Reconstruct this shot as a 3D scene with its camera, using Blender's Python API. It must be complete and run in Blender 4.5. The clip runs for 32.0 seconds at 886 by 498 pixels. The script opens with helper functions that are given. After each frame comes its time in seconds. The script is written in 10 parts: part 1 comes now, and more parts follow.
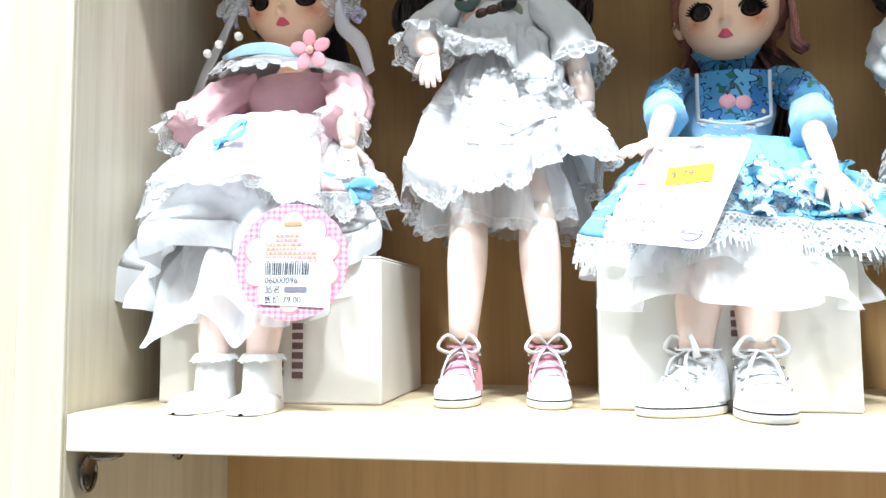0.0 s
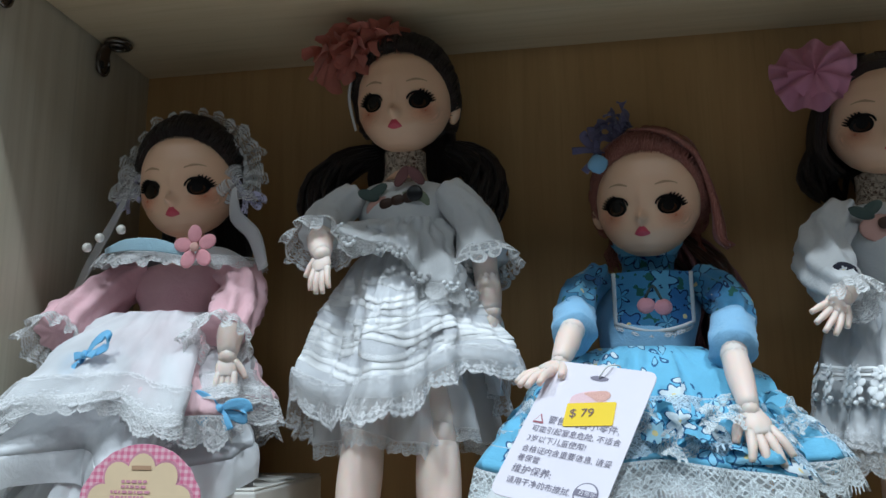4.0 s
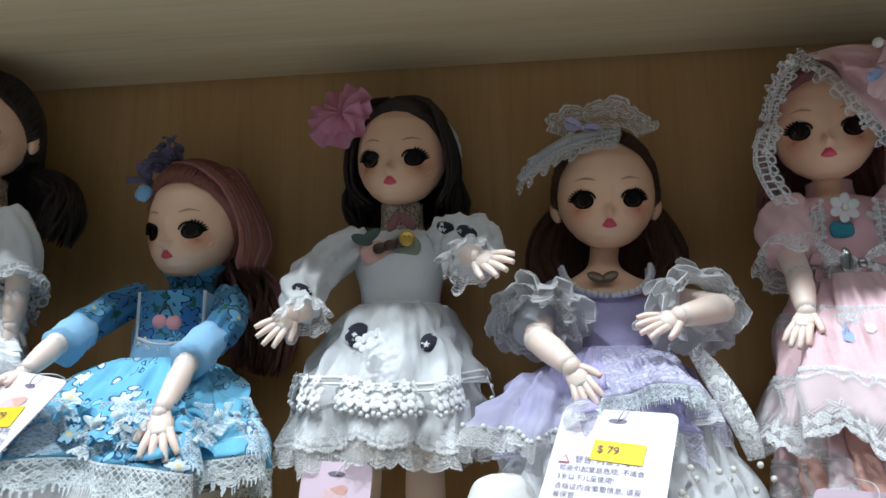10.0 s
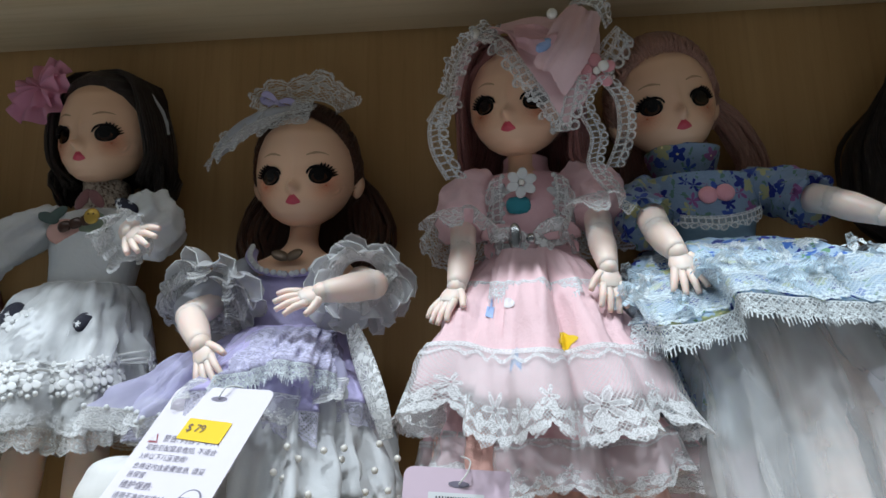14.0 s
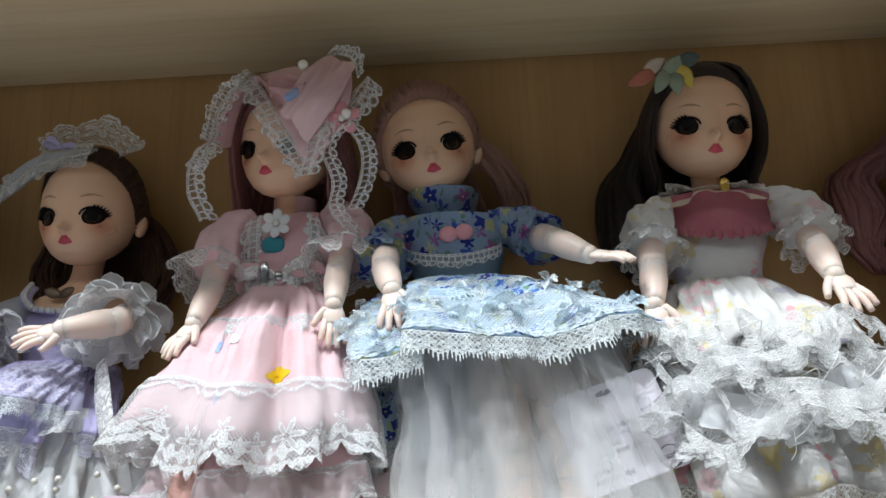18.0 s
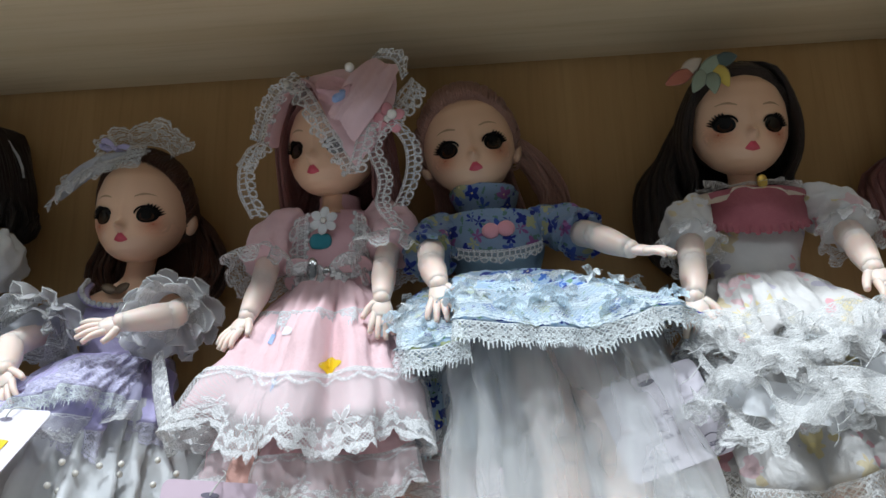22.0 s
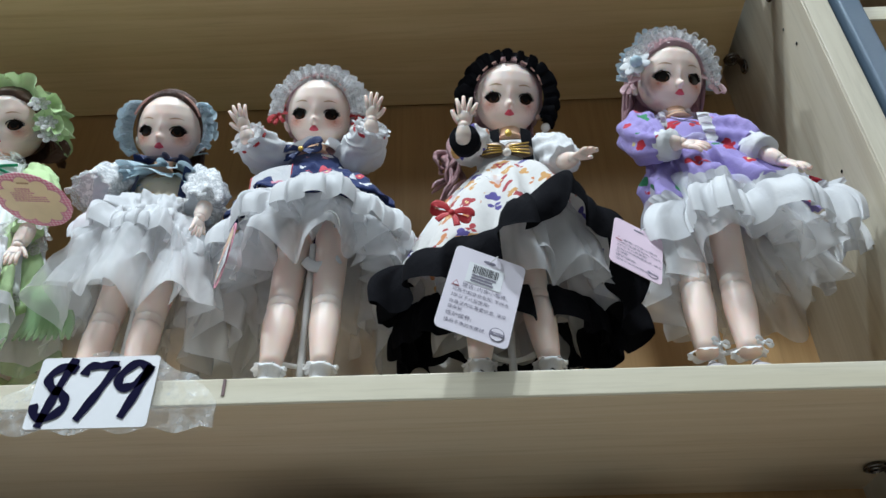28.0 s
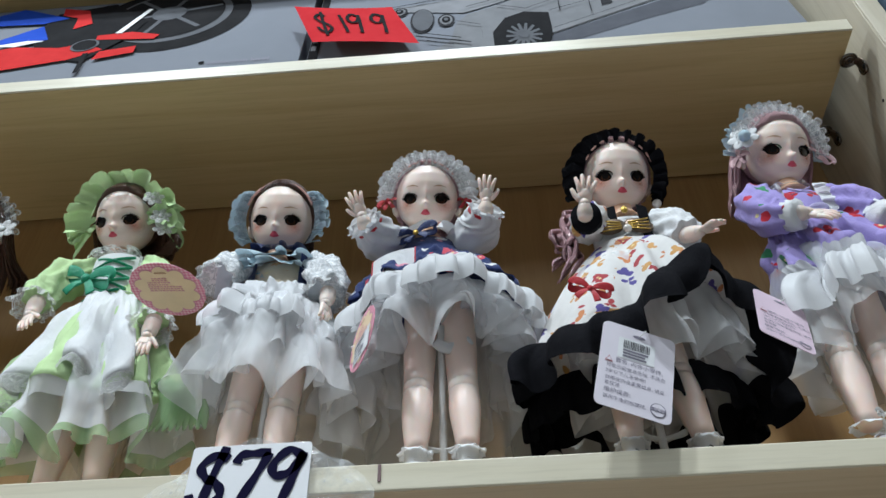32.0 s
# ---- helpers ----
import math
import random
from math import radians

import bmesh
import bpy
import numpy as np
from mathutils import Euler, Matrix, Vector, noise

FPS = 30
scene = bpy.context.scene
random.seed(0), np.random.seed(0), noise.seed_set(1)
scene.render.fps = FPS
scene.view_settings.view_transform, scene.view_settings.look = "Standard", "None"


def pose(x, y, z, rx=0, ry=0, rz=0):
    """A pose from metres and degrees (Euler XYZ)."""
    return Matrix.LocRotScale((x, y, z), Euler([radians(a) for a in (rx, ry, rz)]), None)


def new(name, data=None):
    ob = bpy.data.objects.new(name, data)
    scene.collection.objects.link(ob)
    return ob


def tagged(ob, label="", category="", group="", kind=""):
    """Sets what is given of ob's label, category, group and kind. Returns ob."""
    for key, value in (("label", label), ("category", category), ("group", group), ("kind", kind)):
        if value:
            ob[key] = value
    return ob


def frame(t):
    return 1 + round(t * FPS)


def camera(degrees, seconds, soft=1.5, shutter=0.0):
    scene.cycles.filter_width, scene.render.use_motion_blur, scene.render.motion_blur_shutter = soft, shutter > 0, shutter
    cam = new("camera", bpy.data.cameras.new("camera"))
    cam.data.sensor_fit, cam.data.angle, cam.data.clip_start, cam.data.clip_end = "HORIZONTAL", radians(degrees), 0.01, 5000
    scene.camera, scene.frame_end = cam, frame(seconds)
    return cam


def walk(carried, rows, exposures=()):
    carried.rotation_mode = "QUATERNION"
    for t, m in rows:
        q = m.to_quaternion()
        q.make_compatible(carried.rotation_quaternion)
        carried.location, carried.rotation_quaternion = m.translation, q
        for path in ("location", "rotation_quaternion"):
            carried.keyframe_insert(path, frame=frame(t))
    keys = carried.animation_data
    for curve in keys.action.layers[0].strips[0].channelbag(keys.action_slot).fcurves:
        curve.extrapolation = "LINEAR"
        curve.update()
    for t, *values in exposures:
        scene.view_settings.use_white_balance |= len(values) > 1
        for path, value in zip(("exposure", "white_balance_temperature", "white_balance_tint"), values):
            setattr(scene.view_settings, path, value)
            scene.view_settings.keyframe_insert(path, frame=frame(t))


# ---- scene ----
cam = camera(58.1, 32.0)
METRES, EYE, TILT, LEAN, TURN = 0.95, 1.246, 4.63, 0.42, 10.38
ROWS = [
    (0.0, 0.0, 0.0, 0.0, 0.0, 0.0, -0.0),
    (0.5, 0.0008, 0.0016, 0.0149, 0.36, 1.57, 0.07),
    (1.0, 0.0024, 0.0029, 0.0344, 0.44, 3.49, 0.01),
    (1.5, 0.0056, 0.0141, 0.0536, 0.51, 4.64, -0.04),
    (2.0, 0.0105, 0.0215, 0.0549, 0.55, 5.35, -0.01),
    (2.5, 0.0203, 0.0261, 0.0538, 0.52, 5.68, 0.03),
    (3.0, 0.0328, 0.0384, 0.0617, 0.19, 6.1, 0.1),
    (3.5, 0.0409, 0.0409, 0.066, -0.53, 6.49, 0.22),
    (5.5, 0.1007, 0.0177, 0.0528, -1.28, 7.71, -0.72),
    (6.0, 0.1231, 0.0208, 0.0509, -1.57, 7.68, -0.69),
    (6.5, 0.1418, 0.023, 0.0466, -1.85, 7.53, -0.61),
    (7.0, 0.1677, 0.0194, 0.0501, -2.17, 7.27, -0.51),
    (7.5, 0.1898, 0.0145, 0.0523, -2.76, 7.35, -0.44),
    (8.0, 0.2167, 0.0032, 0.0562, -3.32, 7.54, -0.28),
    (8.5, 0.242, -0.0059, 0.058, -3.61, 7.62, -0.17),
    (9.0, 0.2686, -0.016, 0.0587, -3.89, 7.81, -0.15),
    (9.5, 0.2853, -0.0201, 0.0582, -4.07, 8.01, -0.12),
    (10.0, 0.2985, -0.0222, 0.0611, -4.09, 8.17, -0.09),
    (10.5, 0.3011, -0.0052, 0.0573, -4.38, 8.37, -0.08),
    (11.0, 0.2947, 0.0045, 0.0601, -5.99, 8.26, 0.21),
    (11.5, 0.3091, 0.0022, 0.057, -6.42, 7.89, 0.25),
    (12.0, 0.3544, -0.0005, 0.0494, -6.32, 8.2, 0.16),
    (12.5, 0.3983, -0.0083, 0.0494, -6.54, 8.25, 0.2),
    (13.0, 0.4327, -0.0154, 0.0494, -6.31, 8.27, 0.23),
    (13.5, 0.4506, -0.017, 0.0491, -6.07, 8.3, 0.22),
    (14.0, 0.4657, -0.0204, 0.0493, -5.91, 8.3, 0.23),
    (14.5, 0.4806, -0.0245, 0.0479, -5.68, 8.51, 0.22),
    (15.0, 0.5089, -0.0289, 0.0484, -5.76, 8.79, 0.26),
    (15.5, 0.5319, -0.0295, 0.0479, -5.94, 8.95, 0.31),
    (17.5, 0.5865, -0.0533, 0.0495, -6.63, 9.93, 0.6),
    (18.0, 0.5925, -0.0592, 0.051, -6.85, 10.16, 0.66),
    (18.5, 0.5946, -0.0615, 0.0506, -6.95, 10.36, 0.71),
    (19.0, 0.5947, -0.0635, 0.0488, -6.98, 10.58, 0.72),
    (19.5, 0.5959, -0.0626, 0.0477, -7.01, 10.69, 0.75),
    (20.0, 0.5965, -0.0598, 0.046, -7.0, 10.82, 0.76),
    (20.5, 0.5962, -0.058, 0.0442, -6.98, 10.83, 0.78),
    (21.0, 0.5949, -0.0626, 0.0458, -6.89, 10.77, 0.78),
    (21.5, 0.5912, -0.0667, 0.0379, -6.52, 10.95, 0.73),
    (22.0, 0.5786, -0.0694, 0.043, -5.34, 10.63, 0.5),
    (22.5, 0.5707, -0.0834, 0.0491, -4.51, 10.63, 0.34),
    (23.0, 0.5695, -0.0957, 0.0509, -4.19, 10.81, 0.18),
    (23.5, 0.5706, -0.1022, 0.0502, -4.19, 10.7, -0.01),
    (24.0, 0.5695, -0.1206, 0.0515, -4.02, 10.78, -0.12),
    (24.5, 0.5745, -0.1287, 0.0515, -3.77, 10.89, -0.18),
    (26.5, 0.5869, -0.163, 0.0732, -5.0, 19.82, 0.07),
    (27.0, 0.5871, -0.1773, 0.0888, -5.8, 23.77, 0.06),
    (27.5, 0.5865, -0.1865, 0.0956, -7.01, 27.55, -0.01),
    (28.0, 0.5838, -0.196, 0.1013, -8.53, 32.35, -0.3),
    (28.5, 0.5819, -0.1994, 0.102, -9.05, 34.81, -0.26),
    (29.0, 0.5749, -0.1972, 0.1066, -9.26, 36.93, -0.06),
    (29.5, 0.5665, -0.1988, 0.1024, -9.38, 38.02, 0.08),
    (30.0, 0.5598, -0.1977, 0.1024, -9.39, 38.71, 0.13),
    (30.5, 0.5461, -0.1965, 0.0991, -9.39, 39.15, 0.11),
    (31.0, 0.5322, -0.1922, 0.0959, -8.89, 39.2, 0.11),
    (31.5, 0.5196, -0.1847, 0.0963, -7.54, 39.15, 0.02),
    (32.0, 0.5041, -0.1791, 0.0956, -6.04, 38.8, 0.09),
]
EXPOSURES = [(0.0, 1.22, 6300, 10), (0.4, 1.0, 6200, 10), (0.7, 0.35, 6000, 8), (1.0, -0.27, 5900, 7), (1.5, -0.42, 5900, 7), (2.5, -0.42, 5900, 7), (4.5, -0.46, 5950, 6), (6.0, -0.46, 5900, 4), (8.0, -0.36, 5970, 3), (8.8, -0.06, 6150, 9), (10.0, 0.02, 6200, 9), (11.0, -0.30, 6100, 5), (12.0, -0.42, 6000, 5), (13.0, -0.40, 6100, 6), (14.0, -0.22, 6200, 9), (15.0, -0.20, 6300, 10), (17.5, 0.08, 6500, 10), (20.0, 0.06, 6400, 10), (22.0, -0.04, 6300, 10), (23.0, -0.05, 6320, 10), (24.0, 0.06, 6350, 10), (26.5, 0.2, 6400, 10), (27.5, 0.04, 6240, 9), (28.5, -0.27, 6120, 8), (32.0, -0.30, 6220, 9)]
walk(cam, [(t, pose(0, 0, EYE, TILT, LEAN, TURN) @ pose(METRES * x, METRES * y, METRES * z, 90 + pitch, roll, yaw)) for t, x, y, z, yaw, pitch, roll in ROWS], EXPOSURES)

# ---- world and lights ----
world = bpy.data.worlds.new("shop_air")
scene.world = world
world.use_nodes = True
world.node_tree.nodes["Background"].inputs[0].default_value = (0.9, 0.93, 1.0, 1)
world.node_tree.nodes["Background"].inputs[1].default_value = 0.008


def ceiling_lamp(x, y, z, sx, sy, watts, colour=(0.88, 0.96, 1.0)):
    d = bpy.data.lights.new("ceiling_lamp", "AREA")
    d.shape, d.size, d.size_y, d.energy, d.color = "RECTANGLE", sx, sy, watts, colour
    ob = new("ceiling_lamp_light", d)
    ob.matrix_world = pose(x, y, z)
    return ob


LAMPS = [(-0.66, -1.12), (0.55, -0.80), (2.7, -0.84), (-2.4, -0.84), (0.3, -2.6), (2.3, -2.6), (-1.7, -2.6)]
for lx, ly in LAMPS:
    if ly > -2:
        ceiling_lamp(lx, ly, 3.975, 0.20, 0.15, 20 if lx > 2 else 74 if lx < 0 else 66)
    else:
        # Wide unseen lamps farther out, added as soft fill from the front.
        ceiling_lamp(lx, ly, 3.975, 1.2, 0.9, 16)


# ---- materials ----
class Nodes:
    """A small helper to write node materials."""

    def __init__(self, name):
        self.mat = bpy.data.materials.new(name)
        self.mat.use_nodes = True
        self.t = self.mat.node_tree
        self.bsdf = self.t.nodes["Principled BSDF"]
        self.out = self.t.nodes["Material Output"]
        self.co = self.t.nodes.new("ShaderNodeTexCoord").outputs["Object"]

    def link(self, a, b):
        self.t.links.new(a, b)

    def put(self, socket, v):
        if hasattr(v, "is_output"):
            self.link(v, socket)
        elif isinstance(v, tuple) and len(v) == 3 and socket.type == "RGBA":
            socket.default_value = (*v, 1)
        else:
            socket.default_value = v

    def scaled(self, s, co=None):
        n = self.t.nodes.new("ShaderNodeMapping")
        n.inputs["Scale"].default_value = s
        self.link(co or self.co, n.inputs["Vector"])
        return n.outputs[0]

    def noise(self, scale, detail=3, rough=0.6, co=None, distort=0.0, colour=False):
        n = self.t.nodes.new("ShaderNodeTexNoise")
        n.inputs["Scale"].default_value = scale
        n.inputs["Detail"].default_value = detail
        n.inputs["Roughness"].default_value = rough
        n.inputs["Distortion"].default_value = distort
        self.link(co or self.co, n.inputs["Vector"])
        return n.outputs[1 if colour else 0]

    def cells(self, scale, feature="F1", out="Distance", co=None, rand=1.0):
        n = self.t.nodes.new("ShaderNodeTexVoronoi")
        n.feature = feature
        n.inputs["Scale"].default_value = scale
        n.inputs["Randomness"].default_value = rand
        self.link(co or self.co, n.inputs["Vector"])
        return n.outputs[out]

    def wave(self, scale, distort=0.0, axis="Z", co=None, detail=2.0, dscale=1.0):
        n = self.t.nodes.new("ShaderNodeTexWave")
        n.bands_direction = axis
        n.inputs["Scale"].default_value = scale
        n.inputs["Distortion"].default_value = distort
        n.inputs["Detail"].default_value = detail
        n.inputs["Detail Scale"].default_value = dscale
        self.link(co or self.co, n.inputs["Vector"])
        return n.outputs["Fac"]

    def ramp(self, fac, stops, hard=False):
        n = self.t.nodes.new("ShaderNodeValToRGB")
        e = n.color_ramp.elements
        n.color_ramp.interpolation = "CONSTANT" if hard else "LINEAR"
        while len(e) < len(stops):
            e.new(0.5)
        for i, (p, c) in enumerate(stops):
            e[i].position = p
            e[i].color = (*c, 1) if isinstance(c, tuple) else (c, c, c, 1)
        self.put(n.inputs[0], fac)
        return n.outputs[0]

    def math(self, op, a, b=0.0, clamp=False):
        n = self.t.nodes.new("ShaderNodeMath")
        n.operation, n.use_clamp = op, clamp
        self.put(n.inputs[0], a)
        self.put(n.inputs[1], b)
        return n.outputs[0]

    def mix(self, fac, a, b, kind="MIX"):
        n = self.t.nodes.new("ShaderNodeMix")
        n.data_type, n.blend_type = "RGBA", kind
        self.put(n.inputs["Factor"], fac)
        self.put(n.inputs["A"] if False else n.inputs[6], a)
        self.put(n.inputs[7], b)
        return n.outputs[2]

    def bump(self, h, strength=0.3, dist=0.001):
        n = self.t.nodes.new("ShaderNodeBump")
        n.inputs["Strength"].default_value = strength
        n.inputs["Distance"].default_value = dist
        self.put(n.inputs["Height"], h)
        self.link(n.outputs[0], self.bsdf.inputs["Normal"])
        return n.outputs[0]

    def run(self):
        """The cloth's own coordinates: u along the strip, v across it."""
        a = self.t.nodes.new("ShaderNodeAttribute")
        a.attribute_name = "run"
        q = self.t.nodes.new("ShaderNodeSeparateXYZ")
        self.link(a.outputs["Vector"], q.inputs[0])
        return q.outputs[0], q.outputs[1], a.outputs["Vector"]

    def done(self, colour, rough=0.7, metal=0.0, spec=0.5, sheen=0.0, alpha=None, thin=0.0, sss=0.0, coat=0.0):
        b = self.bsdf
        self.put(b.inputs["Base Color"], colour)
        self.put(b.inputs["Roughness"], rough)
        self.put(b.inputs["Metallic"], metal)
        b.inputs["Specular IOR Level"].default_value = spec
        b.inputs["Sheen Weight"].default_value = sheen
        b.inputs["Coat Weight"].default_value = coat
        if sss:
            b.inputs["Subsurface Weight"].default_value = sss
            b.inputs["Subsurface Radius"].default_value = (1.0, 0.45, 0.3)
            b.inputs["Subsurface Scale"].default_value = 0.004
        last = b.outputs[0]
        if thin:
            tr = self.t.nodes.new("ShaderNodeBsdfTranslucent")
            self.put(tr.inputs[0], colour)
            mx = self.t.nodes.new("ShaderNodeMixShader")
            mx.inputs[0].default_value = thin
            self.link(last, mx.inputs[1])
            self.link(tr.outputs[0], mx.inputs[2])
            last = mx.outputs[0]
        if alpha is not None:
            tp = self.t.nodes.new("ShaderNodeBsdfTransparent")
            mx = self.t.nodes.new("ShaderNodeMixShader")
            self.put(mx.inputs[0], alpha)
            self.link(tp.outputs[0], mx.inputs[1])
            self.link(last, mx.inputs[2])
            last = mx.outputs[0]
        self.link(last, self.out.inputs[0])
        return self.mat


def wood(name, light, dark, axis, rough=0.45):
    """Pale laminated board: long grain along one axis, fine pores, rare soft knots."""
    n = Nodes(name)
    s = {"x": (1.2, 26, 26), "z": (26, 26, 1.2)}[axis]
    co = n.scaled(s)
    broad = n.noise(1.6, 4, 0.55, co, 1.2)
    fine = n.noise(9.0, 3, 0.7, co, 0.4)
    clouds = n.noise(3.0, 3, 0.6)
    c = n.mix(n.ramp(broad, [(0.35, 0.0), (0.68, 1.0)]), light, dark)
    c = n.mix(n.math("MULTIPLY", n.ramp(fine, [(0.5, 0.0), (0.72, 1.0)]), 0.35), c, tuple(k * 0.72 for k in dark))
    c = n.mix(n.math("MULTIPLY", clouds, 0.18), c, tuple(k * 0.8 for k in light))
    n.bump(n.math("ADD", fine, broad), 0.12, 0.0006)
    return n.done(c, n.ramp(fine, [(0.3, rough - 0.06), (0.8, rough + 0.12)]), spec=0.35)


WOOD_X = wood("pale_board", (0.60, 0.455, 0.235), (0.50, 0.36, 0.17), "x", 0.55)
WOOD_Z = wood("pale_upright_board", (0.60, 0.55, 0.44), (0.50, 0.44, 0.33), "z")
WOOD_BACK = wood("back_board", (0.50, 0.31, 0.135), (0.43, 0.255, 0.105), "z", 0.5)
WOOD_PALE = wood("cream_board", (0.64, 0.52, 0.35), (0.58, 0.45, 0.28), "x")
EDGE = wood("edge_band", (0.70, 0.65, 0.52), (0.58, 0.52, 0.38), "x", 0.4)


def plain(name, colour, rough=0.5, metal=0.0, vary=0.08, scale=40.0, bump=0.0, spec=0.5, coat=0.0):
    n = Nodes(name)
    k = n.noise(scale, 4, 0.6)
    c = n.mix(n.ramp(k, [(0.3, 0.0), (0.7, 1.0)]), colour, tuple(v * (1 - vary * 2) for v in colour))
    if bump:
        n.bump(n.noise(scale * 6, 3), bump, 0.0005)
    return n.done(c, n.ramp(k, [(0.3, max(0.02, rough - 0.05)), (0.7, min(1.0, rough + 0.05))]), metal, spec, coat=coat)


def fabric(name, colour, second=None, thin=0.15, rough=0.85, weave=1400.0, sheen=0.2, spec=0.25, crease=0.42):
    """Woven cloth: slight mottling, wrinkles and a thread bump."""
    n = Nodes(name)
    k = n.noise(55.0, 4, 0.65)
    c = n.mix(n.ramp(k, [(0.3, 0.0), (0.75, 1.0)]), colour, second or tuple(v * 0.86 for v in colour))
    w = n.noise(weave, 2, 0.5)
    n.bump(n.math("ADD", n.math("MULTIPLY", w, 0.3), n.math("ADD", n.noise(95.0, 3, 0.6, distort=1.0), n.noise(38.0, 2, 0.5, distort=1.5))), crease, 0.0024)
    return n.done(c, rough, spec=spec, sheen=sheen, thin=thin)


def printed(name, base, spots, scale=70.0, size=0.42, outline=None, thin=0.15, petals=5.0, leaf=None, keep=0.22):
    """Cotton with a scattered flower print: each flower takes one of the colours of spots."""
    n = Nodes(name)
    col = n.cells(scale, out="Color", co=n.co)
    pick = n.t.nodes.new("ShaderNodeSeparateColor")
    n.link(col, pick.inputs[0])
    flower = n.ramp(pick.outputs[0], [(i / len(spots), c) for i, c in enumerate(spots)], hard=True)
    away = n.t.nodes.new("ShaderNodeVectorMath")
    away.operation = "SUBTRACT"
    n.link(n.co, away.inputs[0])
    n.link(n.cells(scale, out="Position", co=n.co), away.inputs[1])
    axes = n.t.nodes.new("ShaderNodeSeparateXYZ")
    n.link(away.outputs[0], axes.inputs[0])
    d = n.cells(scale, co=n.co)
    lobe = n.math("COSINE", n.math("ADD", n.math("MULTIPLY", n.math("ARCTAN2", axes.outputs[2], axes.outputs[0]), petals), n.math("MULTIPLY", pick.outputs[2], 6.0)))
    edge = n.math("ADD", n.math("SUBTRACT", d, n.math("MULTIPLY", lobe, size * 0.28)), n.math("MULTIPLY", n.math("SUBTRACT", n.noise(scale * 3.2, 2), 0.5), 0.16))
    mask = n.math("MULTIPLY", n.math("LESS_THAN", edge, size), n.math("GREATER_THAN", pick.outputs[1], keep))
    k = n.noise(50.0, 4, 0.6)
    cloth_c = n.mix(n.ramp(k, [(0.3, 0.0), (0.75, 1.0)]), base, tuple(v * 0.86 for v in base))
    if leaf:
        lw = n.math("GREATER_THAN", n.noise(scale * 1.7, 2, 0.5), 0.62)
        cloth_c = n.mix(lw, cloth_c, leaf)
    if outline:
        ring = n.math("MULTIPLY", n.math("LESS_THAN", edge, size + 0.07), n.math("GREATER_THAN", pick.outputs[1], keep))
        cloth_c = n.mix(ring, cloth_c, outline)
    c = n.mix(mask, cloth_c, flower)
    c = n.mix(n.math("MULTIPLY", n.math("LESS_THAN", d, 0.10), mask), c, (0.85, 0.72, 0.35))
    n.bump(n.math("ADD", n.math("MULTIPLY", n.noise(1400.0, 2), 0.3), n.math("ADD", n.noise(95.0, 3, 0.6, distort=1.0), n.noise(38.0, 2, 0.5, distort=1.5))), 0.4, 0.0022)
    return n.done(c, 0.85, spec=0.25, sheen=0.15, thin=thin)


def lace(name, colour=(0.86, 0.86, 0.86), scale=640.0, thread=0.13, motif=95.0, thin=0.12):
    """Open lace: a fine net of threads, with denser sprigs and worked dots."""
    n = Nodes(name)
    net = n.math("LESS_THAN", n.cells(scale * 1.05, "DISTANCE_TO_EDGE"), thread * 1.15)
    m = n.noise(motif * 1.5, 2, 0.5, distort=1.6)
    d = n.cells(motif * 2.0)
    dense = n.math("LESS_THAN", n.math("ADD", d, n.math("MULTIPLY", n.noise(motif * 7.0, 2), 0.35)), 0.50)
    cord = n.math("LESS_THAN", n.math("ABSOLUTE", n.math("SUBTRACT", m, 0.50)), 0.030)
    solid = n.math("MULTIPLY", n.math("MAXIMUM", dense, cord), 0.80)
    a = n.math("ADD", n.math("ADD", n.math("MULTIPLY", net, 0.46), 0.17), solid, True)
    n.bump(m, 0.25, 0.001)
    return n.done(n.mix(n.noise(60.0), colour, tuple(v * 0.88 for v in colour)), 0.85, spec=0.2, alpha=a, thin=thin)


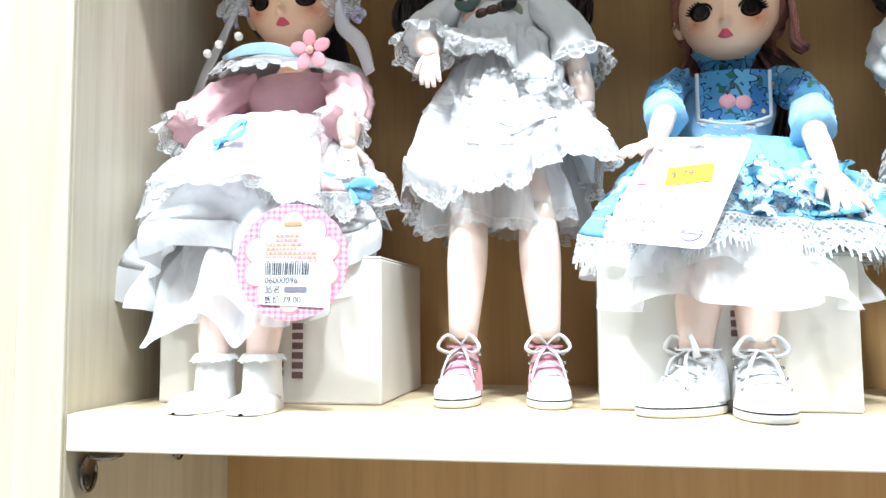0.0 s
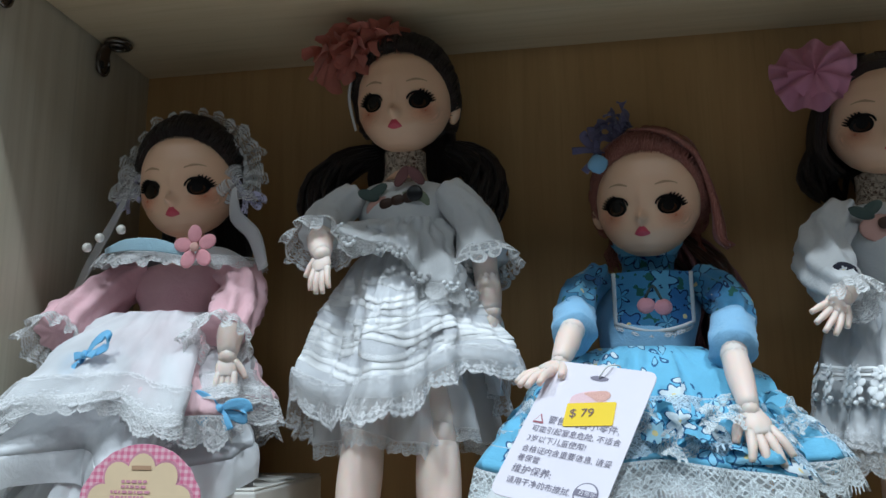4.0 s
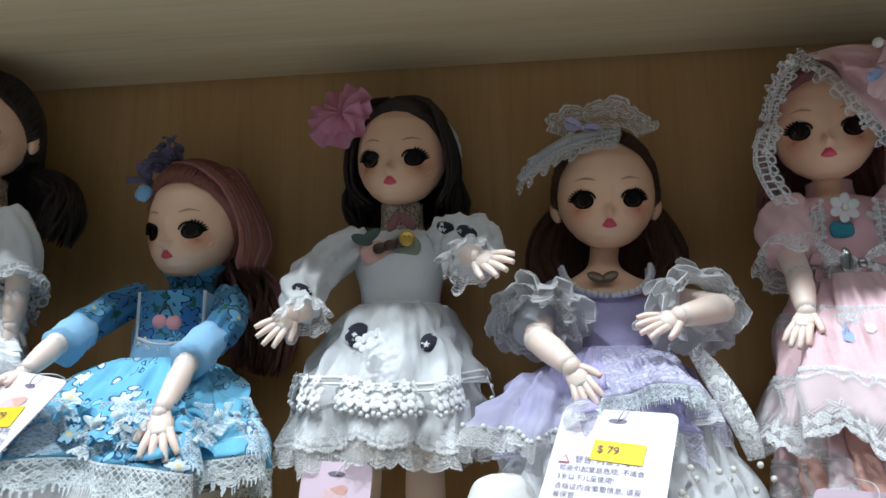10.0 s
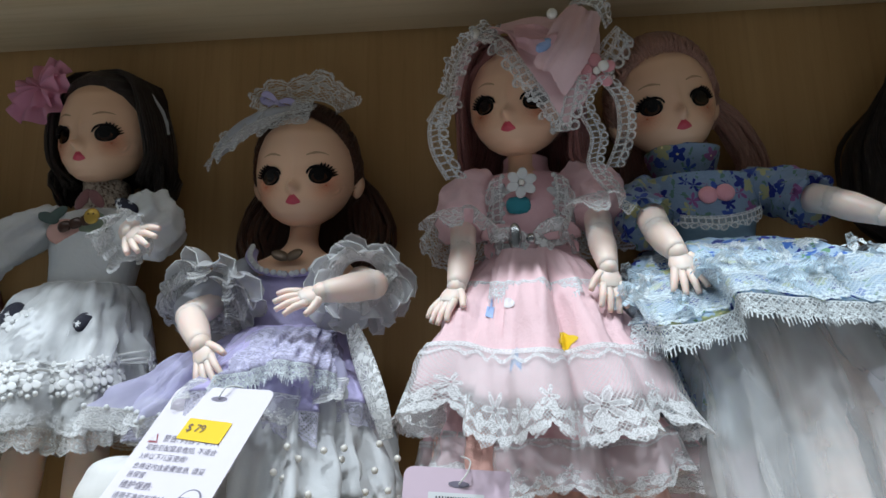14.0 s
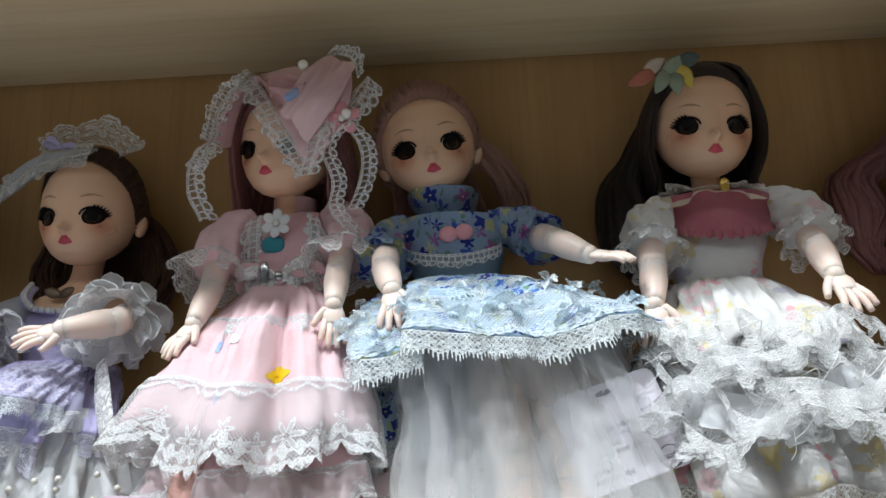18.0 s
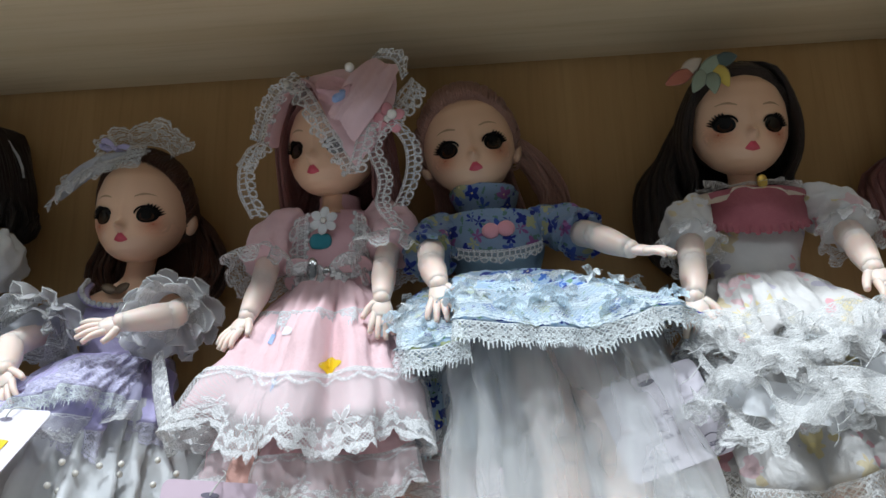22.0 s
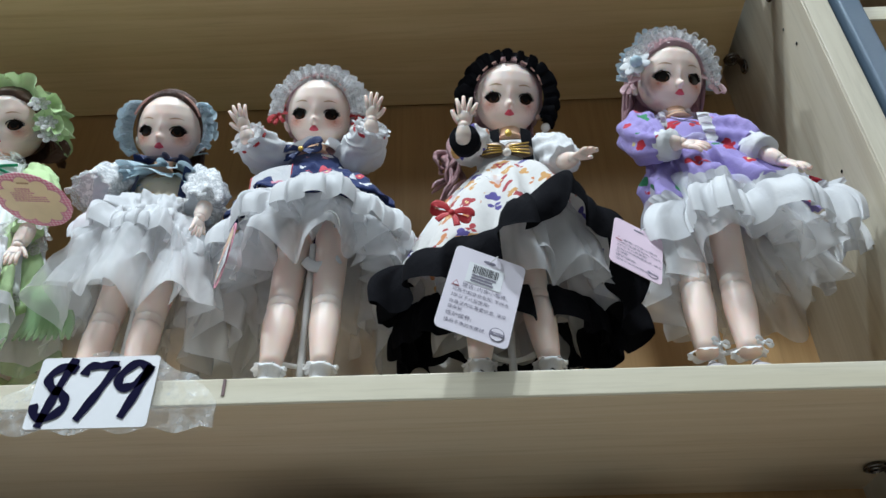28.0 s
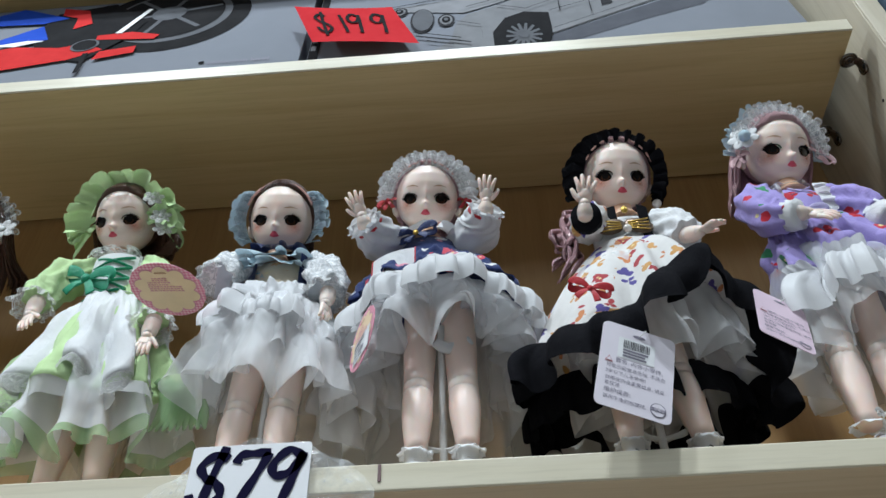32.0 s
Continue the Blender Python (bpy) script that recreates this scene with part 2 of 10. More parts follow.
def strip_lace(name, colour=(0.80, 0.80, 0.80), kind="floral", aspect=1.3, cells=9.0, sheer=0.10, thin=0.15):
    """Lace worked along a strip: diamond net, heading, flowers and a corded rim. One repeat for each unit of u; v runs to the rim."""
    n = Nodes(name)
    m = n.math
    u, v, co = n.run()

    def near(a, b, w):
        return m("LESS_THAN", m("ABSOLUTE", m("SUBTRACT", a, b)), w)

    def flower(shift, vc, r, lobes, hole):
        dx = m("MULTIPLY", m("SUBTRACT", m("FRACT", m("ADD", u, shift)), 0.5), aspect)
        dy = m("SUBTRACT", v, vc)
        d = m("SQRT", m("ADD", m("MULTIPLY", dx, dx), m("MULTIPLY", dy, dy)))
        lobe = m("MULTIPLY", m("ADD", m("MULTIPLY", m("COSINE", m("MULTIPLY", m("ARCTAN2", dy, dx), lobes)), 0.36), 0.64), r)
        fill = m("MULTIPLY", m("LESS_THAN", d, lobe), m("GREATER_THAN", d, hole))
        inner = m("LESS_THAN", d, m("SUBTRACT", lobe, 0.055))
        return m("MULTIPLY", fill, m("SUBTRACT", 1.0, m("MULTIPLY", inner, 0.45))), d

    wob = m("MULTIPLY", m("SUBTRACT", n.noise(300.0, 2), 0.5), 0.10)
    sway = m("MULTIPLY", m("SUBTRACT", n.noise(420.0, 2), 0.5), 0.30)
    arch = m("ABSOLUTE", m("SINE", m("MULTIPLY", u, math.pi)))
    if kind == "comb":
        rim = m("ADD", m("MULTIPLY", arch, 0.15), m("ADD", m("MULTIPLY", wob, 1.6), 0.58))
        comb = m("GREATER_THAN", m("SINE", m("MULTIPLY", m("ADD", u, m("MULTIPLY", sway, 0.34)), 2 * math.pi * 5)), m("ADD", m("MULTIPLY", m("SUBTRACT", v, rim), 2.2), 0.25))
        inside = m("MAXIMUM", m("LESS_THAN", v, rim), m("MULTIPLY", comb, m("LESS_THAN", v, m("ADD", rim, m("ADD", sway, 0.20)))))
    else:
        rim = m("ADD", m("MULTIPLY", arch, 0.20), m("ADD", wob, 0.70))
        inside = m("LESS_THAN", v, m("ADD", rim, m("MULTIPLY", m("ABSOLUTE", m("SINE", m("MULTIPLY", u, math.pi * 6))), 0.08)))
    bent_u = m("ADD", m("MULTIPLY", u, cells * aspect), sway)
    p, q = m("ADD", bent_u, m("MULTIPLY", v, cells)), m("SUBTRACT", bent_u, m("MULTIPLY", v, cells))
    net = m("MAXIMUM", m("GREATER_THAN", m("ABSOLUTE", m("SUBTRACT", m("FRACT", p), 0.5)), 0.38), m("GREATER_THAN", m("ABSOLUTE", m("SUBTRACT", m("FRACT", q), 0.5)), 0.38))
    if kind == "rings":
        # a ladder between two cords, with loops along the rim
        loops, d = flower(0.0, 0.78, 0.3, 0.0, 0.0)
        f1 = m("MAXIMUM", near(d, 0.19, 0.055), m("MAXIMUM", near(v, 0.56, 0.05), near(v, 0.16, 0.05)))
        rung = m("LESS_THAN", m("ABSOLUTE", m("SUBTRACT", m("FRACT", m("MULTIPLY", u, 1.5)), 0.5)), 0.13)
        f2, net = m("MULTIPLY", rung, m("LESS_THAN", v, 0.56)), m("MULTIPLY", net, 0.10)
        rim, inside = 2.0, m("LESS_THAN", m("MINIMUM", v, m("ADD", d, 0.36)), 0.61)
    elif kind == "hem":
        f1 = m("MAXIMUM", flower(0.0, 0.62, 0.20, 6.0, 0.03)[0], flower(0.5, 0.48, 0.12, 5.0, 0.02)[0])
        leafy = m("ADD", m("MULTIPLY", m("SINE", m("MULTIPLY", u, 2 * math.pi * 9)), 0.035), 0.045)
        f2 = m("MAXIMUM", near(v, m("SUBTRACT", rim, 0.13), leafy), m("MAXIMUM", flower(0.27, 0.62, 0.12, 4.0, 0.0)[0], flower(0.73, 0.62, 0.12, 4.0, 0.0)[0]))
    else:
        f1, d = flower(0.0, 0.50, 0.30 if kind == "floral" else 0.24, 5.0, 0.05)
        f2 = m("MAXIMUM", flower(0.5, 0.34, 0.20, 4.0, 0.03)[0], flower(0.25, 0.62, 0.10, 3.0, 0.0)[0])
    solid = m("MAXIMUM", m("MAXIMUM", f1, f2), m("MAXIMUM", near(v, rim, 0.038), near(v, m("SUBTRACT", rim, 0.13), 0.018)))
    solid = m("MAXIMUM", solid, m("MAXIMUM", near(v, 0.02, 0.035), near(v, m("ADD", m("MULTIPLY", m("SINE", m("MULTIPLY", u, math.pi * 8)), 0.03), 0.11), 0.022)))
    if kind == "comb":
        solid = m("MAXIMUM", solid, m("GREATER_THAN", v, rim))
    solid = m("MULTIPLY", solid, m("ADD", m("MULTIPLY", m("GREATER_THAN", n.noise(1500.0, 2), 0.47), 0.50), 0.50))
    a = m("MULTIPLY", inside, m("ADD", m("MULTIPLY", m("MAXIMUM", solid, m("MULTIPLY", net, 0.62)), 0.95 - sheer), sheer))
    n.bump(m("ADD", m("MULTIPLY", solid, 1.0), m("MULTIPLY", net, 0.4)), 0.55, 0.0007)
    return n.done(n.mix(n.noise(60.0), colour, tuple(k * 0.9 for k in colour)), 0.85, spec=0.15, alpha=a, thin=thin)


def tulle(name, colour=(0.92, 0.93, 0.95), cover=0.52, thin=0.30):
    """Sheer net: light passes between the threads, gathers and creases lie denser."""
    n = Nodes(name)
    u, v, co = n.run()
    streak = n.noise(1.0, 2, 0.5, n.scaled((26, 1.6, 1), co), 0.8)
    k = n.noise(22.0, 3, 0.5, distort=1.0)
    a = n.math("ADD", n.math("MULTIPLY", n.ramp(streak, [(0.32, 0.0), (0.76, 1.0)]), 0.22), n.math("ADD", n.math("MULTIPLY", k, 0.12), cover - 0.14), True)
    return n.done(colour, 0.8, spec=0.1, alpha=a, thin=thin)


def hair(name, light, dark, rough=0.28):
    n = Nodes(name)
    k = n.noise(11.0, 4, 0.75, n.scaled((260, 260, 7)))
    c = n.mix(n.ramp(k, [(0.36, 0.0), (0.66, 1.0)]), dark, light)
    n.bump(k, 1.0, 0.0016)
    return n.done(c, rough, spec=0.6)


SKIN = Nodes("doll_vinyl").done((0.82, 0.52, 0.345), 0.36, spec=0.45, sss=0.06)
SKIN_HAND = Nodes("pale_doll_vinyl").done((0.80, 0.63, 0.55), 0.42, spec=0.4, sss=0.3)
EYE_DARK = plain("eye_brown", (0.006, 0.004, 0.003), 0.22, vary=0.2, spec=0.35)
IRIS = plain("iris_brown", (0.050, 0.021, 0.010), 0.15, vary=0.3, scale=300.0, spec=0.4)
LASH = plain("lash_black", (0.008, 0.006, 0.006), 0.8, spec=0.1)
LIPS = plain("lip_pink", (0.66, 0.07, 0.11), 0.35)
BROW = plain("brow_brown", (0.50, 0.30, 0.18), 0.7)


def airbrush(name, colour, strength):
    """Sprayed colour that fades out from the middle of its patch."""
    n = Nodes(name)
    v = n.run()[1]
    return n.done(colour, 0.45, spec=0.3, alpha=n.math("MULTIPLY", n.math("POWER", n.math("SUBTRACT", 1.0, v, True), 1.6), strength))


BLUSH = airbrush("airbrushed_blush", (0.72, 0.20, 0.09), 0.52)
HAIR_DARK = hair("hair_dark_brown", (0.060, 0.038, 0.032), (0.016, 0.010, 0.009))
HAIR_BROWN = hair("hair_brown", (0.17, 0.070, 0.038), (0.040, 0.016, 0.010))
HAIR_PEACH = hair("hair_peach_blond", (0.80, 0.48, 0.38), (0.46, 0.23, 0.18))
HAIR_CORAL = hair("hair_coral", (0.72, 0.31, 0.24), (0.27, 0.075, 0.055), 0.2)
HAIR_ROSE = hair("hair_rose", (0.56, 0.27, 0.25), (0.25, 0.09, 0.09))
HAIR_PINK = hair("hair_pale_pink", (0.68, 0.42, 0.44), (0.42, 0.22, 0.25))
WHITE = fabric("white_cotton", (0.80, 0.80, 0.80), (0.74, 0.75, 0.77))
SATIN = fabric("white_satin", (0.80, 0.80, 0.81), (0.76, 0.77, 0.79), 0.32, 0.42, 600.0, 0.0, crease=0.22)
PINK = fabric("pink_cotton", (0.82, 0.52, 0.55), (0.76, 0.45, 0.50))
PALE_PINK = fabric("pale_pink_cotton", (0.86, 0.60, 0.62), (0.81, 0.53, 0.56))
ROSE = fabric("rose_ruffle", (0.50, 0.17, 0.20), (0.40, 0.12, 0.15))
SKY = fabric("light_blue_cotton", (0.30, 0.55, 0.78), (0.24, 0.47, 0.71))
DUSTY_BLUE = fabric("dusty_blue_cotton", (0.26, 0.40, 0.52), (0.22, 0.34, 0.46))
LILAC = fabric("lilac_satin", (0.56, 0.51, 0.77), (0.47, 0.42, 0.70), 0.15, 0.45, 700.0)
GREEN = fabric("light_green_cotton", (0.60, 0.78, 0.42), (0.52, 0.71, 0.35))
EMERALD = fabric("green_ribbon", (0.03, 0.36, 0.20), (0.02, 0.28, 0.15), 0.05, 0.4)
BLACK = fabric("black_cotton", (0.010, 0.010, 0.012), (0.006, 0.006, 0.008), 0.0, sheen=0.0, spec=0.04)
NAVY = fabric("navy_ribbon", (0.02, 0.035, 0.13), (0.014, 0.025, 0.09), 0.0, 0.45)
BLUE_RIBBON = fabric("blue_ribbon", (0.22, 0.55, 0.82), (0.16, 0.45, 0.74), 0.15, 0.4)
PALE_BLUE = fabric("pale_blue_ribbon", (0.45, 0.66, 0.76), (0.38, 0.58, 0.70), 0.05, 0.4)
RED_RIBBON = fabric("red_ribbon", (0.55, 0.03, 0.04), None, 0.05, 0.45)
CORAL_TULLE = fabric("coral_gauze", (0.66, 0.25, 0.19), (0.50, 0.16, 0.12), 0.35)
PINK_TULLE = fabric("pink_gauze", (0.82, 0.40, 0.54), (0.74, 0.32, 0.47), 0.4)
GREY_LILAC = fabric("lilac_velvet", (0.20, 0.18, 0.30), (0.14, 0.12, 0.22))
CREAM = fabric("cream_gauze", (0.70, 0.60, 0.50), (0.60, 0.50, 0.40), 0.3)
BEIGE_LACE = lace("beige_crochet", (0.62, 0.52, 0.42), 360.0, 0.13, 120.0)
LACE = lace("white_lace")
FINE_LACE = lace("fine_white_lace", (0.86, 0.86, 0.86), 820.0, 0.12, 85.0)
THICK_LACE = lace("white_crochet", (0.84, 0.84, 0.83), 420.0, 0.20, 150.0, 0.15)
BLUE_LACE = lace("pale_blue_lace", (0.60, 0.72, 0.84), 520.0, 0.19, 130.0)
GREY_LACE = lace("grey_blue_lace", (0.48, 0.57, 0.64), 560.0, 0.2, 110.0)
LILAC_LACE = lace("lilac_lace", (0.62, 0.60, 0.78), 560.0, 0.18, 110.0)
STRIP = {}
for plain_lace, kind, aspect, cells, sheer in ((LACE, "floral", 0.85, 8.0, 0.26), (FINE_LACE, "floral", 0.75, 10.0, 0.20), (THICK_LACE, "rings", 0.5, 6.0, 0.30), (BLUE_LACE, "comb", 0.55, 6.0, 0.34), (GREY_LACE, "floral", 1.2, 8.0, 0.25), (LILAC_LACE, "floral", 1.2, 8.0, 0.2)):
    shade = {BLUE_LACE: (0.66, 0.80, 0.90), GREY_LACE: (0.50, 0.60, 0.67), LILAC_LACE: (0.70, 0.68, 0.82)}.get(plain_lace, (0.80, 0.80, 0.80))
    STRIP[plain_lace.name] = (strip_lace(plain_lace.name + "_strip", shade, kind, aspect, cells, sheer), aspect)
LACE_BAND = strip_lace("wide_lace_band", (0.80, 0.80, 0.81), "hem", 1.5, 24.0, 0.20)
MEADOW_LACE = strip_lace("meadow_lace_band", (0.74, 0.83, 0.88), "hem", 1.4, 12.0, 0.26)
COMB_LACE = lace("white_comb_lace", (0.80, 0.84, 0.86))
STRIP[COMB_LACE.name] = (strip_lace("white_comb_lace_strip", (0.82, 0.87, 0.89), "comb", 0.5, 6.0, 0.22), 0.5)
RING_LACE = strip_lace("ring_lace_ribbon", (0.80, 0.78, 0.77), "rings", 0.5, 6.0, 0.10)
TULLE = tulle("white_tulle", (0.95, 0.96, 0.98), cover=0.56)
APRON = tulle("apron_tulle", (0.92, 0.93, 0.95), 0.76)
SOFT_TULLE = tulle("soft_tulle", (0.95, 0.96, 0.98), 0.47)
VEIL = tulle("veil_tulle", (0.95, 0.96, 0.98), 0.28)
LAVENDER_TULLE = tulle("lavender_tulle", (0.62, 0.60, 0.80), 0.5)
BLUE_PRINT = printed("blue_flower_print", (0.20, 0.56, 0.80), [(0.72, 0.82, 0.88), (0.30, 0.62, 0.82), (0.76, 0.84, 0.88), (0.44, 0.72, 0.86)], 72.0, 0.36, (0.03, 0.12, 0.28), petals=6.0, keep=0.10)
BLUE_PRINT_DARK = printed("deep_blue_flower_print", (0.08, 0.27, 0.48), [(0.10, 0.36, 0.60), (0.05, 0.18, 0.42), (0.16, 0.42, 0.62)], 75.0, 0.42, (0.01, 0.03, 0.10), leaf=(0.03, 0.13, 0.10))
MEADOW = printed("meadow_flower_print", (0.42, 0.56, 0.72), [(0.03, 0.05, 0.30), (0.06, 0.16, 0.52), (0.30, 0.46, 0.66), (0.03, 0.05, 0.26), (0.50, 0.56, 0.30)], 150.0, 0.46, leaf=(0.16, 0.32, 0.20))
BLUE_SPRIG = printed("blue_sprig_print", (0.25, 0.33, 0.46), [(0.02, 0.03, 0.22), (0.05, 0.09, 0.36), (0.02, 0.04, 0.26), (0.44, 0.42, 0.22), (0.28, 0.10, 0.26)], 125.0, 0.50, leaf=(0.12, 0.22, 0.18))
BEAR_PRINT = printed("pale_fruit_print", (0.78, 0.76, 0.75), [(0.76, 0.42, 0.46), (0.76, 0.66, 0.38), (0.56, 0.53, 0.62), (0.76, 0.56, 0.58), (0.72, 0.62, 0.42)], 62.0, 0.40)
DOT_PRINT = printed("navy_dot_print", (0.018, 0.035, 0.14), [(0.75, 0.75, 0.76), (0.70, 0.72, 0.75), (0.62, 0.08, 0.12), (0.66, 0.28, 0.36)], 78.0, 0.34, petals=0.0)
CHERRY_PRINT = printed("lilac_cherry_print", (0.40, 0.33, 0.70), [(0.50, 0.02, 0.04), (0.44, 0.36, 0.72), (0.55, 0.03, 0.06), (0.05, 0.26, 0.12), (0.42, 0.34, 0.70)], 58.0, 0.40, petals=2.0)
CARD_PRINT = printed("white_motif_print", (0.78, 0.76, 0.74), [(0.40, 0.05, 0.06), (0.62, 0.34, 0.12), (0.10, 0.08, 0.30), (0.60, 0.24, 0.10)], 78.0, 0.40, petals=3.0)
WARM_PRINT = printed("warm_panel_print", (0.76, 0.66, 0.50), [(0.64, 0.36, 0.14), (0.20, 0.46, 0.60), (0.72, 0.62, 0.42)], 90.0, 0.42)
SPOT_LACE = printed("black_dot_patch", (0.02, 0.02, 0.035), [(0.7, 0.7, 0.72), (0.6, 0.6, 0.62)], 230.0, 0.34, thin=0.0)
CANVAS_PINK = fabric("pink_canvas", (0.66, 0.30, 0.38), (0.58, 0.24, 0.32), 0.0)
RUBBER = plain("white_rubber", (0.78, 0.78, 0.76), 0.55)
SHOE_BLACK = plain("black_shoe", (0.01, 0.01, 0.012), 0.3)
SHOE_WHITE = plain("white_shoe", (0.76, 0.74, 0.72), 0.45)
SATIN_PINK = fabric("pink_satin", (0.87, 0.62, 0.65), (0.82, 0.56, 0.59), 0.15, 0.5, 700.0, 0.1, crease=0.3)
THREAD = plain("white_thread", (0.84, 0.84, 0.84), 0.8, vary=0.04, spec=0.2)
PEARL = plain("pearl", (0.78, 0.74, 0.68), 0.18, vary=0.03, coat=0.5)
FELT_PINK = fabric("pink_felt", (0.80, 0.36, 0.40), None, 0.0, 0.95)
FELT_PEACH = fabric("peach_felt", (0.72, 0.42, 0.36), None, 0.0, 0.95)
FELT_GREY = fabric("grey_green_felt", (0.08, 0.11, 0.10), None, 0.0, 0.95)
FELT_RUST = fabric("rust_felt", (0.42, 0.14, 0.09), None, 0.0, 0.95)
FELT_MINT = fabric("mint_felt", (0.26, 0.30, 0.22), None, 0.0, 0.95)
FADED_BLUE = fabric("faded_blue_print", (0.24, 0.36, 0.66), (0.40, 0.50, 0.74), 0.0)
PALE_WHITE = fabric("pale_print", (0.84, 0.80, 0.82), None, 0.0)
FELT_TEAL = fabric("teal_felt", (0.04, 0.24, 0.30), None, 0.0, 0.95)
CHOCOLATE = plain("dark_brown_bar", (0.055, 0.022, 0.012), 0.35)
GOLD = plain("gold_button", (0.62, 0.40, 0.08), 0.35, 0.6)
BRONZE = plain("bronze_charm", (0.14, 0.10, 0.07), 0.4, 0.7)
CHROME_DARK = plain("dark_chrome", (0.20, 0.18, 0.16), 0.25, 0.9)
CHROME = plain("chrome", (0.55, 0.55, 0.56), 0.22, 1.0)
CARDBOARD = plain("white_carton", (0.70, 0.68, 0.63), 0.55, vary=0.04, scale=15.0)
PAPER = plain("tag_card", (0.74, 0.69, 0.76), 0.5, vary=0.03, scale=30.0)
PAPER_PINK = plain("pink_tag_card", (0.72, 0.56, 0.66), 0.5, vary=0.03, scale=30.0)
PAPER_WHITE = plain("white_card", (0.76, 0.76, 0.78), 0.5, vary=0.02)
STICKER = plain("yellow_sticker", (0.84, 0.58, 0.01), 0.5, vary=0.03)
STICKER_RED = plain("red_card", (0.55, 0.012, 0.02), 0.8, vary=0.05, spec=0.1)
INK = plain("dark_ink", (0.03, 0.03, 0.04), 0.6)
INK_GREY = plain("grey_ink", (0.20, 0.18, 0.24), 0.6)
INK_BROWN = plain("brown_ink", (0.17, 0.10, 0.10), 0.6)
MARKER = plain("navy_marker", (0.008, 0.007, 0.030), 0.8, spec=0.04)
STEEL = plain("grey_blue_steel", (0.10, 0.145, 0.20), 0.4, 0.1, scale=15.0)


# ---- building helpers ----
def box_bm(x0, x1, y0, y1, z0, z1, bevel=0.0008, seg=2):
    bm = bmesh.new()
    bmesh.ops.create_cube(bm, size=1.0)
    bmesh.ops.scale(bm, vec=(x1 - x0, y1 - y0, z1 - z0), verts=bm.verts)
    bmesh.ops.translate(bm, vec=((x0 + x1) / 2, (y0 + y1) / 2, (z0 + z1) / 2), verts=bm.verts)
    if bevel:
        bmesh.ops.bevel(bm, geom=bm.edges[:], offset=bevel, segments=seg, affect="EDGES", profile=0.5)
    return bm


def part(name, bm, material, parent=None, label=""):
    me = bpy.data.meshes.new(name)
    bm.to_mesh(me)
    bm.free()
    me.materials.append(material)
    ob = new(name, me)
    if parent:
        ob.parent = parent
    if label:
        ob["label"] = label
    return ob


def thing(name, label, category, group="", kind="", at=(0, 0, 0)):
    ob = new(name)
    ob.location = at
    ob.empty_display_size = 0.01
    return tagged(ob, label, category, group, kind)


def text_bm(body, size, m, align="LEFT", spacing=1.0):
    """The built-in font as flat faces, 4 mm of relief left out, at the pose m."""
    c = bpy.data.curves.new("text", "FONT")
    c.body, c.size, c.align_x, c.space_character = body, size, align, spacing
    ob = bpy.data.objects.new("text", c)
    scene.collection.objects.link(ob)
    bpy.context.view_layer.update()
    me = bpy.data.meshes.new_from_object(ob.evaluated_get(bpy.context.evaluated_depsgraph_get()))
    bm = bmesh.new()
    bm.from_mesh(me)
    bmesh.ops.transform(bm, matrix=m, verts=bm.verts)
    bpy.data.objects.remove(ob)
    bpy.data.curves.remove(c)
    bpy.data.meshes.remove(me)
    return bm


def sheet_bm(outline, m, depth=0.0):
    """A flat piece with the outline (x, y), at the pose m, with some thickness behind it."""
    bm = bmesh.new()
    vs = [bm.verts.new((x, y, 0)) for x, y in outline]
    f = bm.faces.new(vs)
    if depth:
        r = bmesh.ops.extrude_face_region(bm, geom=[f])
        bmesh.ops.translate(bm, vec=(0, 0, -depth), verts=[v for v in r["geom"] if isinstance(v, bmesh.types.BMVert)])
        bmesh.ops.recalc_face_normals(bm, faces=bm.faces)
    bmesh.ops.transform(bm, matrix=m, verts=bm.verts)
    return bm


def rounded(w, h, r=0.003, n=4):
    pts = []
    for cx, cy, a in ((w / 2 - r, h / 2 - r, 0), (-w / 2 + r, h / 2 - r, 90), (-w / 2 + r, -h / 2 + r, 180), (w / 2 - r, -h / 2 + r, 270)):
        for i in range(n + 1):
            b = radians(a + 90 * i / n)
            pts.append((cx + r * math.cos(b), cy + r * math.sin(b)))
    return pts


def disc(r, n=32, ry=None):
    return [(r * math.cos(2 * math.pi * i / n), (ry or r) * math.sin(2 * math.pi * i / n)) for i in range(n)]


def bars_bm(rows, m):
    """Plain bars (x0, x1, y0, y1) for writing that cannot be read."""
    bm = bmesh.new()
    for x0, x1, y0, y1 in rows:
        bm.faces.new([bm.verts.new(p) for p in ((x0, y0, 0), (x1, y0, 0), (x1, y1, 0), (x0, y1, 0))])
    bmesh.ops.transform(bm, matrix=m, verts=bm.verts)
    return bm


# ---- the cabinet and the shop round it ----
FRONT, BACK = 0.347, 0.5214
LEFT, RIGHT = -0.2465, 0.8875
LOW, MID, TOP = 1.200, 1.555, 1.9965
T = 0.018

FLOOR_TILE = plain("floor_tile_glaze", (0.44, 0.43, 0.41), 0.3, vary=0.05, scale=4.0)
# Unseen walls and ceiling, kept dark so that little light bounces back.
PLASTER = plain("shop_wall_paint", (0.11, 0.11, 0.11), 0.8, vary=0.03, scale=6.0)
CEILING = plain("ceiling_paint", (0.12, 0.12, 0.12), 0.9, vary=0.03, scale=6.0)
GROUT = plain("grout", (0.35, 0.34, 0.32), 0.9)


def structure(name, bm, mat, label):
    return tagged(part(name, bm, mat), label, name.rstrip("_0123456789").replace("_", " ").split(" ")[0], kind="structure")


